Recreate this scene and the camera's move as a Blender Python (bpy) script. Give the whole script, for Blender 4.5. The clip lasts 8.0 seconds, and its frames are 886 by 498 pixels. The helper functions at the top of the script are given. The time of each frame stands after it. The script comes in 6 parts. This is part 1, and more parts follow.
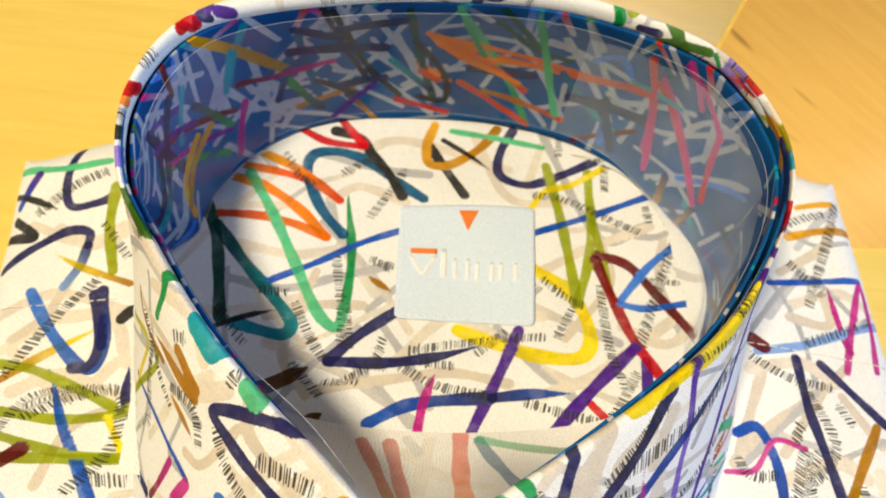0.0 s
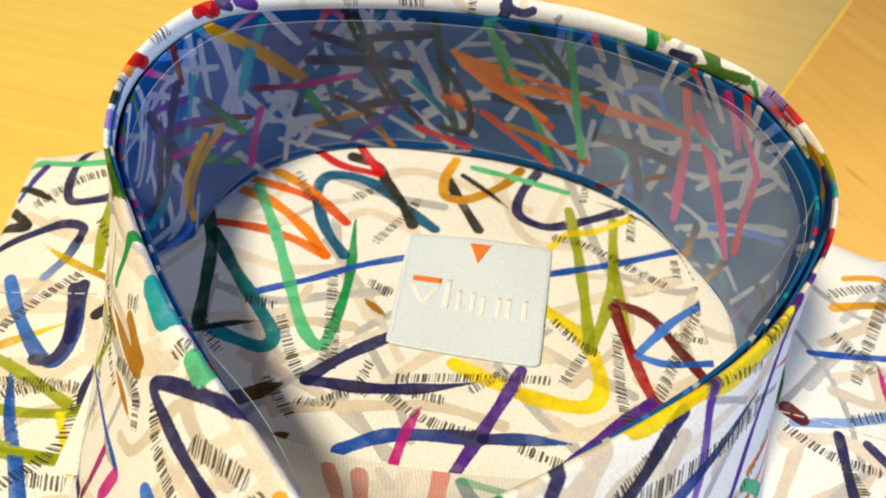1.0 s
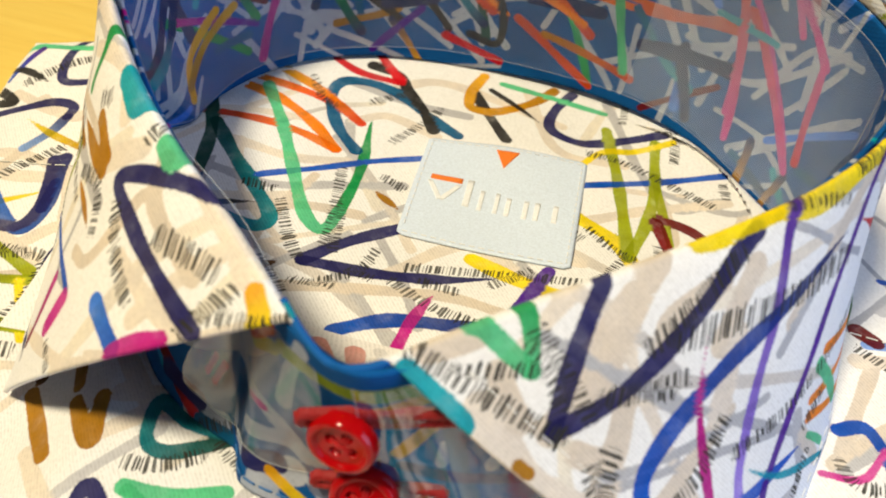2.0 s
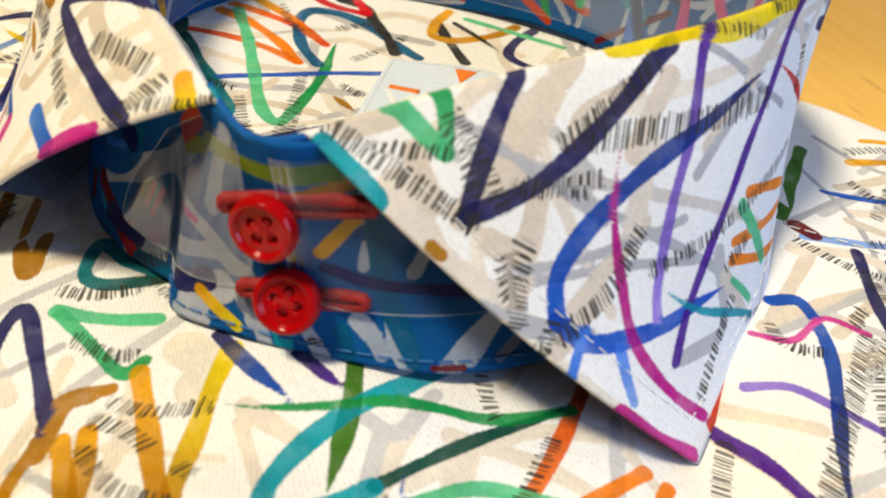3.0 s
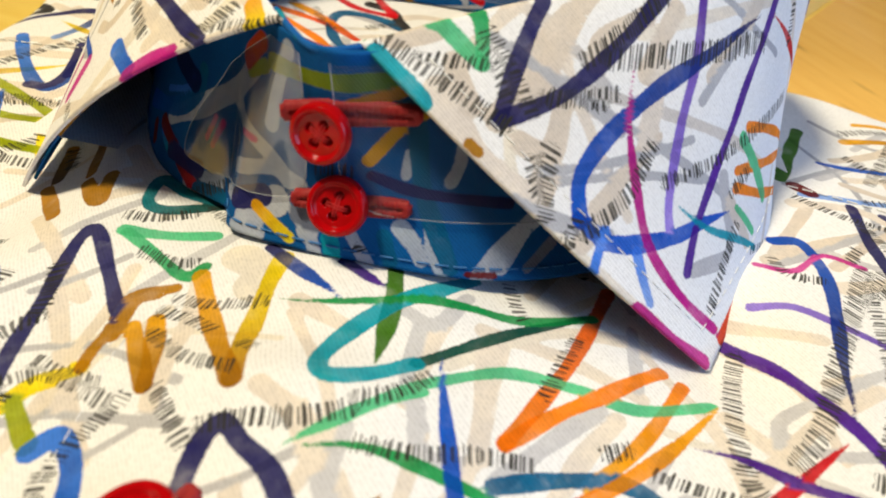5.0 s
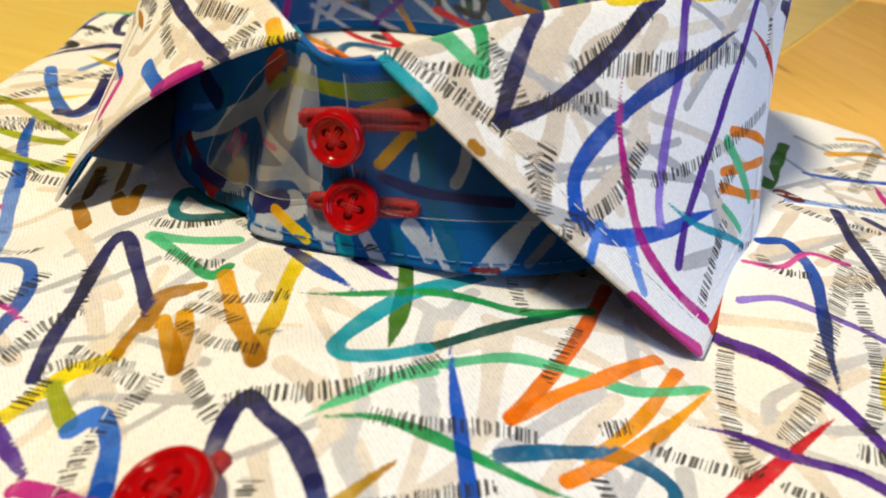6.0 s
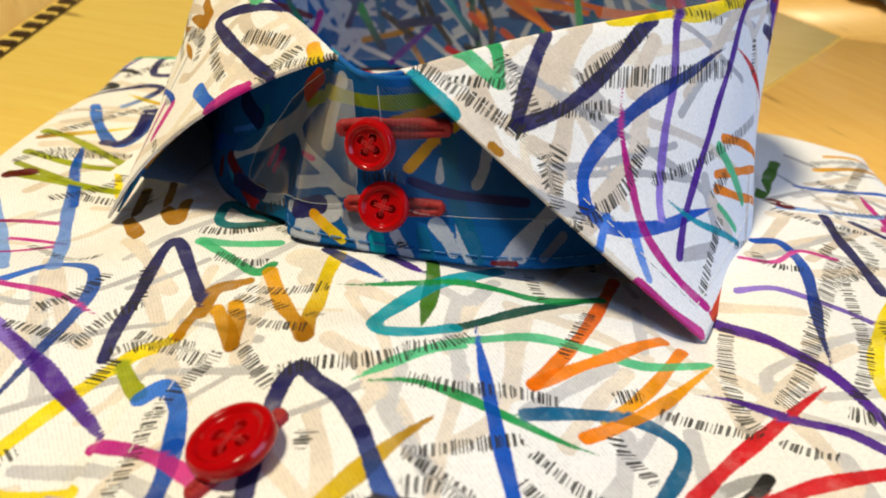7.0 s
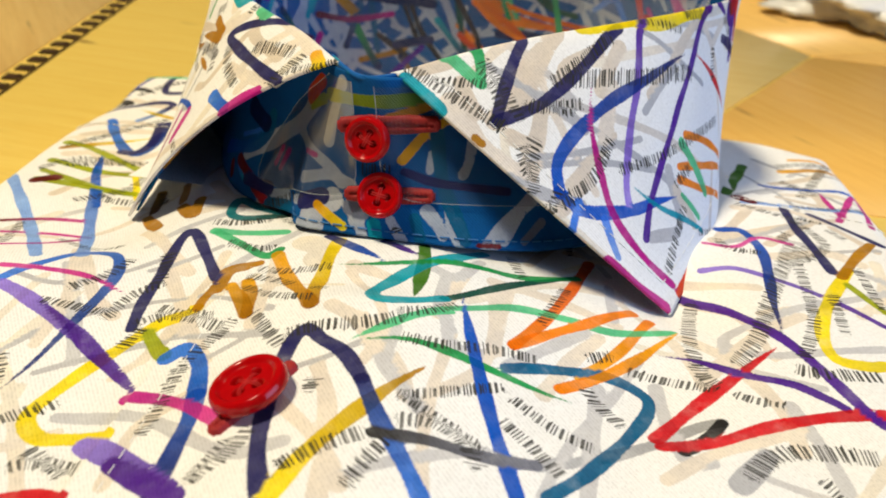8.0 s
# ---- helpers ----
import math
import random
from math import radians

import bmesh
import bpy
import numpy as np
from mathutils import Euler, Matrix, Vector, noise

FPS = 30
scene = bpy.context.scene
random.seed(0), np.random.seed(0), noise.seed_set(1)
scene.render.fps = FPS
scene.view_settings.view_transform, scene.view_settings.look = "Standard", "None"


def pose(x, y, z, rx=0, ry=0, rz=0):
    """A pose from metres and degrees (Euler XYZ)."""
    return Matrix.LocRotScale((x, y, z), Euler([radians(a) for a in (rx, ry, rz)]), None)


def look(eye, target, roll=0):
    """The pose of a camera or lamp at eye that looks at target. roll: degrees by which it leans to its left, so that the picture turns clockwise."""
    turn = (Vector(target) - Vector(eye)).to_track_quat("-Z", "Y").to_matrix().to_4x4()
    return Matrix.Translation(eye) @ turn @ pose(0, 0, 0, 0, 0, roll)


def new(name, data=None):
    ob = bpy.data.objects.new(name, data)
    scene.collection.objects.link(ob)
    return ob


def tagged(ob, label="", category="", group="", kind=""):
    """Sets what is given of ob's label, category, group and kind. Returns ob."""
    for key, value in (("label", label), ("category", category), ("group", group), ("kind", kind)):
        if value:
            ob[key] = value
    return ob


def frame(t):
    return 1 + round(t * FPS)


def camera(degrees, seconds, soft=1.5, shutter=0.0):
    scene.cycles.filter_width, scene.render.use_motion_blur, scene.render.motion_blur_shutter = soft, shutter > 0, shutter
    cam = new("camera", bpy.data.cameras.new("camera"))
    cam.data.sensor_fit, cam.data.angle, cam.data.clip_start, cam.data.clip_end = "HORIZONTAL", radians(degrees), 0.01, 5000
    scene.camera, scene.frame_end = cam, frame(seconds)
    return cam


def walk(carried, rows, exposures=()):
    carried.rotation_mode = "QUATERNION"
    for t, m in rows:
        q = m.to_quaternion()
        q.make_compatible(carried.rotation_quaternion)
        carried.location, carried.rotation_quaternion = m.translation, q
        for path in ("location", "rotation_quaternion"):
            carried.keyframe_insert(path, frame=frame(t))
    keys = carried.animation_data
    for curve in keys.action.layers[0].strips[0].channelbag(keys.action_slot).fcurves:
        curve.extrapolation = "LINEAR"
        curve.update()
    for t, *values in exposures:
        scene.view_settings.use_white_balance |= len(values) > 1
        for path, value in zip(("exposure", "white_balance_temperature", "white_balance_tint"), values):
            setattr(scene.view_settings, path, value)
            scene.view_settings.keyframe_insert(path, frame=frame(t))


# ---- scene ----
cam = camera(59.44, 8.0, soft=1.9)
cam.data.dof.use_dof, cam.data.dof.focus_distance, cam.data.dof.aperture_fstop = True, 0.134, 26.0
# seconds, place in millimetres, turn in degrees
PATH = [
    (0.0, -17.86, -72.59, 183.50, 24.06, -3.92, -0.54),
    (0.5, -12.00, -76.56, 176.08, 28.20, -3.34, 2.05),
    (1.0, -6.20, -86.80, 160.67, 33.54, -3.44, 5.95),
    (1.2, -4.09, -91.22, 151.33, 35.06, -3.88, 7.47),
    (2.3, -1.01, -109.54, 112.27, 39.84, -4.82, 9.88),
    (2.5, 1.24, -112.73, 106.12, 40.16, -5.06, 10.33),
    (3.0, 12.04, -126.80, 107.90, 42.80, -5.53, 10.22),
    (3.5, 10.09, -136.47, 106.24, 45.09, -5.86, 10.56),
    (4.0, 12.13, -141.74, 103.49, 46.14, -5.96, 10.40),
    (4.5, 12.11, -145.91, 100.63, 46.76, -5.83, 10.54),
    (6.0, 14.15, -159.37, 100.85, 50.87, -4.54, 10.18),
    (6.5, 13.38, -168.41, 100.89, 53.03, -4.00, 9.98),
    (7.0, 13.74, -175.32, 100.63, 55.01, -3.50, 9.77),
    (7.5, 15.43, -184.64, 100.13, 56.51, -3.22, 9.50),
    (8.0, 17.76, -191.72, 101.63, 57.45, -3.06, 9.26),
]
walk(cam, [(t, pose(x / 1000, y / 1000, z / 1000, rx, ry, rz)) for t, x, y, z, rx, ry, rz in PATH], exposures=[(0.0, -0.06), (1.2, -0.04), (2.6, -0.04), (4.5, -0.07), (6.0, -0.1), (8.0, -0.1)])

# ---------------------------------------------------------------- world and lamps
world = bpy.data.worlds.new("sky")
scene.world = world
world.use_nodes = True
wn = world.node_tree.nodes
sky = wn.new("ShaderNodeTexSky")
sky.sky_type, sky.sun_disc = "NISHITA", False
sky.sun_elevation, sky.sun_rotation = radians(35), radians(60)
world.node_tree.links.new(sky.outputs["Color"], wn["Background"].inputs["Color"])
wn["Background"].inputs["Strength"].default_value = 0.1


def area_lamp(name, m, power, colour, sx, sy, shape="RECTANGLE"):
    data = bpy.data.lights.new(name, "AREA")
    data.energy, data.color, data.shape, data.size, data.size_y = power, colour, shape, sx, sy
    ob = new(name, data)
    ob.matrix_world = m
    return ob


area_lamp("unseen_overhead_light", look((-0.60, -0.21, 1.55), (0, 0, 0)), 35, (1.0, 0.88, 0.615), 0.26, 0.26, "DISK")
# second lamp is unseen, added as weak fill over the table's far side
area_lamp("unseen_overhead_light", look((0.30, 0.75, 1.60), (0.1, 0.4, 0)), 2.5, (1.0, 0.88, 0.64), 0.26, 0.26, "DISK")
area_lamp("window_light", look((1.55, -0.35, 0.60), (0, -0.1, 0.03)), 21.5, (0.345, 0.56, 1.0), 1.2, 1.0)

# ---------------------------------------------------------------- materials
def srgb(h):
    c = [int(h[i:i + 2], 16) / 255 for i in (0, 2, 4)]
    return [(x / 12.92 if x <= 0.04045 else ((x + 0.055) / 1.055) ** 2.4) for x in c]


class Shade:
    """A small hand for node trees."""

    def __init__(self, name):
        self.mat = bpy.data.materials.new(name)
        self.mat.use_nodes = True
        self.n, self.l = self.mat.node_tree.nodes, self.mat.node_tree.links
        self.out = self.n["Principled BSDF"]

    def add(self, kind, **values):
        node = self.n.new("ShaderNode" + kind)
        for key, value in values.items():
            if key == "inputs":
                for k, v in value.items():
                    self.put(node.inputs[k], v)
            elif key == "operation":
                node.operation = value
            elif key == "blend_type":
                node.blend_type = value
            elif key == "data_type":
                node.data_type = value
            elif key == "attribute_name":
                node.attribute_name = value
            elif key == "noise_dimensions":
                node.noise_dimensions = value
            elif key == "bands_direction":
                node.bands_direction = value
        return node

    def put(self, socket, v):
        if isinstance(v, bpy.types.NodeSocket):
            self.l.new(v, socket)
        else:
            socket.default_value = v

    def math(self, op, a, b=0.0):
        node = self.add("Math", operation=op)
        self.put(node.inputs[0], a)
        self.put(node.inputs[1], b)
        return node.outputs[0]

    def ramp(self, v, a, b, lo=0.0, hi=1.0):
        node = self.add("MapRange", inputs={"Value": v, "From Min": a, "From Max": b, "To Min": lo, "To Max": hi})
        return node.outputs[0]

    def mix(self, f, a, b, blend="MIX"):
        node = self.add("Mix", data_type="RGBA", blend_type=blend)
        self.put(node.inputs[0], f)
        self.put(node.inputs[6], a)
        self.put(node.inputs[7], b)
        return node.outputs[2]

    def noise(self, scale, detail=3.0, vec=None, rough=0.5):
        node = self.add("TexNoise", inputs={"Scale": scale, "Detail": detail, "Roughness": rough})
        if vec is not None:
            self.l.new(vec, node.inputs["Vector"])
        return node.outputs["Fac"]

    def coords(self, kind="Object"):
        return self.add("TexCoord").outputs[kind]

    def stretched(self, vec, s, turn=(0, 0, 0)):
        node = self.add("Mapping", inputs={"Scale": s, "Rotation": turn})
        self.l.new(vec, node.inputs["Vector"])
        return node.outputs[0]

    def bump(self, height, strength, distance):
        return self.add("Bump", inputs={"Height": height, "Strength": strength, "Distance": distance}).outputs[0]

    def set(self, **values):
        for k, v in values.items():
            self.put(self.out.inputs[k.replace("_", " ")], v)
        return self.mat


def cloth(name, ground, pale=0.0, mottled=None, under=0.64, soak=0.42):
    """Printed cotton: ink layers are laid over the ground cloth by their distance to the brush line."""
    s = Shade(name)
    co = s.coords()
    edge = s.math("MULTIPLY", s.math("SUBTRACT", s.noise(2600, 2.0, co), 0.5), 0.42)
    wash = s.noise(260, 3.0, co)
    patch = s.ramp(s.noise(75, 2.0, co), 0.35, 0.65)
    col = s.mix(s.math("MULTIPLY", patch, 0.5), (*ground, 1), (*[c * 0.93 for c in (mottled or ground)], 1))
    for layer, strength in (("ink_c", under), ("ink_b", 1.0), ("ink_a", 1.0)):
        at = s.add("Attribute", attribute_name=layer)
        cover = s.ramp(s.math("ADD", at.outputs["Alpha"], edge), 0.09, -0.09)
        cover = s.math("MULTIPLY", cover, s.ramp(wash, 0.25, 0.75, strength - 0.05 - pale * 0.35, strength - pale * 0.3))
        pool = s.ramp(s.noise(120, 4.0, co, 0.65), 0.36, 0.66)
        deep = s.mix(1.0, at.outputs["Color"], (0.74, 0.74, 0.82, 1), "MULTIPLY")
        thin = s.mix(0.2, at.outputs["Color"], col)
        ink = s.mix(pool, deep, s.mix(s.ramp(s.noise(210, 3.0, co, 0.6), 0.52, 0.72), at.outputs["Color"], thin))
        over = s.mix(soak, ink, s.mix(1.0, ink, col, "MULTIPLY"))
        col = s.mix(cover, col, over)
    tick = s.add("Attribute", attribute_name="tick")
    xyz = s.add("SeparateXYZ", inputs={"Vector": tick.outputs["Vector"]})
    run = s.math("ADD", xyz.outputs["X"], 0.0)
    line = s.add("TexNoise", noise_dimensions="1D", inputs={"W": run, "Scale": 1.9, "Detail": 0.0})
    long = s.add("TexNoise", noise_dimensions="1D", inputs={"W": run, "Scale": 1.3, "Detail": 1.0})
    short = s.math("MULTIPLY", s.math("SUBTRACT", long.outputs["Fac"], 0.5), 1.5)
    inside = s.ramp(s.math("ADD", xyz.outputs["Y"], short), 0.08, -0.08)
    bars = s.math("MULTIPLY", s.ramp(line.outputs["Fac"], 0.475, 0.515), inside)
    bars = s.math("MULTIPLY", bars, s.math("MULTIPLY", xyz.outputs["Z"], s.ramp(wash, 0.2, 0.6, 0.6 - pale * 0.5, 0.95 - pale * 0.5)))
    col = s.mix(bars, col, (0.028, 0.026, 0.02, 1))
    rib = s.add("TexWave", bands_direction="DIAGONAL", inputs={"Vector": s.stretched(co, (1, 1, 1), (0.3, 0.2, 0.4)), "Scale": 820.0, "Distortion": 1.6, "Detail": 2.0}).outputs["Fac"]
    thread = s.noise(3300, 1.0, co)
    col = s.mix(s.math("MULTIPLY", s.math("MULTIPLY", rib, s.ramp(s.noise(1900, 2.0, co), 0.35, 0.65)), 0.26), col, (0.25, 0.22, 0.19, 1), "MULTIPLY")
    height = s.math("ADD", s.math("MULTIPLY", rib, 0.5), s.math("ADD", s.math("MULTIPLY", thread, 0.5), s.math("MULTIPLY", s.noise(45, 3.0, co), 9.0)))
    return s.set(Base_Color=col, Roughness=0.78, Normal=s.bump(height, 0.3, 0.00015), Specular_IOR_Level=0.12)


COTTON = cloth("printed_white_cotton", (0.83, 0.815, 0.80))
BLUE = cloth("printed_blue_cotton", (0.002, 0.092, 0.31), mottled=(0.002, 0.045, 0.19), under=0.84, soak=0.14)
REVERSE = cloth("reverse_of_printed_cotton", (0.84, 0.80, 0.76), pale=1.0)


def wood(name, light, dark, turn=0.0):
    s = Shade(name)
    co = s.stretched(s.coords(), (1, 1, 1), (0, 0, turn))
    grain = s.noise(22, 5.0, s.stretched(co, (0.9, 12, 6)), 0.62)
    fine = s.noise(160, 3.0, s.stretched(co, (0.6, 14, 6)), 0.6)
    cloud = s.noise(7, 2.0, co)
    col = s.mix(s.ramp(grain, 0.34, 0.68), (*light, 1), (*dark, 1))
    col = s.mix(s.math("MULTIPLY", s.ramp(fine, 0.56, 0.76), 0.35), col, (*[c * 0.55 for c in dark], 1))
    col = s.mix(s.math("MULTIPLY", s.ramp(cloud, 0.3, 0.7), 0.3), col, (*[c * 0.85 for c in light], 1))
    flecks = s.noise(55, 1.0, s.stretched(co, (0.45, 2.4, 1)))
    col = s.mix(s.math("MULTIPLY", s.ramp(flecks, 0.71, 0.77), 0.6), col, (0.12, 0.045, 0.012, 1))
    return s.set(Base_Color=col, Roughness=s.ramp(grain, 0.3, 0.7, 0.30, 0.42), Normal=s.bump(fine, 0.12, 0.0002))


MAPLE = wood("honey_maple", (0.85, 0.615, 0.145), (0.78, 0.525, 0.105), 0.10)
WARM_MAPLE = wood("warm_maple", (0.85, 0.55, 0.15), (0.78, 0.465, 0.115), 0.25)
OAK = wood("golden_oak", (0.84, 0.53, 0.155), (0.76, 0.44, 0.115), 0.9)
PINE = wood("amber_wood", (0.82, 0.53, 0.19), (0.75, 0.45, 0.145), -0.75)
WALNUT = wood("dark_walnut", (0.06, 0.028, 0.012), (0.03, 0.014, 0.007), 0.3)


def plain(name, colour, rough, bumpy=0.0, scale=300, metal=0.0, **more):
    s = Shade(name)
    co = s.coords()
    f = s.noise(scale, 3.0, co)
    col = s.mix(s.ramp(f, 0.3, 0.7), (*colour, 1), (*[c * 0.86 for c in colour], 1))
    return s.set(Base_Color=col, Roughness=s.ramp(s.noise(scale * 0.4, 2.0, co), 0.3, 0.7, rough * 0.85, rough * 1.15), Metallic=metal, Normal=s.bump(f, bumpy, 0.0002), **more)


RED = plain("glossy_red_resin", (0.40, 0.0015, 0.003), 0.10, 0.03, 500, Coat_Weight=0.08, Coat_Roughness=0.06, Specular_IOR_Level=0.22)
# buttonhole thread darkened in colour for the shade and film over it
HOLE_THREAD = plain("shaded_red_thread", (0.30, 0.003, 0.004), 0.7, 0.6, 2500)
RED_THREAD = plain("red_thread", (0.52, 0.004, 0.005), 0.7, 0.6, 2500)
LABEL = plain("pale_blue_woven_satin", (0.68, 0.77, 0.91), 0.55, 0.35, 2200)
LABEL_THREAD = plain("white_woven_thread", (0.84, 0.85, 0.86), 0.6, 0.5, 2600)
ORANGE_THREAD = plain("orange_woven_thread", (0.85, 0.20, 0.015), 0.6, 0.5, 2600)
STITCH = plain("blue_thread", (0.03, 0.16, 0.42), 0.7, 0.4, 2500)


def piped(name):
    s = Shade(name)
    co = s.coords()
    col = s.mix(s.ramp(s.noise(150, 1.0, co), 0.58, 0.61), (0.008, 0.10, 0.34, 1), (0.66, 0.66, 0.64, 1))
    col = s.mix(s.ramp(s.noise(190, 1.0, s.stretched(co, (1, 1.3, 0.7))), 0.60, 0.63), col, (0.01, 0.22, 0.30, 1))
    weave = s.noise(2600, 2.0, co)
    return s.set(Base_Color=col, Roughness=0.8, Normal=s.bump(weave, 0.5, 0.0002), Specular_IOR_Level=0.15)


PIPING = piped("printed_blue_piping")
CREAM_STITCH = plain("cream_thread", (0.80, 0.78, 0.73), 0.75, 0.4, 2500)
# greyed so that the unseen walls and ceiling throw back less fill light
PAINT = plain("grey_wall_paint", (0.27, 0.25, 0.22), 0.8, 0.1, 40)
FLOORING = wood("brown_floor", (0.30, 0.18, 0.09), (0.22, 0.12, 0.06))
GLOW = plain("lit_lamp_diffuser", (0.8, 0.78, 0.7), 0.5, 0.0, 50, Emission_Color=(1.0, 0.87, 0.6, 1), Emission_Strength=4.0)
WHITE_FILM = plain("white_plastic_film", (0.78, 0.78, 0.79), 0.28, 0.2, 60)


def clear_film(name, tint=0.90, gloss=0.006, shiny=0.2, rough=0.10, haze=0.02):
    s = Shade(name)
    n, l = s.n, s.l
    n.remove(s.out)
    clear = n.new("ShaderNodeBsdfTransparent")
    clear.inputs[0].default_value = (tint, tint, tint * 1.01, 1)
    shine = n.new("ShaderNodeBsdfGlossy")
    shine.inputs["Roughness"].default_value = rough
    l.new(s.bump(s.noise(60, 3.0, s.coords()), 0.5, 0.001), shine.inputs["Normal"])
    fresnel = n.new("ShaderNodeFresnel")
    fresnel.inputs[0].default_value = 1.5
    both = n.new("ShaderNodeMixShader")
    l.new(s.math("MULTIPLY_ADD", fresnel.outputs[0], shiny), both.inputs[0])
    both.inputs[0].links[0].from_node.inputs[2].default_value = gloss
    l.new(clear.outputs[0], both.inputs[1])
    l.new(shine.outputs[0], both.inputs[2])
    # pale blue diffuse share puts glare into the film's colour
    dull = n.new("ShaderNodeBsdfDiffuse")
    dull.inputs[0].default_value = (0.66, 0.76, 0.92, 1)
    hazy = n.new("ShaderNodeMixShader")
    l.new(s.ramp(s.noise(70, 3.0, s.coords()), 0.3, 0.7, haze * 0.5, haze * 1.5), hazy.inputs[0])
    l.new(both.outputs[0], hazy.inputs[1])
    l.new(dull.outputs[0], hazy.inputs[2])
    l.new(hazy.outputs[0], n["Material Output"].inputs[0])
    return s.mat


FILM = clear_film("clear_plastic_film", 0.84)
STRIP_FILM = clear_film("plastic_film_with_glare", 0.95, 0.03, 0.35, 0.16, 0.022)
# diffuse share raised on the lap to paint the strong glare there
LAPPED_FILM = clear_film("crinkled_film_with_glare", 0.98, 0.06, 0.4, 0.2, 0.11)
LOBE_FILM = clear_film("glossy_plastic_film", 0.70, 0.02, 0.16, 0.14, 0.018)
FILM_EDGE = plain("clear_plastic_cut_edge", (0.75, 0.78, 0.82), 0.2, 0.05, 200, Alpha=0.35)


# ---------------------------------------------------------------- small builders
def mesh_of(name, verts, faces, material, flat=False):
    me = bpy.data.meshes.new(name)
    me.from_pydata([tuple(v) for v in verts], [], faces)
    me.materials.append(material)
    if not flat:
        me.polygons.foreach_set("use_smooth", [True] * len(me.polygons))
    me.update()
    return me


def thing(name, label, category, **more):
    return tagged(new(name), label, category, **more)


def part(name, bm, material, parent=None, label="", flat=False):
    """One mesh object out of a bmesh or of (verts, faces), in metres."""
    if isinstance(bm, bmesh.types.BMesh):
        me = bpy.data.meshes.new(name)
        bm.to_mesh(me)
        bm.free()
        me.materials.append(material)
        if not flat:
            me.polygons.foreach_set("use_smooth", [True] * len(me.polygons))
    else:
        me = mesh_of(name, bm[0], bm[1], material, flat)
    ob = new(name, me)
    ob.parent = parent
    return tagged(ob, label)


def box(x0, x1, y0, y1, z0, z1, bevel=0.0):
    bm = bmesh.new()
    bmesh.ops.create_cube(bm, size=1)
    for v in bm.verts:
        v.co = Vector(((x0 + x1) / 2 + v.co.x * (x1 - x0), (y0 + y1) / 2 + v.co.y * (y1 - y0), (z0 + z1) / 2 + v.co.z * (z1 - z0)))
    if bevel:
        bmesh.ops.bevel(bm, geom=bm.edges[:], offset=bevel, segments=2, affect="EDGES")
    return bm


def tube(points, radius, sides=6):
    """Verts and faces of a thin round cord along points (metres)."""
    p = np.array(points, float)
    d = np.gradient(p, axis=0)
    d /= np.linalg.norm(d, axis=1, keepdims=True)
    a = np.cross(d, (0.31, 0.17, 0.93))
    a /= np.linalg.norm(a, axis=1, keepdims=True)
    b = np.cross(d, a)
    th = np.linspace(0, 2 * math.pi, sides, endpoint=False)
    verts = (p[:, None] + radius * (np.cos(th)[None, :, None] * a[:, None] + np.sin(th)[None, :, None] * b[:, None])).reshape(-1, 3)
    faces = [(i * sides + j, i * sides + (j + 1) % sides, (i + 1) * sides + (j + 1) % sides, (i + 1) * sides + j) for i in range(len(p) - 1) for j in range(sides)]
    return verts, faces


def stitches(points, length, gap, radius):
    """A run of short stitches as one mesh."""
    far = np.r_[0, np.cumsum(np.linalg.norm(np.diff(points, axis=0), axis=1))]
    verts, faces = [], []
    for s in np.arange(0, far[-1] - length, length + gap):
        q = np.stack([np.interp(np.linspace(s, s + length, 4), far, points[:, j]) for j in range(3)], 1)
        v, f = tube(q, radius, 4)
        base = len(verts)
        verts.extend(v)
        faces.extend([tuple(i + base for i in g) for g in f])
    return verts, faces

# ---------------------------------------------------------------- forms, in millimetres
def spline(points, n, closed=False):
    """n points on a smooth curve through a few knots, evenly spaced along it."""
    p = np.array(points, float)
    k = len(p)
    if closed:
        q = np.vstack([p[-1], p, p[0], p[1]])
        segs = k
    else:
        q = np.vstack([2 * p[0] - p[1], p, 2 * p[-1] - p[-2]])
        segs = k - 1
    t = np.linspace(0, 1, 40, endpoint=False)[:, None]
    out = []
    for i in range(segs):
        a, b, c, d = q[i], q[i + 1], q[i + 2], q[i + 3]
        out.append(0.5 * (2 * b + (c - a) * t + (2 * a - 5 * b + 4 * c - d) * t**2 + (3 * b - a - 3 * c + d) * t**3))
    out = np.vstack(out + [p[:1] if closed else p[-1:]])
    far = np.r_[0, np.cumsum(np.linalg.norm(np.diff(out, axis=0), axis=1))]
    want = np.linspace(0, far[-1], n)
    return np.stack([np.interp(want, far, out[:, j]) for j in range(p.shape[1])], 1)


def smooth(a, b, x):
    t = np.clip((np.asarray(x, float) - a) / (b - a), 0, 1)
    return t * t * (3 - 2 * t)


# the collar's fold line, from the right front point round the nape to the left one
RIM = spline([(-9, -64.5, 53.5), (2.5, -58, 55.2), (15, -50.5, 57), (28, -41.5, 58), (39, -32.3, 58.4), (48, -21.5, 58.2), (56.3, -7, 57.4), (59.2, 7, 56.5),
              (55, 21, 56), (45, 32, 56), (18, 42.5, 56), (-14, 44, 56), (-45, 40, 55), (-61, 32, 55), (-69, 16, 54.5), (-68, -1, 54),
              (-61, -14, 54), (-52, -28, 54), (-42, -40, 54), (-30, -52, 54), (-20, -62, 53.5)], 801)
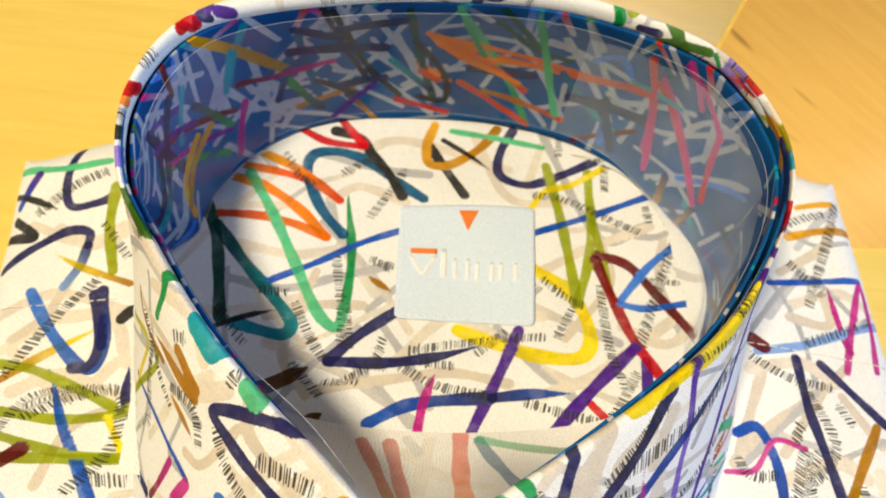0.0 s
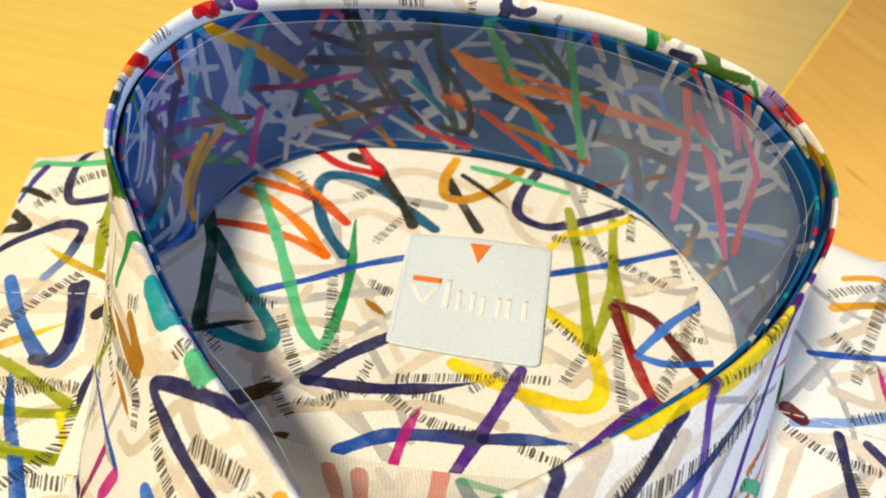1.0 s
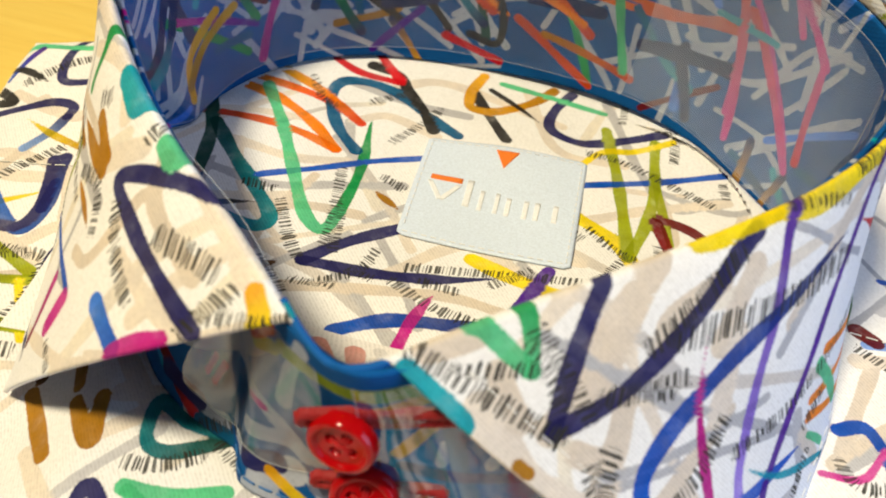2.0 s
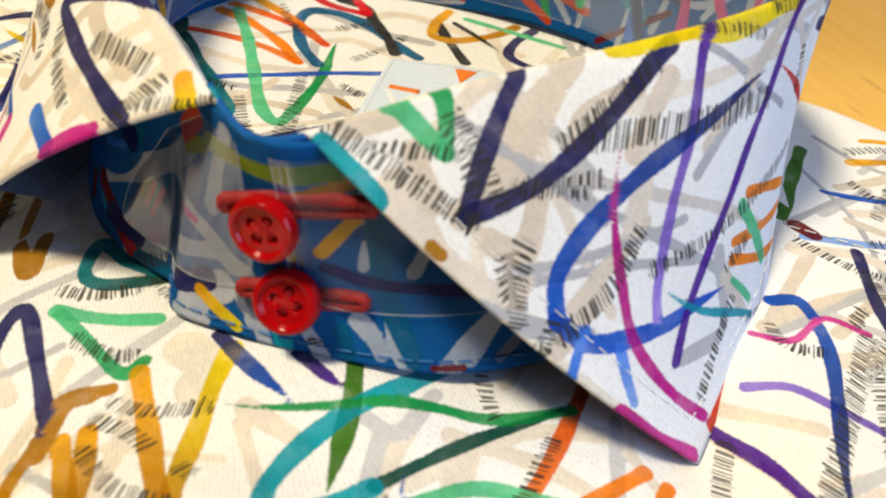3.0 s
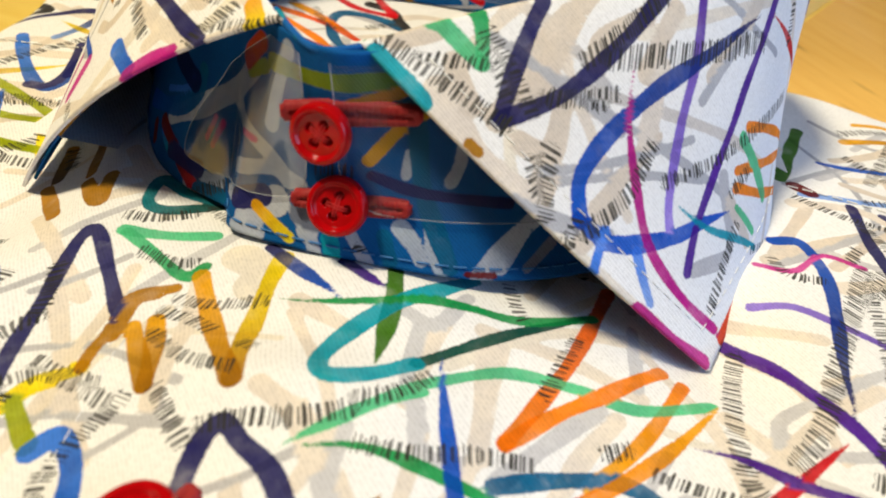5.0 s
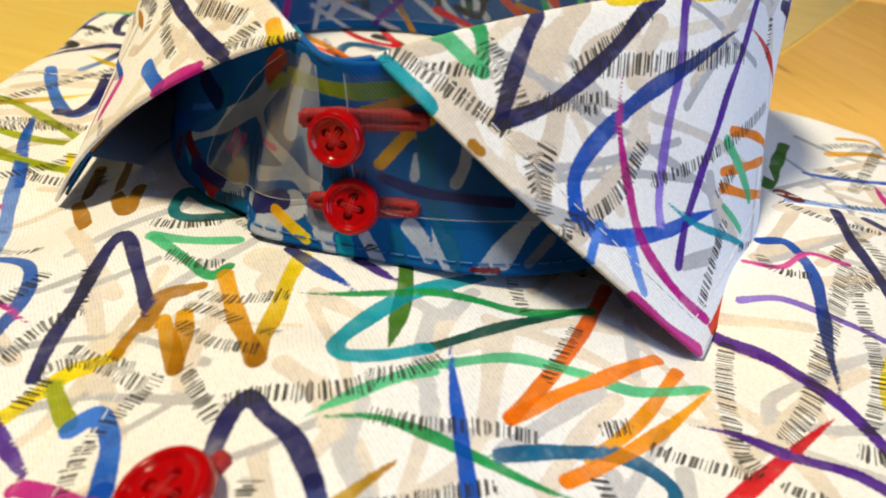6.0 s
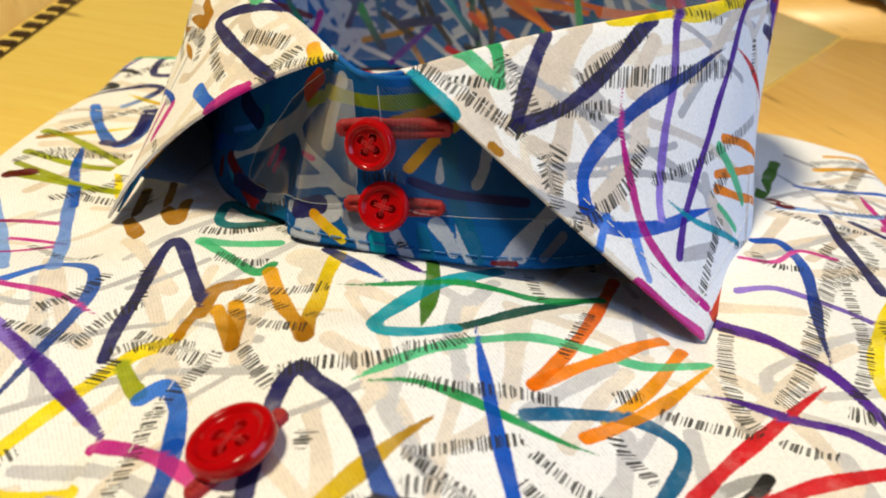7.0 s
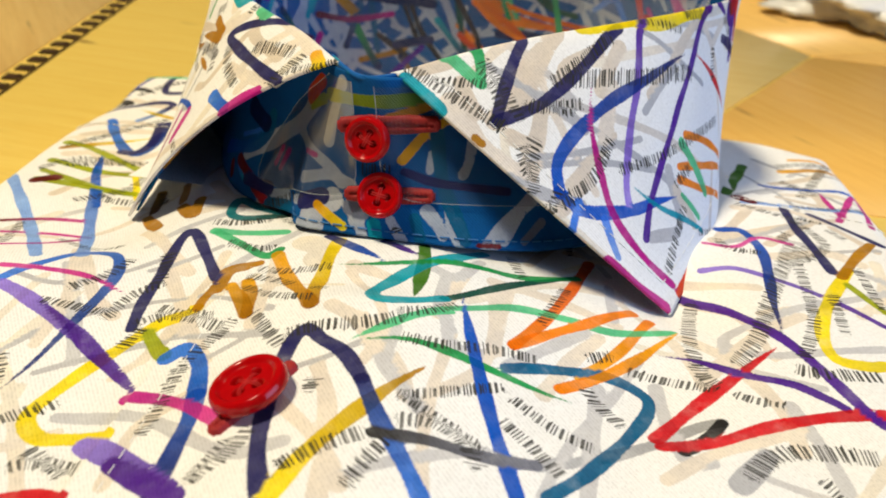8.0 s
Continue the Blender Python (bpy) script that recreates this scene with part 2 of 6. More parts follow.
# the lower edge of the turned-down leaf
HEM = spline([(45.5, -70.5, 16), (52.5, -52, 17), (57.5, -36.5, 18), (61, -14, 18.5), (62.5, 8, 18.5), (58, 25, 18), (46, 38, 17), (16, 48, 16), (-18, 49, 15),
              (-50, 45, 15), (-68, 34, 15), (-75, 14, 15), (-75, -10, 14.5), (-72.5, -32, 14), (-68.5, -58, 13.5)], 801)
# the seam where the collar band meets the yoke
SEAM = spline([(-5, -42, 17), (14, -41, 17), (31, -37, 17), (47, -27, 16), (57, -13, 15), (60, 0, 14), (54, 10, 13), (46, 22, 12.5), (34, 33, 12), (12, 41, 11.5),
               (-10, 42, 11.5), (-32, 41, 11.5), (-47, 35, 11.5), (-57, 25, 12), (-64, 12, 12.5), (-63.5, -2, 13), (-56.5, -15, 14), (-44.5, -26.5, 15.5),
               (-29, -36.5, 16.5), (-17, -40.5, 17)], 801, closed=True)
# band in front, under the leaf: foot and head
FOOT = spline([(-63, -14, 18), (-57.5, -31, 19), (-51.5, -44, 20.5), (-45.5, -53, 21), (-39.5, -58, 21.5), (-33.5, -61.5, 22.5), (-29, -63.8, 23), (-26.8, -68.2, 23.4), (-21, -70, 24), (-10, -71.5, 25), (8, -71, 25), (22, -64, 22.5), (36, -52, 20), (48, -38, 18), (57, -20, 18)], 401)
HEAD = spline([(-62, -11, 52), (-54, -24, 52), (-43, -38, 52.5), (-31, -51, 53), (-22, -60, 53.5), (-13, -66, 54), (-5, -63.5, 54), (8, -55.5, 53.5), (23, -45.5, 53), (38, -34, 52.5), (50, -19, 52)], 401)


def along(curve, u):
    x = np.clip(np.asarray(u, float), 0, 1) * (len(curve) - 1)
    i = np.minimum(x.astype(int), len(curve) - 2)
    f = (x - i)[..., None]
    return curve[i] * (1 - f) + curve[i + 1] * f


def leaf_at(u, v):
    """Turned-down collar: u from right front to left front, v from just inside the fold to the hem."""
    u, v = np.broadcast_arrays(np.asarray(u, float), np.asarray(v, float))
    top, low = along(RIM, u), along(HEM, u)
    side = (low - top) * (1, 1, 0)
    side /= np.linalg.norm(side, axis=-1, keepdims=True)
    roll = math.pi * (0.98 * np.clip(v / 0.08, 0, 1)[..., None] - 0.36)
    r = 2.0 - 1.1 * np.exp(-((np.minimum(u, 1 - u) / 0.03) ** 2))[..., None]
    start = top + r * (-np.cos(roll) * side + np.sin(roll) * np.array((0, 0, 1.0)))
    k = np.clip((v - 0.08) / 0.92, 0, 1)[..., None]
    end = math.pi * 0.62
    first = top + r * (-np.cos(end) * side + np.sin(end) * np.array((0, 0, 1.0)))
    right = np.exp(-((u / 0.075) ** 2))[..., None]
    left = np.exp(-(((1 - u) / 0.075) ** 2))[..., None]
    wings = np.exp(-((np.minimum(u * 1.0, (1 - u) * 1.5) / 0.17) ** 2))[..., None]
    mid = first + (low - first) * (1, 1, 0) * (0.45 + 0.16 * wings - 0.13 * right - 0.06 * left) + (0, 0, -2.5) + right * (0, -9.5, -11.5) + left * (-1.0, -8.0, -7.0)
    bent = (1 - k) ** 2 * first + 2 * k * (1 - k) * mid + k**2 * low
    crease = np.exp(-(((u - 0.90) / 0.045) ** 2))[..., None] * np.sin(math.pi * k)
    bent = bent + side * crease * 0.35 * np.sin(u[..., None] * 130 + k * 3)
    return np.where(k > 0, bent, start)


def under_at(u, v):
    """Under side of the leaf, a cloth's thickness inside it."""
    u, v = np.broadcast_arrays(np.asarray(u, float), np.asarray(v, float))
    u, v = 0.006 + 0.988 * np.clip(u, 0, 1), 0.10 + 0.885 * np.clip(v, 0, 1)
    p = leaf_at(u, v)
    n = np.cross(leaf_at(u + 1e-3, v) - p, leaf_at(u, v + 1e-3) - p)
    n /= np.linalg.norm(n, axis=-1, keepdims=True)
    return p + n * 0.95


def lining_at(u, v):
    """Inside of the collar band: u round the neck, v from the fold to the seam."""
    u, v = np.broadcast_arrays(np.asarray(u, float), np.asarray(v, float))
    top = along(RIM, u)
    seam = SEAM[np.argmin(((SEAM[None, :, :2] - (along(RIM, np.linspace(0, 1, 201)) * 0.93 + (-0.35, -0.6, 0))[:, None, :2]) ** 2).sum(-1), 1)]
    seam = np.stack([np.convolve(np.pad(seam[:, j], 6, mode="edge"), np.ones(13) / 13, "valid") for j in range(3)], 1)
    low = along(seam, u)
    ends = np.exp(-((np.minimum(u, 1 - u) / 0.075) ** 2))[..., None]
    low = low * (1 - ends) + (top - (0, 0, 31.0)) * ends
    mid = np.array((-6.0, -8.0, 0)) * (1, 1, 0) - top * (1, 1, 0)
    mid = mid / np.linalg.norm(mid, axis=-1, keepdims=True)
    # towards the front the stand leans inward, so its seam lies outside the fold
    splay = (1 - smooth(0.16, 0.24, u) + smooth(0.75, 0.80, u))[..., None]
    seat = top * (1, 1, 0) - mid * np.interp(u, [0.04, 0.10, 0.20, 0.24, 0.75, 0.79, 0.86, 0.95], [2.0, 6.0, 7.0, 7.0, 8.0, 8.0, 4.5, 0.0])[..., None] + (0, 0, 14.5)
    low = low * (1 - splay) + seat * splay
    start = top + (1.75 - 0.9 * ends) * mid - (0, 0, 1.3)
    k = v[..., None]
    return start * (1 - k) + low * k - mid * 2.0 * np.sin(math.pi * k)


def band_at(u, v):
    """Outside of the collar band in front: u from left to right, v from head to foot."""
    u, v = np.broadcast_arrays(np.asarray(u, float), np.asarray(v, float))
    k = v[..., None]
    top, low = along(HEAD, u), along(FOOT, u)
    out = np.array((-6.0, -10.0, 0)) - low * (1, 1, 0)
    out = -out / np.linalg.norm(out, axis=-1, keepdims=True)
    return top * (1 - k) + low * k + out * -1.6 * np.sin(math.pi * k)


LEFT, RIGHT, SHOULDER = -112.0, 103.0, 38.0


def body_height(x, y):
    x, y = np.asarray(x, float), np.asarray(y, float)
    z = 19.8 - 8.5 * smooth(-62, 34, y) + 0.0 * x
    centre = smooth(-52, -84, y)
    z = z + 7.3 * np.exp(-(((x + 3) / 25) ** 2)) * centre
    z = z - 2.3 * np.exp(-(((y + 84) / 7) ** 2)) * np.exp(-(((x + 6) / 30) ** 2))
    z = z + 1.6 * np.exp(-(((x + 18) / 26) ** 2) - ((y + 96) / 5) ** 2)
    z = z - 7.2 * smooth(49, 68, -x) * smooth(-92, -62, y) * (1 - 0.55 * smooth(-50, 0, y)) * (1 - smooth(4, 26, y))
    z = z - 5.2 * np.exp(-(((x - 46) / 11) ** 2) - ((y + 68) / 11) ** 2)
    z = z - 1.0 * smooth(40, 80, x) * smooth(-60, 0, y)
    z = z - 2.6 * np.exp(-(((x - 38) / 13) ** 2) - ((y + 98) / 11) ** 2)
    z = z + 0.8 * np.sin(x / 17 + 0.6) * np.sin(y / 23 + 1.1) + 0.5 * np.sin(x / 7.3 + y / 11.0) * smooth(20, 60, np.abs(x))
    z = z + 0.75 * smooth(-36.3, -35.7, x) * (1 - smooth(-36, 10, x)) * smooth(-70, -90, y)  # lapped edge of the placket
    d = np.minimum(np.minimum(x - LEFT, RIGHT - x), SHOULDER - y)
    return z * np.sqrt(np.clip(1 - (1 - np.clip(d / 12.0, 0, 1)) ** 2.4, 0, 1)) + 0.4


def body_at(x, y):
    x, y = np.broadcast_arrays(np.asarray(x, float), np.asarray(y, float))
    # the shoulders slope a little and the corners are round
    push = smooth(72, 104, np.abs(x + 4.5)) * smooth(-2, 38, y)
    return np.stack([x, y - 8 * push**1.5, body_height(x, y)], -1)


def yoke_at(x, y):
    x, y = np.broadcast_arrays(np.asarray(x, float), np.asarray(y, float))
    z = np.maximum(13.4 - 0.125 * y, 10.8) - 1.0 * smooth(-28, -45, y)
    return np.stack([x, y, z + 0.35 * np.sin(x / 9 + y / 14) + 0.3 * np.sin(y / 8 - x / 21)], -1)


def facing_at(u, v):
    """Wrong side of the front, inside the neck: u from left to right, v from its lower edge upward."""
    u, v = np.broadcast_arrays(np.asarray(u, float), np.asarray(v, float))
    x = -48 + 90 * u
    bow = 1 - ((u - 0.5) * 2) ** 2
    low = np.stack([x, -31 - 10.5 * bow**0.5, 19.3 + 0 * u], -1)
    high = np.stack([-13 + (x + 13) * 0.86, -40 - 23.8 * bow**0.8, 41 + 11.5 * bow], -1)
    order = np.argsort(HEAD[:, 0])
    hx = high[..., 0]
    edge = np.stack([hx, np.interp(hx, HEAD[order, 0], HEAD[order, 1]) + 0.9, np.interp(hx, HEAD[order, 0], HEAD[order, 2]) - 0.5], -1)
    w = np.clip(1.6 - np.abs(hx + 11) / 16, 0, 1)[..., None]
    high = high * (1 - w) + edge * w
    k = v[..., None]
    return low * (1 - k) + high * k - np.array((0, 0, 7.0)) * np.sin(math.pi * k)


PANELS = {"leaf": (leaf_at, 0, 1, 0, 1), "lining": (lining_at, 0, 1, 0, 1), "under": (under_at, 0, 1, 0, 1), "band": (band_at, 0, 1, 0, 1), "body": (body_at, LEFT, RIGHT, -150, SHOULDER),
          "yoke": (yoke_at, -68, 62, -44, 44), "facing": (facing_at, 0, 1, 0, 1)}

# ---------------------------------------------------------------- the print: brush lines on each panel
INKS = {panel: [] for panel in PANELS}
TICKS = {panel: [] for panel in PANELS}
COLOURS = {"navy": "272560", "blue": "0058c4", "sky": "3f84ea", "teal": "00628c", "aqua": "00a4b4", "green": "089a4c", "mint": "5ccd90", "olive": "a6b00c", "leafg": "44761a",
           "yellow": "ffe400", "amber": "f2ae00", "gold": "b47c00", "orange": "ff8a00", "rust": "d94a10", "red": "d80c1c", "dark_red": "70100f", "magenta": "c8128c",
           "pink": "d9409a", "purple": "521794", "lilac": "a084e4", "black": "2a2725", "beige": "ead6b8", "tan": "d6bd99", "grey": "9a979b", "slate": "80828f", "white": "d9dce0",
           "brown": "6b4310", "dgreen": "034e40", "cream": "f2e4c4", "pblue": "8cb2ee", "tomato": "f24408", "bwhite": "ccd1d8", "deep": "061d55", "silver": "b7b5b8"}
COLOURS = {k: srgb(v) for k, v in COLOURS.items()}


def ink(panel, colour, width, *points, layer=None, to=None, ends="oo"):
    """A brush line of that width (mm). to: the colour that it runs into. ends: o blunt, > drawn out to a point."""
    if layer is None:
        layer = "c" if colour in ("beige", "tan", "grey", "silver", "slate", "cream", "bwhite") else "ab"[len(INKS[panel]) % 2]
    INKS[panel].append((layer, COLOURS[colour], COLOURS[to or colour], width, points, ends))


def tick(panel, width, *points, dark=1.0):
    """A row of short pen strokes across a line."""
    TICKS[panel].append((width, points, dark))


def line_on(panel, points, step=0.35):
    at = PANELS[panel][0]
    p = np.array(points, float)
    q = spline(p, 120) if len(p) > 2 else p[0] + (p[-1] - p[0]) * np.linspace(0, 1, 120)[:, None]
    q = at(q[:, 0], q[:, 1])
    far = np.r_[0, np.cumsum(np.linalg.norm(np.diff(q, axis=0), axis=1))]
    n = max(int(far[-1] / step), 3)
    want = np.linspace(0, far[-1], n)
    return np.stack([np.interp(want, far, q[:, j]) for j in range(3)], 1), want


def nearest(verts, line, reach):
    near = np.nonzero(np.all((verts > line.min(0) - reach) & (verts < line.max(0) + reach), axis=1))[0]
    best, which = np.full(len(near), 1e9), np.zeros(len(near), int)
    for k in range(0, len(near), 20000):
        v = verts[near[k:k + 20000]]
        d = (v**2).sum(1)[:, None] + (line**2).sum(1)[None] - 2 * v @ line.T
        which[k:k + 20000] = d.argmin(1)
        best[k:k + 20000] = np.sqrt(np.maximum(d.min(1), 0))
    return near, best, which


def print_on(panel, me, verts):
    """Write the ink layers of a panel into its mesh."""
    layers = {k: np.tile(np.array((0.5, 0.5, 0.5, 3.0), np.float32), (len(verts), 1)) for k in "abc"}
    for layer, c0, c1, width, points, ends in INKS[panel]:
        line, s = line_on(panel, points)
        f = s / s[-1]
        half = np.full(len(s), width / 2)
        if ends[0] == ">":
            half *= np.clip(0.15 + f * 2.2, 0, 1)
        if ends[1] == ">":
            half *= np.clip(0.15 + (1 - f) * 2.2, 0, 1)
        half *= 1 + 0.10 * np.sin(s * 0.45 + len(s))
        near, best, which = nearest(verts, line, width / 2 + 2.5)
        d = best - half[which]
        got = layers[layer]
        win = (d < 0) | (d < got[near, 3])
        i = near[win]
        g = f[which[win]][:, None]
        got[i, :3] = np.array(c0) * (1 - g) + np.array(c1) * g
        got[i, 3] = d[win]
    rows = np.tile(np.array((0, 3.0, 0, 0), np.float32), (len(verts), 1))
    start = 0.0
    for width, points, dark in TICKS[panel]:
        line, s = line_on(panel, points)
        near, best, which = nearest(verts, line, width / 2 + 2.5)
        d = best - width / 2
        d = np.where((which < 2) | (which > len(s) - 3), 3.0, d)
        win = d < rows[near, 1]
        i = near[win]
        w = which[win]
        along_row = np.gradient(line, axis=0)
        along_row /= np.linalg.norm(along_row, axis=1, keepdims=True) + 1e-9
        away = verts[i] - line[w]
        run = np.clip((away * along_row[w]).sum(1), -0.4, 0.4)
        side = (away * np.cross((0.1, -0.3, 0.95), along_row[w])).sum(1)
        lean = 0.35 * math.sin(start)
        rows[i, 0], rows[i, 1], rows[i, 2], rows[i, 3] = s[w] + run + lean * side + start, d[win], dark, best[win]
        start += 37.3
    for name, data in (("ink_a", layers["a"]), ("ink_b", layers["b"]), ("ink_c", layers["c"]), ("tick", rows)):
        me.attributes.new(name, "FLOAT_COLOR", "POINT").data.foreach_set("color", data.astype(np.float32).ravel())


def sheet(name, panel, us, vs, material, parent, label="", keep=None, thick=0.0):
    """A printed panel as one mesh on a grid of its own coordinates."""
    U, V = np.meshgrid(us, vs, indexing="ij")
    P = PANELS[panel][0](U, V)
    n, m = U.shape
    idx = np.arange(n * m).reshape(n, m)
    faces = np.stack([idx[:-1, :-1], idx[1:, :-1], idx[1:, 1:], idx[:-1, 1:]], -1).reshape(-1, 4)
    if keep is not None:
        faces = faces[keep(U[:-1, :-1], V[:-1, :-1]).ravel()]
    verts = P.reshape(-1, 3)
    me = bpy.data.meshes.new(name)
    me.vertices.add(len(verts))
    me.vertices.foreach_set("co", (verts / 1000).astype(np.float32).ravel())
    me.loops.add(faces.size)
    me.loops.foreach_set("vertex_index", faces.astype(np.int32).ravel())
    me.polygons.add(len(faces))
    me.polygons.foreach_set("loop_start", np.arange(0, faces.size, 4, dtype=np.int32))
    me.polygons.foreach_set("use_smooth", np.ones(len(faces), bool))
    me.update(calc_edges=True)
    print_on(panel, me, verts)
    me.materials.append(material)
    ob = new(name, me)
    ob.parent = parent
    if thick:
        mod = ob.modifiers.new("thickness", "SOLIDIFY")
        mod.thickness, mod.offset = thick / 1000, 0.0
    return tagged(ob, label)



ink("body", "gold", 1.8, (-29.5, -81.1), (-34.8, -84.1), (-34.1, -92.0), (-34.0, -97.3))
ink("body", "yellow", 2.5, (-34.0, -97.3), (-39.7, -100.2), (-43.7, -107.5), (-46.9, -116.0), (-48.3, -122.4), (-44.7, -125.7), (-40.4, -125.3), (-35.4, -124.3))
ink("body", "navy", 2.2, (-43.8, -101.5), (-45.9, -90.1), (-47.8, -74.7), (-46.3, -71.7), (-40.9, -78.7), (-34.1, -88.2))
ink("body", "sky", 2.2, (-72.5, -93.3), (-68.6, -86.3), (-65.6, -79.2), (-59.1, -79.7), (-54.7, -85.4), (-53.1, -93.9), (-53.5, -103.5), (-54.0, -111.9), (-55.3, -118.3), to="navy", ends="o>")
ink("body", "dark_red", 1.3, (-94.4, -64.6), (-85.4, -62.3), (-76.3, -61.0), to="pink")
ink("body", "pink", 1.5, (-90.1, -70.3), (-80.6, -69.3), (-71.6, -68.4), to="magenta")
ink("body", "magenta", 1.3, (-83.6, -78.8), (-76.3, -75.5), (-71.6, -69.3))
ink("body", "pink", 1.6, (-75.4, -89.1), (-66.7, -88.9), (-57.8, -89.5), (-48.9, -93.1), to="magenta", ends="o>")
ink("body", "lilac", 2.7, (-71.6, -94.5), (-65.7, -97.0), (-56.4, -102.0), (-46.5, -107.4), (-36.0, -114.7), to="purple", ends="o>")
ink("body", "pblue", 2.5, (-106.1, -43.9), (-92.1, -59.4), (-80.6, -73.1), (-72.4, -83.5))
ink("body", "blue", 2.5, (-92.1, -26.5), (-84.0, -44.8), (-75.0, -62.7), (-65.1, -80.6), to="pblue", ends=">o")
ink("body", "olive", 2.5, (-40.5, -102.2), (-37.7, -105.2), (-35.0, -107.9))
ink("body", "sky", 2.8, (-34.1, -108.5), (-31.9, -106.3), (-28.2, -109.8), (-25.6, -116.6), to="blue")
ink("body", "blue", 2.8, (-25.6, -116.6), (-24.5, -121.0), (-24.1, -126.2), (-23.3, -134.8), to="navy")
ink("body", "magenta", 2.2, (-36.3, -116.9), (-30.2, -117.4), (-25.0, -119.1), (-20.1, -121.8), to="pink")
ink("body", "lilac", 3.5, (-37.4, -126.1), (-31.9, -128.3), (-25.4, -131.4), (-20.6, -134.8), to="purple")
ink("body", "red", 2.5, (-43.1, -135.9), (-39.2, -134.8), (-35.6, -135.3))
ink("body", "navy", 2.5, (-9.2, -134.7), (-12.3, -127.5), (-14.2, -119.3), (-15.1, -109.9), (-15.1, -104.8), (-13.6, -102.6), (-10.7, -104.8), (-6.4, -107.7), (-2.6, -112.6))
ink("body", "navy", 2.5, (-2.6, -112.6), (1.4, -119.4), (5.6, -125.1), (9.1, -130.2), to="sky")
ink("body", "yellow", 2.7, (-8.5, -134.6), (-6.1, -127.1), (-2.3, -119.9), (1.5, -113.2), (5.6, -107.1), to="gold", ends="o>")
ink("body", "amber", 2.5, (-31.8, -89.1), (-27.2, -95.5), (-25.0, -99.0), to="gold")
ink("body", "amber", 2.5, (-29.4, -87.2), (-26.0, -94.5), (-24.9, -99.0), to="gold")
ink("body", "amber", 2.7, (-27.0, -78.5), (-20.7, -88.7), (-14.9, -97.3), to="gold")
ink("body", "gold", 2.7, (-14.7, -97.3), (-16.2, -90.0), (-17.1, -80.6), (-17.0, -72.8), to="yellow")
ink("body", "aqua", 2.7, (9.8, -68.4), (5.1, -73.7), (-0.4, -79.3), (-4.5, -85.5), (-6.0, -91.6), (-4.5, -94.4), (0.1, -92.5), (5.1, -87.6))
ink("body", "dgreen", 1.7, (5.1, -87.6), (9.9, -82.8), (16.5, -77.2), (23.8, -71.6), (28.6, -67.1), ends="o>")
ink("body", "green", 1.7, (-15.3, -81.2), (-8.2, -80.4), (-2.1, -78.7), (4.1, -76.2), (10.0, -75.1), (17.7, -74.1), (27.8, -69.0), ends=">o")
ink("body", "leafg", 2.5, (-1.1, -71.6), (-0.0, -77.9), (0.2, -84.6), (0.4, -90.2), ends="o>")
ink("body", "mint", 2.2, (-28.7, -69.7), (-34.0, -70.9), (-39.2, -71.2), (-42.3, -71.0))
ink("body", "mint", 1.8, (-41.7, -71.4), (-36.3, -74.6), (-29.4, -78.9), (-27.2, -76.6), to="green")
ink("body", "navy", 2.2, (-19.6, -70.9), (-13.5, -75.5), (-7.0, -79.3), to="blue", ends="o>")
ink("body", "navy", 2.2, (-8.4, -72.0), (-4.7, -74.4), (-1.6, -76.1), to="purple", ends="o>")
ink("body", "aqua", 2.2, (-31.4, -61.4), (-37.1, -60.6), (-42.2, -58.1), (-42.1, -63.9), (-38.3, -65.4), (-31.1, -62.3), to="dgreen")
ink("body", "cream", 5.8, (-19.1, -79.2), (-18.7, -76.4), (-22.8, -73.8))
ink("body", "mint", 1.9, (-6.4, -104.5), (-0.6, -99.5), (6.9, -91.0), (15.9, -84.2), (25.7, -82.9), (34.6, -83.3), (44.8, -78.9), to="mint", ends=">o")
ink("body", "green", 1.8, (-4.8, -104.2), (1.7, -102.4), (8.7, -102.6), (15.7, -103.4), (22.8, -104.0), (27.6, -103.8), ends=">>")
ink("body", "blue", 2.3, (7.9, -84.9), (10.3, -95.5), (13.5, -106.0), (16.5, -115.2), (19.2, -122.2), (20.6, -125.5), to="blue", ends=">o")
ink("body", "rust", 2.2, (29.9, -62.3), (25.5, -77.3), (21.0, -87.7), (17.5, -95.8), to="orange")
ink("body", "orange", 2.2, (17.5, -95.8), (23.9, -87.8), (30.7, -81.7), (38.2, -74.5))
ink("body", "orange", 2.0, (41.2, -75.9), (36.5, -85.6), (31.6, -92.8), (27.9, -96.7), to="amber")
ink("body", "amber", 2.0, (45.8, -78.8), (39.2, -87.6), (31.7, -95.3), (25.3, -101.7), to="orange", ends=">o")
ink("body", "teal", 2.2, (16.9, -101.7), (24.3, -97.6), (31.7, -94.7), (37.2, -95.6), (39.5, -99.1), (35.4, -108.9), (29.6, -117.9), (24.5, -123.9))
ink("body", "black", 2.0, (1.3, -122.1), (8.5, -121.0), (15.3, -120.8), (22.7, -119.2), to="slate")
ink("body", "slate", 2.0, (22.7, -119.2), (30.4, -115.0), (38.7, -109.1), (45.9, -102.9), (50.2, -100.6), to="black")
ink("body", "black", 2.2, (50.1, -100.9), (47.2, -105.4), (43.5, -109.0))
ink("body", "red", 2.3, (61.1, -82.5), (53.3, -90.6), (45.6, -98.9), (39.7, -107.1), ends=">o")
ink("body", "red", 2.2, (40.3, -108.8), (47.9, -105.9), (55.9, -101.2), (64.6, -98.0), (74.7, -95.6))
ink("body", "lilac", 1.5, (51.8, -58.7), (58.0, -58.1), (64.0, -60.4), (70.6, -63.3), (76.8, -67.0), (82.2, -71.4), to="purple")
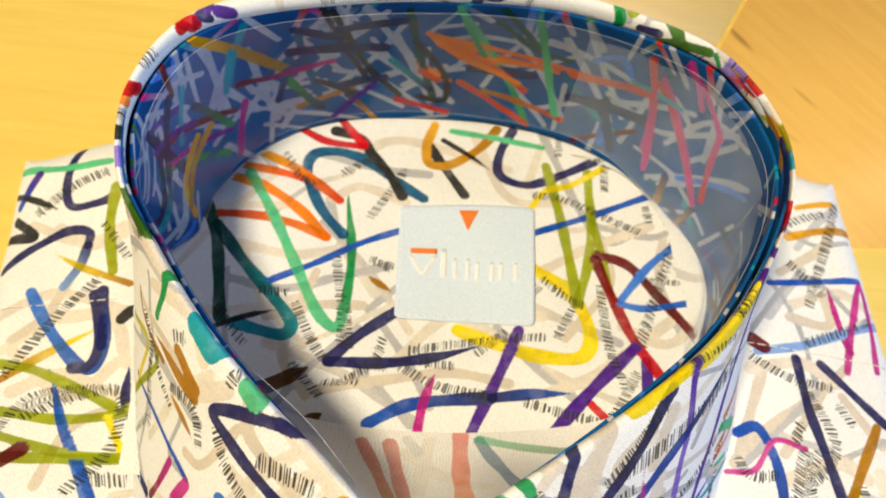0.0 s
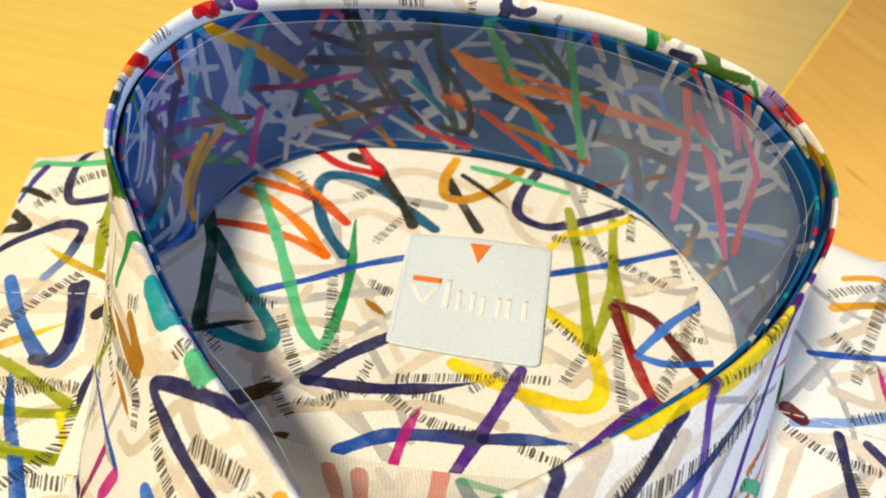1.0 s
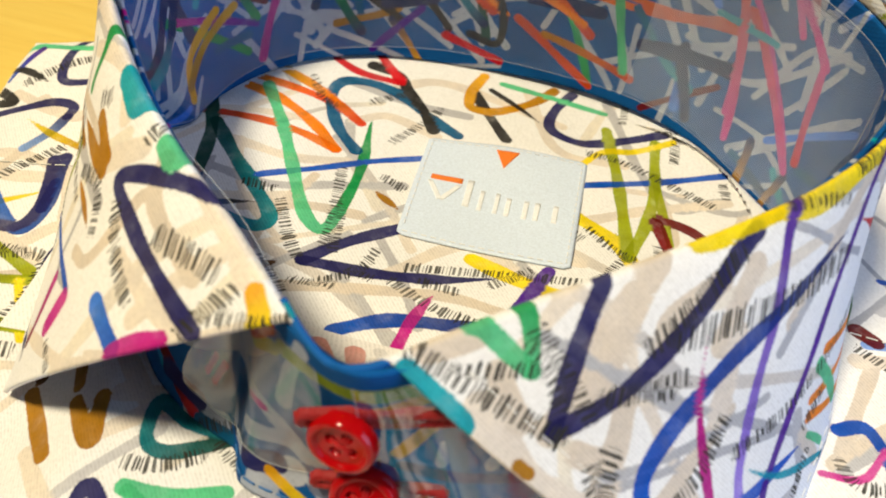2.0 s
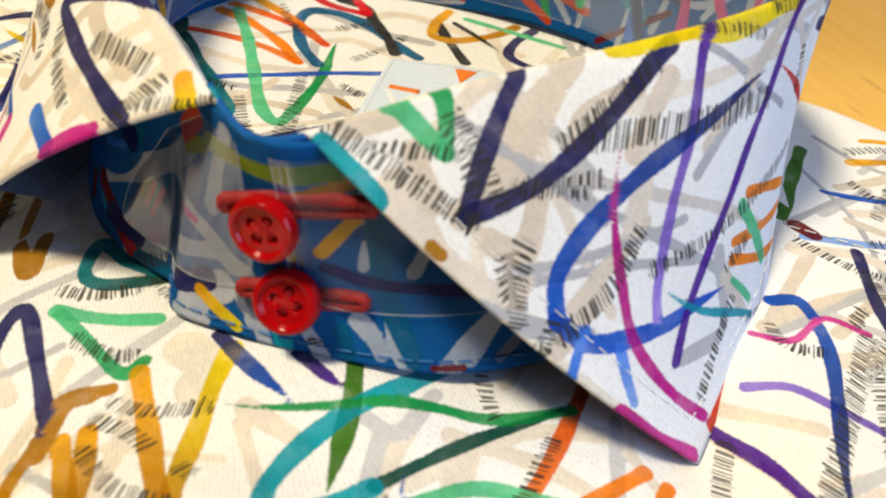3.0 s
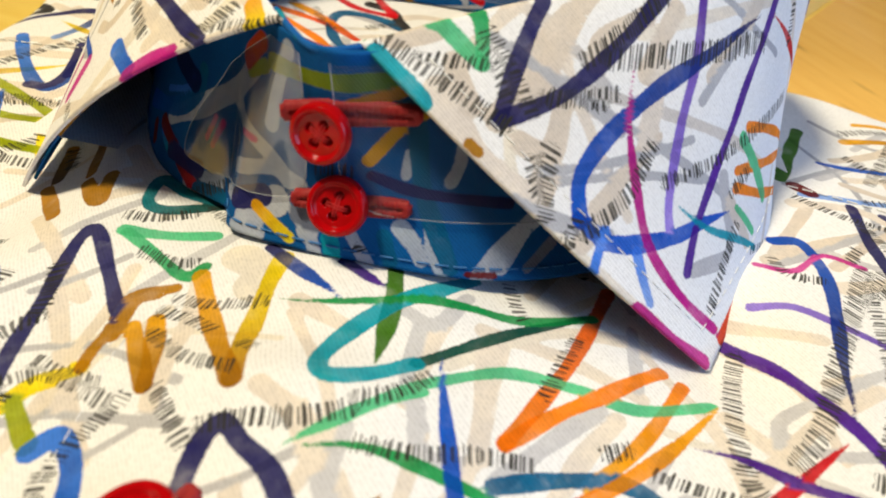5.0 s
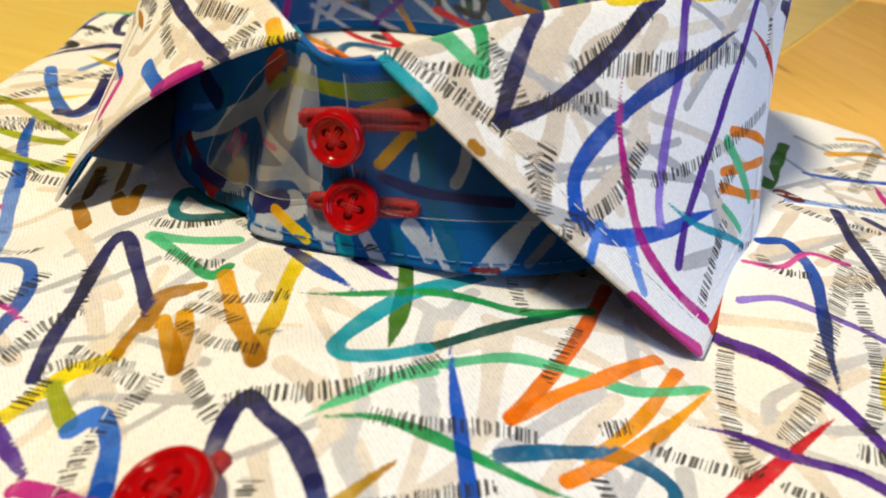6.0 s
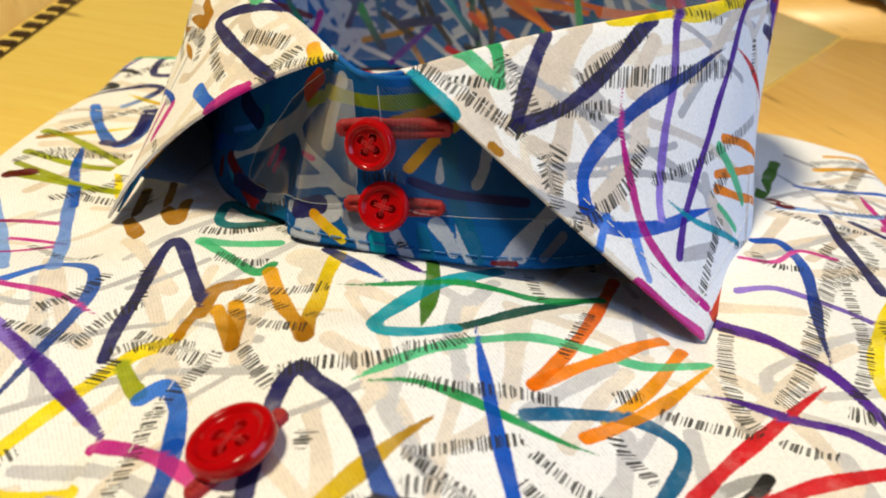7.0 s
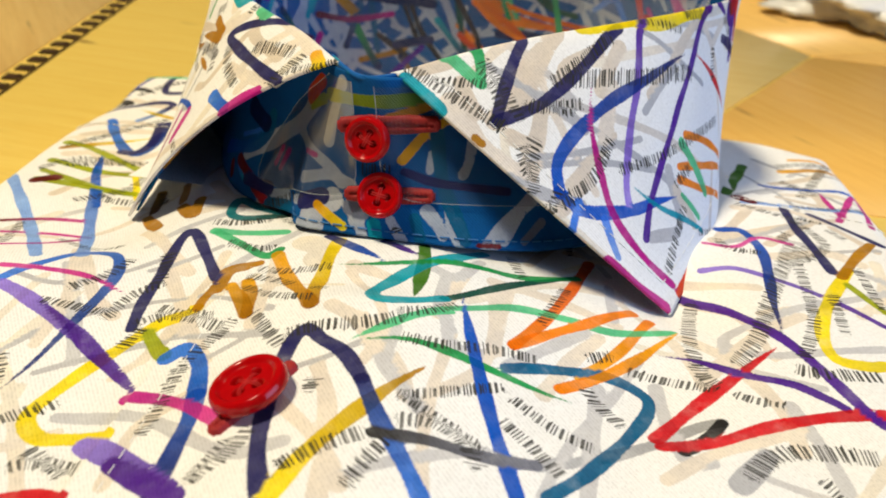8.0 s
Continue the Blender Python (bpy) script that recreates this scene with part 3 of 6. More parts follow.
ink("body", "purple", 2.2, (44.4, -62.9), (53.0, -68.7), (58.4, -75.3), (63.6, -81.5), (68.2, -88.9), (72.3, -96.1), (74.0, -98.1))
ink("body", "purple", 1.7, (41.2, -86.8), (47.6, -87.2), (55.2, -89.8), (61.8, -91.1), (66.3, -93.5), (69.2, -95.5), ends=">o")
ink("body", "blue", 2.3, (57.4, -41.1), (62.3, -40.1), (64.7, -48.6), (64.0, -60.4), (63.1, -69.8), (63.0, -78.5), to="navy", ends="o>")
ink("body", "yellow", 2.5, (80.2, -54.0), (73.2, -67.1), (69.7, -77.0), (70.3, -83.7), (75.6, -84.3), (78.5, -83.1))
ink("body", "gold", 2.2, (88.9, -40.1), (83.5, -48.1), (78.5, -56.4))
ink("body", "olive", 1.5, (78.8, -59.2), (81.6, -64.0), (83.5, -67.0))
ink("body", "pink", 1.2, (53.1, -49.5), (59.5, -49.1), (65.3, -42.9), (71.7, -44.8))
ink("body", "magenta", 1.7, (88.6, -4.6), (88.6, -17.0), (89.0, -22.2), ends=">o")
ink("body", "pink", 1.7, (86.4, -27.2), (91.6, -15.5), (97.5, -3.7), (96.9, -15.1), (94.0, -26.9), to="magenta")
ink("body", "pblue", 2.2, (66.3, -22.2), (77.6, -20.6), (90.0, -17.0), (99.3, -14.5))
ink("body", "dark_red", 3.3, (65.7, -19.1), (68.1, -21.1))
ink("body", "blue", 1.7, (74.2, -3.6), (85.8, -3.3), (97.9, -2.9))
ink("body", "amber", 2.2, (82.6, 9.8), (90.7, 11.7), (99.8, 12.8), to="gold")
ink("body", "amber", 1.7, (86.5, 19.7), (96.6, 24.4))
ink("body", "navy", 2.2, (74.9, -24.0), (74.5, -35.4), (75.7, -45.4), (77.0, -54.9))
ink("body", "navy", 2.2, (80.5, -25.3), (84.9, -31.4), (91.2, -39.7))
ink("body", "navy", 2.3, (-108.6, -2.5), (-101.8, 2.8), (-94.6, 7.3), (-89.5, 6.9), (-89.2, 3.4))
ink("body", "navy", 2.3, (-89.2, 3.4), (-90.0, -1.8), (-92.8, -7.2), to="pblue")
ink("body", "sky", 2.7, (-99.7, -8.7), (-94.3, -17.0), (-87.4, -24.7), (-82.9, -26.2), (-81.5, -19.6), (-83.6, -8.2), to="navy")
ink("body", "navy", 2.0, (-95.4, 34.0), (-96.3, 22.1), (-94.8, 14.3), (-89.0, 14.6), (-84.4, 16.8))
ink("body", "purple", 2.2, (-103.5, 26.8), (-107.8, 16.2), to="blue")
ink("body", "mint", 2.0, (-109.5, 31.0), (-97.0, 26.7), (-87.4, 26.7))
ink("body", "black", 1.7, (-109.6, 21.3), (-103.9, 17.5), (-97.1, 13.2), ends="o>")
ink("body", "black", 2.5, (-108.2, 11.6), (-102.5, 6.0), (-109.9, 6.5))
ink("body", "yellow", 1.7, (-97.3, 1.7), (-88.8, -2.6), (-77.8, -6.4), to="gold", ends=">o")
ink("body", "gold", 2.0, (-101.9, -29.1), (-93.7, -23.2), (-83.9, -17.4), to="yellow", ends="o>")
ink("body", "black", 2.5, (-78.4, -15.0), (-75.1, -11.6), ends="o>")
ink("body", "olive", 2.5, (-84.7, 19.1), (-85.0, 8.7), (-82.2, -3.3))
ink("body", "blue", 2.2, (-90.9, -30.5), (-87.1, -39.6), (-82.1, -47.8), (-78.7, -53.7), ends=">o")
ink("body", "navy", 2.2, (-75.0, -25.4), (-75.1, -32.2), (-73.8, -37.7), ends=">>")
ink("body", "olive", 2.2, (-102.6, -25.7), (-95.4, -26.8), (-85.2, -31.0), (-77.4, -34.7))
ink("body", "olive", 2.2, (-100.4, -36.0), (-88.7, -37.5), (-77.1, -36.5), (-73.5, -34.7))
ink("body", "olive", 2.0, (-99.3, -41.2), (-89.7, -43.8), (-81.5, -45.2), (-72.1, -45.7))
ink("body", "olive", 2.3, (-98.4, -45.4), (-87.0, -45.8), (-72.1, -45.9))
ink("body", "dark_red", 3.3, (-98.2, -46.2), (-94.7, -43.9))
ink("body", "yellow", 1.7, (-78.2, -37.1), (-74.1, -44.3), (-72.0, -47.8))
ink("body", "beige", 2.5, (-64.7, -80.2), (-54.4, -94.3), (-48.1, -99.2))
ink("body", "beige", 2.5, (-5.9, -99.6), (1.2, -107.8), (4.1, -114.1))
ink("body", "silver", 2.2, (6.5, -94.6), (8.4, -100.8), (12.8, -100.5))
ink("body", "silver", 2.5, (31.6, -98.0), (30.5, -108.4), (29.6, -122.0))
ink("body", "silver", 2.2, (-9.6, -125.5), (-16.5, -127.5), (-31.7, -121.0), (-44.2, -121.8))
ink("body", "silver", 1.8, (85.3, -60.7), (71.5, -67.7), (57.2, -77.0), (52.7, -82.1), (61.2, -84.6), (80.0, -78.3))
ink("body", "silver", 1.8, (-3.2, -132.0), (5.0, -125.7), (15.9, -119.7))
ink("body", "silver", 2.5, (40.8, -94.7), (42.3, -105.2), (43.9, -111.3), (47.2, -110.4))
ink("body", "beige", 2.7, (13.6, -81.2), (14.8, -98.7))
ink("body", "beige", 2.7, (22.8, -104.6), (27.0, -93.8), (31.6, -85.9))
ink("body", "beige", 2.5, (7.6, -78.7), (6.0, -85.1), (5.3, -95.2))
ink("body", "silver", 2.2, (1.7, -79.1), (6.4, -80.0), (9.7, -73.0))
ink("body", "silver", 2.5, (-0.4, -100.7), (-0.4, -108.3), (6.0, -115.6))
ink("body", "beige", 2.5, (-45.5, -84.4), (-35.2, -99.1), (-27.8, -109.2))
ink("body", "beige", 2.5, (-10.0, -109.9), (-5.7, -118.9), (-2.6, -133.8))
ink("body", "beige", 2.5, (46.5, -80.7), (53.0, -86.7), (59.2, -96.2), (60.8, -104.9))
ink("body", "silver", 2.2, (60.9, -96.0), (64.0, -104.4), (65.5, -111.1))
ink("body", "slate", 3.3, (55.6, -107.0), (50.5, -113.9))
ink("body", "beige", 2.5, (67.4, -72.6), (57.5, -80.5), (48.0, -92.4))
ink("body", "beige", 2.5, (-103.1, 9.4), (-90.1, 4.1), (-81.7, 8.8))
ink("body", "beige", 2.5, (-105.5, -14.3), (-94.0, -8.9), (-78.0, -13.0))
ink("body", "beige", 2.5, (-100.9, -22.5), (-87.3, -32.3), (-77.6, -24.7))
ink("body", "beige", 2.5, (78.2, -9.7), (90.4, -6.5), (98.3, -11.9))
ink("body", "silver", 2.0, (71.5, -13.1), (83.8, -0.1))
ink("body", "silver", 2.0, (84.0, 6.4), (97.9, 23.5))
tick("body", 2.4, (-17.2, -103.7), (-12.4, -102.0), (-5.7, -100.7), (0.8, -97.8))
tick("body", 2.2, (-0.0, -102.4), (7.6, -101.2), (15.2, -98.4), (22.4, -96.7))
tick("body", 2.6, (50.0, -65.3), (47.4, -80.6), (48.2, -89.8), (51.3, -93.3))
tick("body", 3.0, (71.8, -44.4), (62.1, -69.9), (58.4, -80.4), (53.7, -88.0))
tick("body", 2.0, (2.7, -114.8), (9.9, -110.6), (17.7, -105.6))
tick("body", 2.4, (2.9, -119.5), (7.9, -117.6), (12.7, -119.1), (15.6, -123.8))
tick("body", 1.8, (35.4, -91.9), (44.4, -92.8), (50.4, -93.4))
tick("body", 1.6, (52.1, -93.9), (56.1, -95.3), (60.9, -96.0))
tick("body", 2.6, (62.5, -87.2), (65.8, -88.0), (71.1, -87.6), (77.4, -86.6))
tick("body", 2.8, (51.5, -112.5), (57.4, -106.1), (65.5, -104.6), (71.9, -104.8))
tick("body", 2.2, (-30.3, -125.2), (-30.3, -118.7), (-30.6, -109.1), (-26.2, -99.5))
tick("body", 2.6, (-19.7, -132.0), (-16.5, -127.5), (-14.6, -122.5))
tick("body", 2.2, (-29.6, -89.1), (-22.5, -94.3), (-14.3, -95.8))
tick("body", 2.0, (-30.2, -99.3), (-38.6, -98.2), (-44.6, -100.3))
tick("body", 2.2, (-46.3, -131.4), (-42.4, -129.8), (-35.6, -130.1))
tick("body", 2.2, (-60.0, -94.4), (-56.0, -88.8), (-53.9, -80.8))
tick("body", 2.4, (-9.4, -130.2), (-5.0, -126.0), (1.2, -121.6))
tick("body", 2.4, (28.8, -92.1), (34.5, -89.0))
tick("body", 2.6, (28.9, -98.2), (31.5, -102.2), (35.6, -106.0))
tick("body", 2.4, (-1.1, -97.4), (3.8, -94.2), (7.9, -87.9))
tick("body", 2.0, (-30.0, -82.6), (-23.6, -83.3), (-15.3, -81.2))
tick("body", 2.2, (-30.9, -85.5), (-25.2, -86.4), (-20.4, -88.6))
tick("body", 2.4, (-17.5, -90.2), (-13.4, -91.6))
tick("body", 2.2, (14.5, -65.8), (16.7, -71.9), (18.5, -74.3))
tick("body", 2.2, (-45.0, -67.6), (-39.0, -67.4), (-32.7, -64.5))
tick("body", 2.2, (-38.8, -74.5), (-32.1, -76.5), (-27.6, -75.7))
tick("body", 2.2, (-46.0, -89.9), (-46.1, -86.2), (-48.4, -78.2))
tick("body", 2.2, (-101.9, -28.9), (-97.6, -21.7), (-92.0, -13.0), (-84.5, -4.7))
tick("body", 2.4, (-96.7, -37.4), (-87.2, -32.9), (-77.9, -31.0), (-75.6, -34.7), (-77.0, -44.3), (-85.4, -53.5))
tick("body", 2.8, (-80.5, -50.1), (-71.4, -50.1))
tick("body", 2.2, (-87.1, 10.1), (-82.3, 4.2), (-78.9, -0.3))
tick("body", 2.2, (-103.4, 11.9), (-94.8, 20.0), (-86.3, 23.9))
tick("body", 2.6, (82.1, -11.1), (90.9, 6.3), (98.8, 26.8))
tick("body", 2.2, (63.5, -22.7), (72.4, -28.8), (82.2, -31.4))
tick("body", 2.2, (71.5, -52.4), (78.4, -44.2), (74.6, -30.2))
tick("body", 2.2, (77.7, -20.3), (90.3, -16.3), (97.5, -13.5))
ink("leaf", "mint", 2.2, (0.029, 0.04), (0.028, 0.14), (0.028, 0.19))
ink("leaf", "mint", 2.0, (0.028, 0.19), (0.036, 0.13), (0.046, 0.04), to="green")
ink("leaf", "navy", 2.3, (0.074, 0.04), (0.043, 0.19), (0.018, 0.31))
ink("leaf", "navy", 2.3, (0.018, 0.31), (0.044, 0.32), (0.080, 0.26), (0.119, 0.12))
ink("leaf", "yellow", 2.7, (0.106, 0.05), (0.112, 0.07), (0.138, 0.05))
ink("leaf", "yellow", 2.7, (0.134, 0.05), (0.143, 0.16), (0.184, 0.11))
ink("leaf", "navy", 2.5, (0.143, 0.41), (0.103, 0.43), (0.070, 0.43), (0.044, 0.45), (0.025, 0.49), (0.013, 0.56), to="blue", ends=">o")
ink("leaf", "blue", 2.5, (0.013, 0.56), (0.015, 0.64), (0.035, 0.72), (0.053, 0.76), (0.069, 0.80), ends="o>")
ink("leaf", "magenta", 1.7, (0.070, 0.34), (0.053, 0.45), (0.037, 0.59), (0.025, 0.71), (0.020, 0.85), (0.021, 0.96), ends=">o")
ink("leaf", "purple", 1.8, (0.140, 0.09), (0.098, 0.39), (0.068, 0.54), (0.046, 0.65), (0.038, 0.70), to="lilac")
ink("leaf", "purple", 1.8, (0.207, 0.05), (0.150, 0.44), (0.104, 0.60), (0.068, 0.70), (0.049, 0.75), (0.031, 0.81))
ink("leaf", "magenta", 2.2, (-0.002, 0.78), (-0.000, 0.89), (0.002, 0.98), to="pink")
ink("leaf", "aqua", 1.3, (0.046, 0.67), (0.054, 0.79), (0.079, 0.95), ends=">o")
ink("leaf", "orange", 1.7, (0.102, 0.68), (0.130, 0.78), (0.161, 0.89))
ink("leaf", "orange", 1.7, (0.083, 0.74), (0.109, 0.81), (0.152, 0.91))
ink("leaf", "orange", 1.7, (0.078, 0.77), (0.098, 0.86), (0.135, 0.97))
ink("leaf", "mint", 2.5, (0.095, 0.69), (0.098, 0.77), (0.101, 0.88))
ink("leaf", "mint", 1.3, (0.074, 0.81), (0.081, 0.91))
ink("leaf", "red", 1.7, (0.154, 0.45), (0.169, 0.60), (0.191, 0.77), ends=">>")
ink("leaf", "aqua", 2.8, (0.002, 0.10), (0.002, 0.17), (0.001, 0.22))
ink("leaf", "tomato", 2.2, (0.089, 1.00), (0.053, 0.98), (0.020, 0.99))
ink("leaf", "sky", 1.7, (0.017, 0.61), (-0.000, 0.66))
ink("leaf", "sky", 1.7, (0.020, 0.69), (0.007, 0.79), to="pblue")
ink("leaf", "gold", 1.7, (0.003, 0.33), (0.003, 0.35))
ink("leaf", "slate", 1.5, (0.041, 0.18), (0.047, 0.38), (0.057, 0.57), (0.071, 0.77))
ink("leaf", "slate", 1.3, (0.014, 0.46), (0.039, 0.55), (0.063, 0.68))
ink("leaf", "slate", 1.3, (0.128, 0.21), (0.133, 0.43), (0.147, 0.58))
ink("leaf", "slate", 1.5, (-0.000, 0.47), (0.005, 0.56), (0.019, 0.59))
ink("leaf", "tan", 3.3, (0.090, 0.06), (0.057, 0.20), (0.034, 0.30))
ink("leaf", "tan", 3.0, (0.018, 0.20), (0.003, 0.32))
ink("leaf", "tan", 3.0, (0.103, 0.25), (0.071, 0.38))
ink("leaf", "tan", 3.0, (0.002, 0.48), (0.023, 0.42), (0.041, 0.33))
ink("leaf", "tan", 2.5, (0.183, 0.20), (0.128, 0.42), (0.094, 0.49))
ink("leaf", "tan", 2.5, (0.032, 0.55), (0.021, 0.56), (0.057, 0.52))
ink("leaf", "grey", 2.5, (0.074, 0.72), (0.058, 0.87), (0.034, 0.82))
tick("leaf", 2.4, (0.006, 0.04), (0.011, 0.14), (0.015, 0.24), (0.019, 0.35))
tick("leaf", 2.2, (0.040, 0.10), (0.034, 0.23), (0.027, 0.35))
tick("leaf", 2.4, (0.034, 0.30), (0.045, 0.35), (0.059, 0.39))
tick("leaf", 3.2, (0.061, 0.29), (0.076, 0.34), (0.103, 0.43), (0.141, 0.51))
tick("leaf", 2.6, (0.110, 0.17), (0.078, 0.25), (0.053, 0.28))
tick("leaf", 2.6, (0.028, 0.39), (0.012, 0.47), (-0.000, 0.54))
tick("leaf", 2.4, (0.006, 0.59), (0.034, 0.58), (0.057, 0.52))
tick("leaf", 2.4, (0.023, 0.93), (0.051, 0.88), (0.073, 0.84))
tick("leaf", 2.0, (0.045, 0.61), (0.081, 0.68), (0.163, 0.76))
tick("leaf", 2.2, (0.071, 0.77), (0.095, 0.77))
ink("leaf", "navy", 2.3, (0.946, 0.04), (0.939, 0.12), (0.933, 0.23), (0.934, 0.32), (0.953, 0.31), (0.975, 0.28), (0.998, 0.25))
ink("leaf", "amber", 2.8, (0.988, 0.10), (0.998, 0.12), (1.000, 0.13), to="yellow")
ink("leaf", "sky", 2.8, (0.978, 0.47), (0.997, 0.44), to="blue")
ink("leaf", "magenta", 2.5, (0.998, 0.32), (0.997, 0.38), (0.999, 0.45), to="pink")
ink("leaf", "gold", 2.5, (0.899, 0.36), (0.922, 0.35))
ink("leaf", "tan", 2.5, (0.927, 0.11), (0.947, 0.22), (0.978, 0.20))
ink("leaf", "beige", 2.5, (0.964, 0.37), (0.983, 0.32), (0.996, 0.28))
ink("leaf", "beige", 2.5, (0.936, 0.06), (0.967, 0.08), (0.983, 0.11))
tick("leaf", 3, (0.958, 0.26), (0.971, 0.18), (0.981, 0.15))
tick("leaf", 2.4, (0.999, 0.30), (0.992, 0.22), (0.984, 0.11))
tick("leaf", 2.2, (0.939, 0.34), (0.958, 0.38), (0.984, 0.38))
ink("leaf", "aqua", 3.3, (0.874, 0.06), (0.899, 0.13), (0.885, -0.01))
ink("leaf", "leafg", 3.7, (0.795, 0.21), (0.810, 0.07), (0.823, -0.01), ends=">>")
ink("leaf", "green", 1.7, (0.840, -0.01), (0.863, 0.22), (0.880, 0.41))
ink("leaf", "slate", 2.0, (0.829, 0.66), (0.838, 0.11), (0.829, -0.01))
ink("leaf", "gold", 2.2, (0.890, 0.51), (0.911, 0.43), (0.927, 0.38), ends=">o")
ink("leaf", "gold", 1.7, (0.922, 0.52), (0.947, 0.49), ends=">>")
ink("leaf", "mint", 3.4, (0.918, 0.07), (0.927, 0.08))
ink("leaf", "red", 2.0, (0.681, 0.05), (0.673, 0.06))
ink("leaf", "red", 2.5, (0.739, 0.11), (0.722, 0.03))
ink("leaf", "lilac", 2.5, (0.774, 0.06), (0.775, 0.65))
ink("leaf", "purple", 2.2, (0.670, 0.05), (0.664, 0.08))
ink("leaf", "beige", 2.5, (0.859, 0.31), (0.873, 0.07), (0.904, 0.21))
ink("leaf", "beige", 3.3, (0.925, 0.42), (0.921, 0.18))
ink("leaf", "beige", 2.5, (0.760, 0.62), (0.788, 0.70), (0.842, 0.04))
ink("leaf", "black", 1.7, (0.761, 0.07), (0.756, 0.50))
ink("leaf", "leafg", 2.5, (0.395, 0.39), (0.385, -0.00), (0.364, 0.02), ends=">>")
ink("leaf", "green", 2.2, (0.424, 0.03), (0.413, 0.40))
ink("leaf", "lilac", 3.0, (0.344, 0.39), (0.345, -0.00))
ink("leaf", "purple", 3.7, (0.218, 0.58), (0.241, -0.00))
ink("leaf", "red", 3.3, (0.236, 0.49), (0.243, 0.06))
ink("leaf", "red", 1.7, (0.302, 0.01), (0.294, 0.08))
ink("leaf", "purple", 2.2, (0.399, 0.34), (0.389, 0.38))
ink("leaf", "yellow", 2.8, (0.200, 0.07), (0.193, 0.01))
ink("leaf", "yellow", 2.5, (0.138, 0.05), (0.116, 0.07), (0.110, 0.06))
ink("leaf", "navy", 2.2, (0.510, -0.00), (0.491, 0.38))
ink("leaf", "beige", 3.0, (0.467, 0.37), (0.434, 0.40))
ink("leaf", "beige", 3.0, (0.310, 0.43), (0.290, 0.36))
ink("leaf", "beige", 3.0, (0.264, 0.22), (0.249, 0.25))
tick("leaf", 2.6, (0.477, 0.38), (0.470, 0.38))
tick("leaf", 2.6, (0.332, 0.42), (0.303, 0.37))
ink("yoke", "teal", 2.7, (-10.0, 18.0), (-17.2, 23.4), (-24.5, 29.1), (-31.8, 31.6), (-38.2, 30.4), (-39.2, 24.4), (-35.1, 14.3), (-29.6, 7.1))
ink("yoke", "navy", 2.4, (13.6, 39.5), (9.9, 32.4), (9.4, 25.6), (15.9, 22.8), (23.5, 25.2), (34.4, 30.2))
ink("yoke", "black", 2.6, (-32.8, 37.7), (-26.1, 35.6), (-23.1, 30.8), (-18.7, 25.1), (-15.4, 18.7))
ink("yoke", "black", 2.4, (-8.8, 34.4), (-4.9, 27.6), (0.2, 19.2))
ink("yoke", "black", 1.4, (-4.9, 35.6), (1.7, 31.2), (7.6, 26.4), ends="o>")
ink("yoke", "amber", 2.4, (-7.0, 40.1), (-9.3, 33.5), (-8.6, 28.4), (-2.8, 28.4), (4.7, 33.6), (9.4, 39.7), to="gold")
ink("yoke", "red", 2.2, (-31.9, 41.7), (-25.3, 33.6))
ink("yoke", "red", 2.0, (-41.5, 38.0), (-34.9, 34.6), (-25.3, 33.2))
ink("yoke", "amber", 2.4, (-52.4, 31.2), (-42.9, 26.8), (-37.0, 22.7), (-30.8, 17.2), to="tomato")
ink("yoke", "orange", 2.7, (-59.4, 23.9), (-49.5, 20.8), (-40.6, 14.3), (-33.6, 6.2))
ink("yoke", "orange", 2.4, (-33.6, 6.2), (-41.6, 9.9), (-51.3, 12.2), (-65.6, 12.9), to="red")
ink("yoke", "orange", 2.2, (-56.2, 26.8), (-45.6, 25.0), (-39.2, 23.2), to="tomato")
ink("yoke", "mint", 2.6, (-53.4, 24.6), (-47.4, 13.9), (-40.7, -0.4), (-34.6, -13.4), (-29.9, -17.5), (-28.3, -11.8))
ink("yoke", "green", 2.2, (-28.2, -12.6), (-27.3, 1.6), (-29.1, 19.9), ends="o>")
ink("yoke", "dgreen", 2.8, (-63.5, 17.0), (-59.1, 4.2), (-56.1, -15.0))
ink("yoke", "dgreen", 2.9, (-59.9, 9.7), (-52.5, -0.5), (-45.1, -9.4), (-40.1, -16.2), (-41.7, -19.2), (-48.1, -17.9), (-52.6, -16.3), to="aqua")
ink("yoke", "black", 1.4, (-57.4, -17.5), (-50.9, -15.0), (-43.2, -13.1), ends="o>")
ink("yoke", "blue", 1.8, (-45.4, -5.7), (-35.4, -1.0), (-25.0, 4.9), (-15.6, 8.7))
ink("yoke", "blue", 1.8, (17.0, 8.5), (31.1, 13.8), (40.2, 17.4), (55.8, 23.5))
ink("yoke", "navy", 2.7, (-16.1, -12.8), (-24.2, -18.7), (-31.3, -25.3))
ink("yoke", "navy", 2.7, (-31.3, -25.6), (-19.0, -25.8), (-7.8, -24.2), (2.8, -21.3), ends="o>")
ink("yoke", "yellow", 3.3, (15.6, -1.3), (23.4, -6.5), (27.1, -13.9), (27.6, -21.0), (24.0, -24.5), (15.2, -23.8), (6.4, -21.0), (-2.4, -17.5), to="yellow")
ink("yoke", "gold", 1.7, (-23.4, -4.1), (-17.4, -8.3), ends=">>")
ink("yoke", "olive", 2.6, (21.7, 28.7), (24.0, 14.3), (25.3, -0.2), (25.8, -10.2))
ink("yoke", "olive", 2.4, (25.8, -10.6), (29.6, -0.1), (31.8, 11.3), (32.4, 26.7))
ink("yoke", "olive", 2.0, (32.1, 16.3), (33.7, 0.1), (35.0, -13.0), ends="o>")
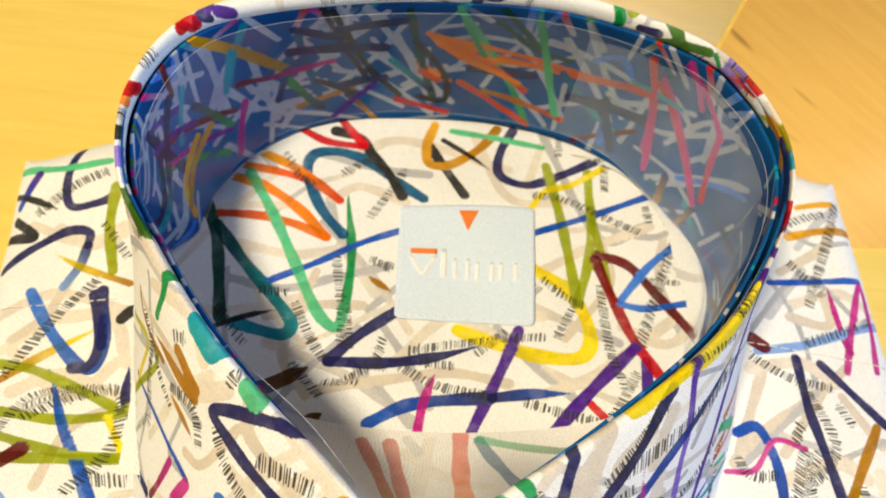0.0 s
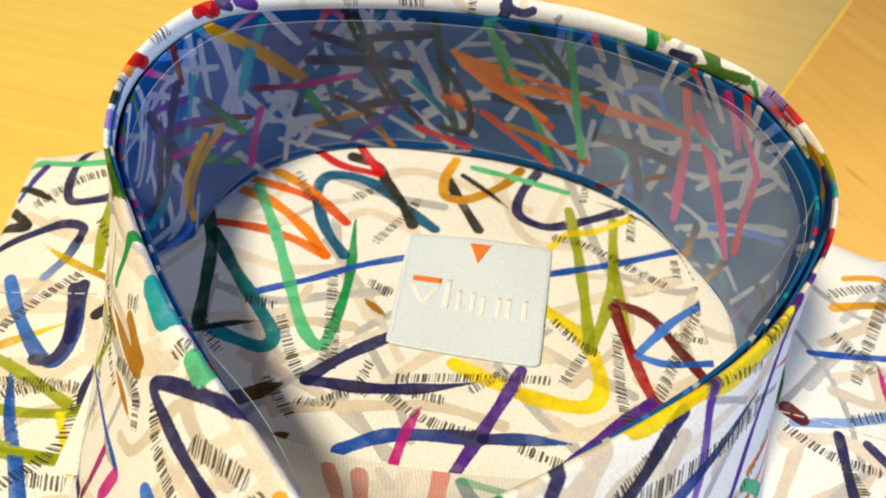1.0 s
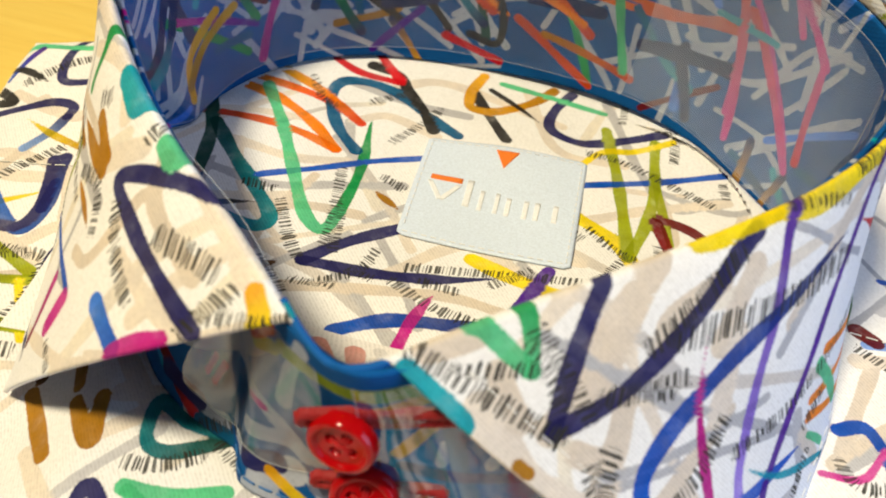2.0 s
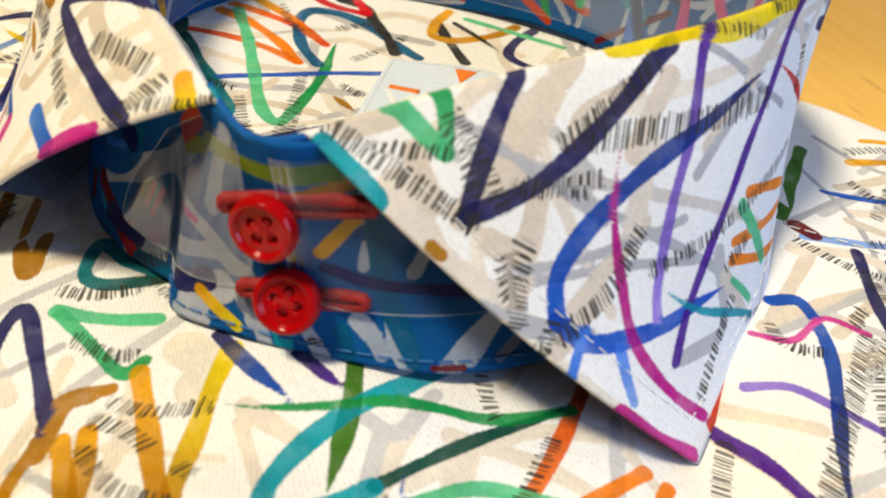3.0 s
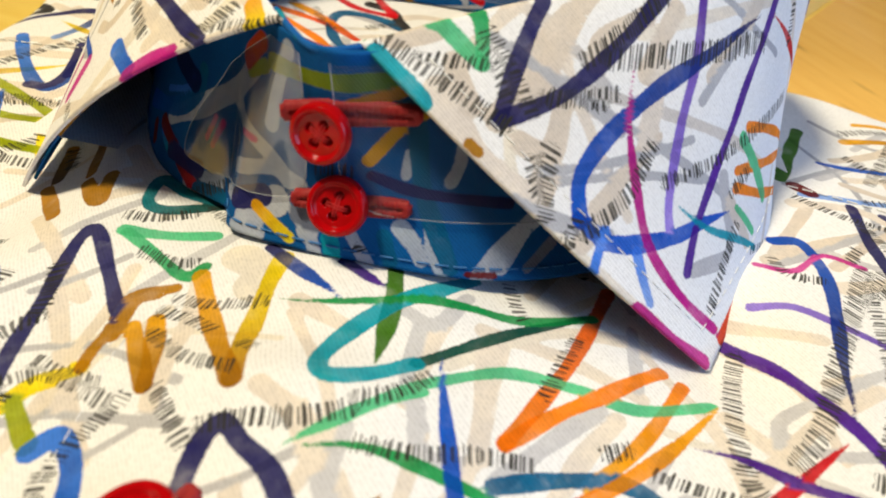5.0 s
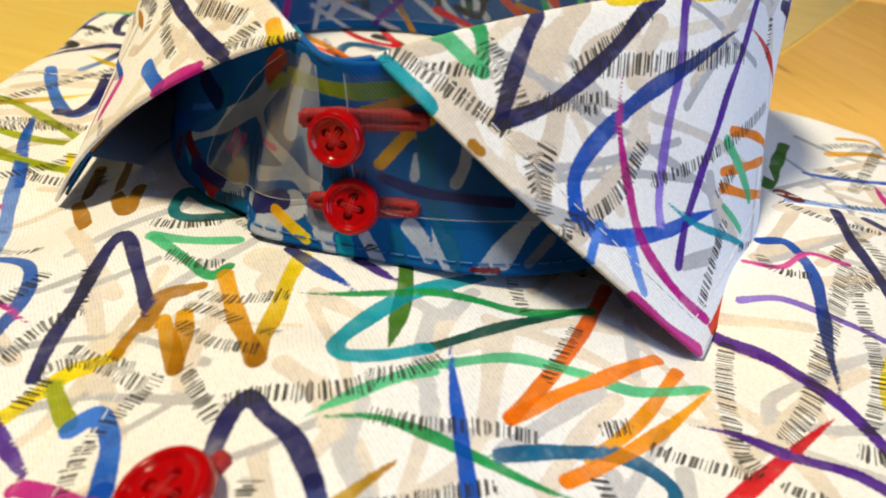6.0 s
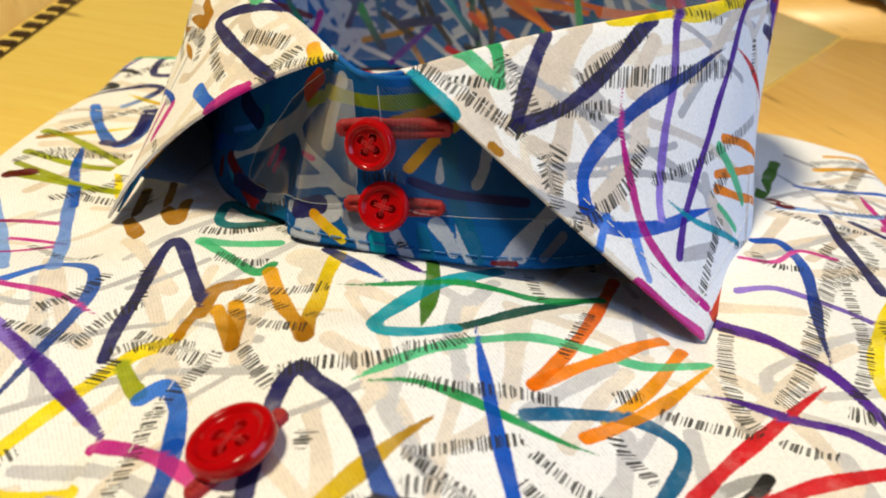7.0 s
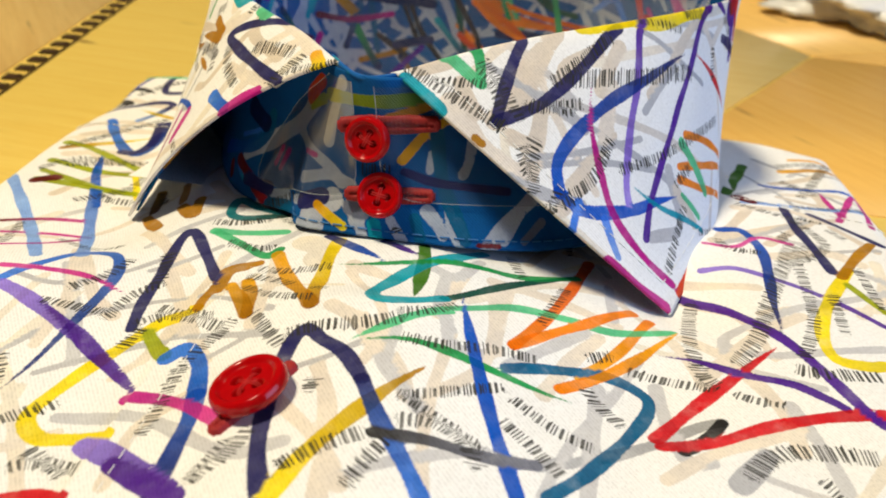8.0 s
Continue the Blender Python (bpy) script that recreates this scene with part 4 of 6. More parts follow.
ink("yoke", "yellow", 1.7, (15.2, 13.0), (20.9, 21.1), (27.8, 23.2), (36.3, 28.0))
ink("yoke", "dark_red", 2.6, (32.2, 3.1), (39.5, 0.3), (45.1, -7.4), (53.4, -19.8))
ink("yoke", "dark_red", 2.6, (31.8, 1.6), (34.1, -7.8), (37.7, -19.4), (43.0, -29.2), to="red")
ink("yoke", "sky", 2.0, (54.0, 7.1), (45.1, 0.3), (36.3, -9.5))
ink("yoke", "sky", 1.8, (36.0, -10.4), (41.7, -11.6), (50.1, -10.4), (57.6, -9.2), to="blue")
ink("yoke", "purple", 2.6, (11.5, -17.5), (7.3, -26.5), (-0.2, -41.1))
ink("yoke", "purple", 2.9, (38.0, -21.6), (26.9, -31.7), (16.3, -42.5))
ink("yoke", "purple", 2.6, (39.9, -25.0), (39.2, -33.5))
ink("yoke", "pink", 2.2, (-7.8, -28.2), (-10.3, -34.4), (-11.7, -40.8), to="magenta", ends=">o")
ink("yoke", "blue", 2.8, (-22.4, -39.4), (-14.0, -35.5), (-4.2, -34.1), (4.5, -33.6), to="navy")
ink("yoke", "navy", 2.4, (4.5, -33.6), (13.2, -32.7), (21.9, -32.6), to="blue", ends="o>")
ink("yoke", "red", 2.0, (26.1, -34.8), (30.3, -39.3))
ink("yoke", "brown", 3.7, (-35.6, -26.9), (-40.9, -29.7), (-46.1, -32.0), ends=">o")
ink("yoke", "brown", 2.9, (-32.1, -37.2), (-36.7, -39.9), ends=">o")
ink("yoke", "magenta", 1.8, (48.2, 21.6), (52.4, 11.7), (56.8, 4.9), to="dark_red")
ink("yoke", "mint", 1.7, (-2.6, 38.5), (9.3, 36.8), (21.2, 34.4))
ink("yoke", "beige", 2.6, (-32.5, 18.0), (-25.7, 21.6), (-14.3, 16.7))
ink("yoke", "beige", 2.6, (-54.4, 4.1), (-40.8, 1.1), (-30.3, 3.1))
ink("yoke", "grey", 2.2, (-55.9, -5.0), (-42.7, -7.9), (-29.9, -4.6), (-18.2, -1.1))
ink("yoke", "grey", 2.2, (-37.5, 31.2), (-20.1, 26.7), (-8.6, 25.1))
ink("yoke", "grey", 2.0, (6.6, -16.8), (15.9, -27.8), (22.5, -33.6))
ink("yoke", "grey", 2.0, (-26.4, -25.5), (-18.8, -33.3), (-13.3, -39.6))
ink("yoke", "grey", 2.0, (-19.2, -17.2), (-14.0, -25.4), (-9.1, -35.7))
ink("yoke", "grey", 2.2, (21.4, 38.3), (33.4, 8.1), (45.4, 11.5))
ink("yoke", "grey", 1.8, (32.4, 11.4), (46.4, 8.3), (54.0, 11.8))
ink("yoke", "tan", 2.4, (-45.8, -14.9), (-34.7, -12.0), (-24.4, -11.8))
ink("yoke", "tan", 2.4, (-33.4, -32.0), (-16.4, -29.4), (-4.0, -27.9), (8.4, -30.4))
ink("yoke", "beige", 2.6, (-16.5, -25.4), (-3.6, -14.0), (17.2, -14.0))
ink("yoke", "beige", 2.6, (18.3, -2.0), (30.2, 4.7), (46.9, 11.5))
ink("yoke", "beige", 2.6, (15.7, -33.0), (28.7, -27.8), (49.5, -13.4))
ink("yoke", "beige", 2.6, (35.5, -16.6), (45.4, -20.7), (54.5, -14.8))
ink("yoke", "beige", 2.6, (-26.0, 31.6), (-14.5, 35.1), (11.9, 27.2))
ink("yoke", "tan", 2.2, (-35.2, -3.3), (-41.4, -22.9), (-35.7, -33.2))
ink("yoke", "beige", 2.4, (3.2, 37.5), (11.4, 18.8), (25.6, 17.8))
ink("yoke", "tan", 2.0, (21.9, -19.7), (34.6, -4.6), (33.4, 8.1))
tick("yoke", 2.2, (-39.9, -10.7), (-35.4, -20.3), (-31.9, -25.6))
tick("yoke", 2.2, (-30.9, 1.5), (-28.8, -14.7), (-29.1, -21.8))
tick("yoke", 2.2, (16.5, 20.0), (25.8, 18.7), (36.9, 13.1), (45.1, 9.1))
tick("yoke", 2.0, (37.0, 30.4), (36.3, 20.7))
tick("yoke", 2.2, (31.8, -4.7), (32.0, -22.4), (35.0, -32.9))
tick("yoke", 2.4, (54.8, 12.6), (46.9, -4.3), (38.6, -22.2))
tick("yoke", 2.0, (-14.6, -22.9), (-3.8, -21.1), (9.1, -19.6), (18.0, -19.2))
tick("yoke", 2.2, (-16.5, -26.1), (-6.6, -31.2), (4.5, -33.2))
tick("yoke", 2.2, (10.7, -34.0), (19.1, -36.7), (30.5, -39.7))
tick("yoke", 2.2, (-14.3, 27.5), (-18.5, 20.0), (-23.9, 11.5))
tick("yoke", 2.0, (4.7, -0.7), (13.9, -4.8), (17.8, -8.2))
tick("yoke", 2.0, (-45.4, 31.6), (-41.3, 24.4), (-36.9, 21.4))
tick("yoke", 2.0, (-31.5, 24.8), (-23.1, 30.0))
tick("yoke", 2.2, (-23.6, 1.0), (-16.8, -2.6))
tick("yoke", 2.0, (17.5, -3.5), (23.0, -8.7), (28.2, -11.6))
tick("yoke", 2.2, (-11.5, -25.3), (-2.8, -26.5))
tick("yoke", 2.0, (46.2, 18.3), (46.9, 11.5))
tick("yoke", 2.0, (-23.9, -25.5), (-17.7, -27.4))
tick("yoke", 2.0, (-19.1, -18.6), (-21.4, -25.5), (-28.6, -30.8))
ink("lining", "bwhite", 1.8, (0.650, 0.24), (0.644, 0.84))
ink("lining", "bwhite", 1.8, (0.610, 0.52), (0.574, 0.21), (0.561, 0.07))
ink("lining", "bwhite", 1.6, (0.648, 0.61), (0.604, 0.64))
ink("lining", "bwhite", 1.8, (0.619, 0.74), (0.642, 0.92))
ink("lining", "bwhite", 1.6, (0.596, 0.56), (0.567, 0.67), (0.529, 0.95))
ink("lining", "bwhite", 1.8, (0.574, 0.04), (0.548, 0.46), (0.530, 0.85))
ink("lining", "bwhite", 2.0, (0.556, 0.29), (0.532, 0.68), (0.514, 0.85))
ink("lining", "bwhite", 1.6, (0.528, 0.34), (0.500, 0.28), (0.464, 0.31))
ink("lining", "bwhite", 2.0, (0.445, 0.20), (0.423, 0.46), (0.399, 0.72))
ink("lining", "bwhite", 1.8, (0.455, 0.24), (0.421, 0.30), (0.394, 0.36))
ink("lining", "bwhite", 1.6, (0.450, 0.81), (0.409, 0.60), (0.367, 0.42))
ink("lining", "bwhite", 1.8, (0.675, 0.12), (0.676, 0.64))
ink("lining", "bwhite", 1.6, (0.708, 0.01), (0.706, 0.49))
ink("lining", "bwhite", 1.6, (0.555, 0.79), (0.511, 0.53))
ink("lining", "bwhite", 1.6, (0.741, 0.01), (0.738, 0.70))
ink("lining", "bwhite", 1.8, (0.336, 0.23), (0.326, 0.52))
ink("lining", "bwhite", 1.8, (0.350, 0.91), (0.294, 0.40))
ink("lining", "bwhite", 1.6, (0.493, 0.70), (0.477, 0.36), (0.462, 0.24))
ink("lining", "bwhite", 1.6, (0.408, 0.52), (0.362, 0.59), (0.317, 0.19))
ink("lining", "bwhite", 1.5, (0.619, 0.20), (0.593, 0.56))
ink("lining", "bwhite", 1.5, (0.752, 0.24), (0.714, 0.15), (0.683, 0.26))
ink("lining", "bwhite", 1.5, (0.661, 0.26), (0.697, 0.62))
ink("lining", "bwhite", 1.3, (0.689, 0.06), (0.693, 0.42))
ink("lining", "amber", 1.8, (0.681, 0.03), (0.657, 0.25), (0.630, 0.49), to="gold")
ink("lining", "dark_red", 1.9, (0.662, 0.48), (0.633, 0.52), (0.597, 0.48), to="magenta")
ink("lining", "dark_red", 1.8, (0.741, 0.37), (0.706, 0.51), (0.671, 0.64))
ink("lining", "magenta", 1.6, (0.737, 0.54), (0.701, 0.67), (0.680, 0.74), to="purple")
ink("lining", "dark_red", 1.6, (0.707, -0.00), (0.708, 0.22))
ink("lining", "orange", 2.2, (0.529, 0.29), (0.496, 0.49), (0.464, 0.69), to="rust")
ink("lining", "orange", 1.8, (0.526, 0.30), (0.490, 0.43), (0.441, 0.48), (0.384, 0.40), to="rust")
ink("lining", "rust", 1.9, (0.510, 0.68), (0.481, 0.84), (0.455, 0.96))
ink("lining", "orange", 1.9, (0.539, 0.53), (0.518, 0.68))
ink("lining", "gold", 1.8, (0.492, 0.74), (0.454, 0.81), (0.431, 0.85), to="rust")
ink("lining", "mint", 1.8, (0.515, 0.06), (0.490, 0.43), (0.456, 0.94), to="green")
ink("lining", "green", 1.9, (0.465, 0.09), (0.449, 0.56), (0.437, 0.82), to="mint")
ink("lining", "dgreen", 1.9, (0.547, 0.06), (0.537, 0.53), (0.528, 0.81))
ink("lining", "black", 1.8, (0.595, 0.04), (0.574, 0.55), (0.553, 0.80))
ink("lining", "dgreen", 1.8, (0.490, 0.14), (0.464, 0.33), (0.440, 0.37))
ink("lining", "teal", 1.8, (0.441, 0.48), (0.413, 0.70), (0.393, 0.77), to="aqua")
ink("lining", "black", 1.8, (0.542, 0.34), (0.521, 0.63), (0.520, 0.84), (0.539, 0.81))
ink("lining", "deep", 2.5, (0.407, 0.64), (0.387, 0.91))
ink("lining", "red", 1.9, (0.390, 0.13), (0.373, 0.54), (0.357, 0.88), to="pink")
ink("lining", "red", 1.8, (0.379, 0.28), (0.349, 0.54), (0.310, 0.80), to="pink")
ink("lining", "magenta", 1.9, (0.368, 0.07), (0.342, 0.21), (0.326, 0.31), to="pink")
ink("lining", "pink", 1.8, (0.328, 0.29), (0.319, 0.54), (0.308, 0.73), to="red")
ink("lining", "sky", 1.8, (0.424, 0.30), (0.409, 0.21), (0.398, 0.32))
ink("lining", "amber", 1.9, (0.705, 0.60), (0.736, 0.75), (0.745, 0.92))
ink("lining", "gold", 1.8, (0.626, 0.81), (0.602, 0.77), (0.586, 0.72))
ink("lining", "aqua", 1.8, (0.649, 0.05), (0.669, 0.45))
ink("lining", "green", 1.9, (0.748, 0.48), (0.691, 0.86))
ink("lining", "magenta", 1.9, (0.662, 0.62), (0.682, 0.92))
ink("lining", "purple", 1.8, (0.734, 0.22), (0.708, 0.33))
ink("lining", "deep", 3.3, (0.623, 0.35), (0.563, 0.39))
ink("lining", "deep", 3.3, (0.503, 0.56), (0.461, 0.56))
ink("lining", "deep", 3.3, (0.431, 0.65), (0.375, 0.59))
ink("lining", "aqua", 1.5, (0.699, 0.24), (0.718, 0.53))
ink("lining", "red", 1.8, (0.555, 0.84), (0.517, 0.94))
ink("lining", "dark_red", 1.5, (0.417, 0.97), (0.378, 0.69))
ink("lining", "bwhite", 2.0, (0.654, 0.57), (0.624, 0.59), (0.594, 0.43))
ink("lining", "bwhite", 2.0, (0.646, 0.75), (0.600, 0.75), (0.554, 0.61))
ink("lining", "bwhite", 1.8, (0.575, 0.39), (0.554, 0.57), (0.538, 0.71))
ink("lining", "orange", 1.9, (0.526, 0.36), (0.506, 0.46), (0.467, 0.48))
ink("lining", "black", 1.8, (0.609, 0.63), (0.584, 0.78))
ink("lining", "rust", 1.9, (0.537, 0.60), (0.526, 0.67))
ink("lining", "bwhite", 2.0, (0.674, 0.43), (0.656, 0.71))
ink("band", "olive", 2.4, (0.418, 0.18), (0.482, 0.15), (0.538, 0.13), to="leafg")
tick("band", 2, (0.313, 1.01), (0.392, 0.79))
ink("facing", "rust", 3.0, (0.273, 0.18), (0.305, 0.48), (0.336, 0.75), to="orange")
ink("facing", "rust", 3.0, (0.339, 0.15), (0.368, 0.68))
ink("facing", "tomato", 3.4, (0.504, 0.03), (0.500, 0.78), to="orange")
ink("facing", "teal", 2.8, (0.548, 0.10), (0.610, 0.62), (0.635, 0.97))
ink("facing", "mint", 2.4, (0.551, 0.09), (0.659, 0.23), (0.770, 0.32), to="leafg")
ink("facing", "beige", 3.0, (0.431, 0.09), (0.401, 0.58))
ink("facing", "beige", 3.0, (0.378, 0.21), (0.552, 0.71))
ink("facing", "grey", 2.4, (0.379, 0.08), (0.405, 0.20))
ink("leaf", "blue", 1.3, (0.910, 0.83), (0.931, 0.72), (0.957, 0.62), (0.968, 0.59))
ink("leaf", "olive", 1.7, (0.919, 0.92), (0.909, 0.59), (0.893, 0.57))
ink("leaf", "dark_red", 1.7, (0.980, 0.85), (0.959, 0.66), to="magenta")
ink("leaf", "magenta", 2.5, (0.979, 0.70), (0.970, 0.60), to="pink")
ink("leaf", "slate", 1.2, (0.852, 0.32), (0.906, 0.64), (0.924, 0.74), (0.958, 0.93))
ink("leaf", "slate", 1.2, (0.937, 0.52), (0.954, 0.65), (0.968, 0.59))
ink("leaf", "tan", 2.0, (0.866, 0.54), (0.893, 0.44), (0.919, 0.35))
ink("leaf", "gold", 1.3, (0.862, 0.54), (0.886, 0.58), (0.906, 0.51))
ink("leaf", "olive", 1.7, (0.874, 0.78), (0.892, 0.63), (0.917, 0.85), to="yellow")
ink("leaf", "navy", 2.3, (0.966, 0.97), (0.979, 0.88))
ink("leaf", "tan", 2.0, (0.943, 0.25), (0.960, 0.48), (0.954, 0.55))
tick("leaf", 2.4, (0.873, 0.53), (0.899, 0.61), (0.943, 0.80))
tick("leaf", 2.2, (0.919, 0.51), (0.931, 0.42), (0.954, 0.48))
tick("leaf", 2.4, (0.921, 0.18), (0.902, -0.01))
tick("leaf", 2.4, (0.890, 0.36), (0.892, 0.23))
ink("lining", "bwhite", 1.6, (0.509, 0.15), (0.479, 0.60), (0.441, 0.93))
ink("lining", "bwhite", 1.6, (0.602, 0.75), (0.570, 0.48), (0.550, 0.19))
ink("lining", "bwhite", 1.6, (0.355, 0.63), (0.337, 0.28), (0.305, 0.19))
ink("lining", "bwhite", 1.6, (0.384, 0.81), (0.378, 0.33), (0.345, 0.43))
ink("lining", "bwhite", 1.5, (0.480, 0.21), (0.432, 0.82))
ink("lining", "bwhite", 1.5, (0.672, 0.77), (0.620, 0.39))
ink("lining", "teal", 1.8, (0.618, 0.17), (0.610, 0.75))
ink("lining", "purple", 1.8, (0.604, 0.96), (0.571, 0.71))
ink("lining", "deep", 2.8, (0.740, 0.20), (0.727, 0.66))
ink("lining", "deep", 2.8, (0.591, 0.21), (0.550, 0.16))
ink("lining", "sky", 1.5, (0.332, 0.75), (0.285, 0.40))
ink("lining", "aqua", 1.5, (0.396, 0.35), (0.359, 0.37))
ink("body", "gold", 2.8, (-64.9, -57.1), (-56.1, -68.0))
ink("body", "gold", 2.7, (-55.1, -59.5), (-49.7, -65.5), (-50.8, -58.8))
ink("body", "gold", 2.5, (-67.7, -44.1), (-64.6, -54.3), to="brown")
ink("body", "brown", 2.5, (-62.1, -42.0), (-56.0, -56.8), to="gold")
ink("body", "beige", 2.8, (-51.0, -51.0), (-43.5, -59.2))
ink("body", "beige", 2.8, (-48.4, -57.8), (-39.0, -56.4))
ink("body", "beige", 2.5, (-48.6, -64.1), (-42.6, -60.2), (-34.5, -60.4))
ink("body", "silver", 1.7, (-53.6, -76.9), (-48.1, -69.8), (-40.7, -62.3))
ink("body", "beige", 2.5, (-59.7, -67.2), (-48.4, -78.2), (-41.7, -84.4))
ink("body", "leafg", 2.8, (63.2, -17.0), (72.9, 11.7))
ink("body", "slate", 1.5, (63.8, -18.9), (82.8, -2.0), (93.2, -13.3))
ink("body", "slate", 1.3, (70.2, 6.5), (77.7, -11.9), (77.7, -34.5))
ink("body", "slate", 1.3, (76.6, 17.8), (87.7, 7.5), (98.0, 8.6))
ink("body", "grey", 1.3, (-71.8, -91.1), (-60.3, -92.3), (-47.5, -80.2))
ink("body", "grey", 1.3, (-60.5, -110.6), (-53.4, -100.5), (-37.9, -93.5), (-21.0, -98.2))
ink("body", "grey", 1.3, (-52.5, -114.2), (-45.0, -108.4), (-35.9, -103.8), (-19.2, -103.4))
ink("body", "beige", 2.2, (-56.2, -108.4), (-58.4, -95.4), (-68.1, -76.9))
ink("body", "beige", 2.2, (-38.4, -108.6), (-36.7, -98.1), (-37.1, -78.4))
ink("body", "beige", 2.0, (7.1, -112.8), (13.8, -101.9), (15.5, -80.3))
ink("body", "beige", 2.2, (-14.2, -117.1), (-5.3, -125.0), (-0.6, -131.5))
ink("body", "beige", 2.2, (-30.8, -132.9), (-31.5, -123.1), (-27.1, -116.5))
ink("body", "silver", 1.7, (23.7, -124.0), (27.2, -113.5), (38.3, -89.1))
ink("body", "beige", 2.2, (40.4, -115.6), (49.2, -107.4), (61.7, -100.4))
ink("body", "beige", 2.2, (34.1, -70.3), (43.5, -81.6), (49.4, -94.7))
ink("body", "beige", 1.8, (-12.2, -83.0), (-2.6, -98.9), (-3.5, -109.1))
tick("body", 2.2, (-49.2, -100.9), (-47.7, -92.5), (-43.8, -87.8))
tick("body", 2.0, (-76.8, -71.2), (-65.6, -75.5), (-59.5, -73.6))
tick("body", 2.2, (-0.3, -132.3), (1.2, -127.5), (3.9, -120.7))
tick("body", 2.2, (16.7, -112.8), (21.7, -116.0), (26.6, -120.1))
tick("body", 2.2, (17.8, -107.4), (24.7, -111.2), (31.2, -113.0))
tick("body", 2.0, (-9.4, -117.0), (-9.2, -112.4))
tick("body", 2.2, (64.6, -85.6), (69.5, -71.9), (71.2, -46.7))
tick("body", 2.0, (-101.3, -41.5), (-95.2, -33.1), (-84.5, -30.7))
tick("body", 2.2, (81.1, 13.1), (93.6, 18.8))
tick("body", 2.2, (80.4, 3.1), (87.3, -8.0))
ink("band", "bwhite", 3.0, (0.601, 0.99), (0.625, 0.86), (0.665, 0.71))
ink("band", "bwhite", 1.9, (0.562, 0.80), (0.565, 0.91), (0.571, 0.98))
ink("band", "bwhite", 2.0, (0.596, 0.42), (0.589, 0.52), (0.581, 0.59))
ink("band", "bwhite", 1.4, (0.547, 0.47), (0.543, 0.57))
ink("band", "bwhite", 2.4, (0.538, 0.81), (0.549, 0.88))
ink("band", "bwhite", 2.2, (0.460, 0.90), (0.467, 1.00))
ink("band", "aqua", 2.4, (0.479, 0.92), (0.482, 1.01))
ink("band", "bwhite", 1.9, (0.497, 0.88), (0.510, 1.00))
ink("band", "amber", 1.8, (0.512, 0.51), (0.541, 0.35), (0.570, 0.26))
ink("band", "gold", 1.8, (0.500, 0.25), (0.547, 0.18))
ink("band", "teal", 2.6, (0.554, 0.35), (0.558, 0.65), (0.577, 0.96))
ink("band", "navy", 1.6, (0.514, 0.58), (0.552, 0.64), (0.632, 0.68))
ink("band", "teal", 2.4, (0.524, 0.86), (0.529, 0.97))
ink("band", "dark_red", 1.0, (0.590, 0.98), (0.613, 0.98))
ink("band", "slate", 1.8, (0.670, 0.85), (0.643, 0.95))
tick("band", 2, (0.460, 0.59), (0.504, 0.57))
tick("band", 1.8, (0.498, 0.89), (0.507, 0.98))

ink("band", "white", 4.2, (0.400, 0.925), (0.428, 0.805), layer="c")
ink("band", "bwhite", 3.0, (0.466, 0.824), (0.459, 0.906))
ink("band", "bwhite", 2.2, (0.361, 0.899), (0.383, 0.855))
ink("band", "navy", 3.2, (0.388, 0.855), (0.414, 0.799))
ink("band", "slate", 3.0, (0.451, 0.836), (0.466, 0.849))
ink("band", "bwhite", 2.4, (0.391, 0.975), (0.414, 0.969))
ink("band", "amber", 1.8, (0.409, 0.855), (0.426, 0.906), (0.444, 0.956), to="yellow")
ink("band", "blue", 3.0, (0.173, 0.868), (0.253, 0.717), (0.286, 0.585), (0.288, 0.478), to="teal")
ink("band", "deep", 4.0, (0.231, 0.503), (0.276, 0.547))
ink("band", "sky", 1.2, (0.223, 0.698), (0.266, 0.597), (0.273, 0.535))
ink("band", "dark_red", 2.4, (0.233, 0.836), (0.276, 0.881))
ink("band", "dark_red", 2.6, (0.283, 0.918), (0.313, 0.987), to="red")
ink("band", "dark_red", 1.8, (0.213, 0.899), (0.223, 0.956))
ink("band", "sky", 1.8, (0.238, 0.862), (0.263, 0.906), to="aqua")
ink("band", "navy", 3.0, (0.266, 0.899), (0.311, 0.899))
ink("band", "bwhite", 3.0, (0.303, 0.969), (0.341, 0.906))
ink("band", "teal", 3.0, (0.318, 0.994), (0.346, 0.969))
# next three pale lines paint the plastic's reflections into the band's print
ink("band", "bwhite", 3.6, (0.248, 0.767), (0.313, 0.572), (0.356, 0.421), (0.391, 0.245))
ink("band", "bwhite", 2.4, (0.353, 0.484), (0.409, 0.591), (0.439, 0.692))
ink("band", "bwhite", 2.2, (0.381, 0.723), (0.421, 0.667), (0.451, 0.698))
ink("band", "rust", 3.0, (0.376, 0.245), (0.401, 0.119))
ink("band", "olive", 2.2, (0.383, 0.289), (0.406, 0.22))
ink("band", "magenta", 1.2, (0.313, 0.742), (0.321, 0.635))
ink("band", "magenta", 1.2, (0.323, 0.761), (0.333, 0.642))
ink("band", "magenta", 1.0, (0.381, 0.566), (0.398, 0.572))
ink("band", "bwhite", 2.4, (0.441, 0.075), (0.424, 0.277), (0.416, 0.465))
ink("band", "bwhite", 2.2, (0.546, 0.849), (0.554, 0.943))
ink("band", "bwhite", 2.0, (0.571, 0.862), (0.576, 0.95))
ink("band", "bwhite", 2.6, (0.644, 0.792), (0.619, 0.937))
ink("band", "bwhite", 1.6, (0.594, 0.403), (0.591, 0.472))
ink("leaf", "lilac", 1.8, (0.776, 0.073), (0.766, 0.028))
ink("leaf", "leafg", 2.2, (0.803, 0.072), (0.816, 0.075), (0.824, 0.05), ends=">>")
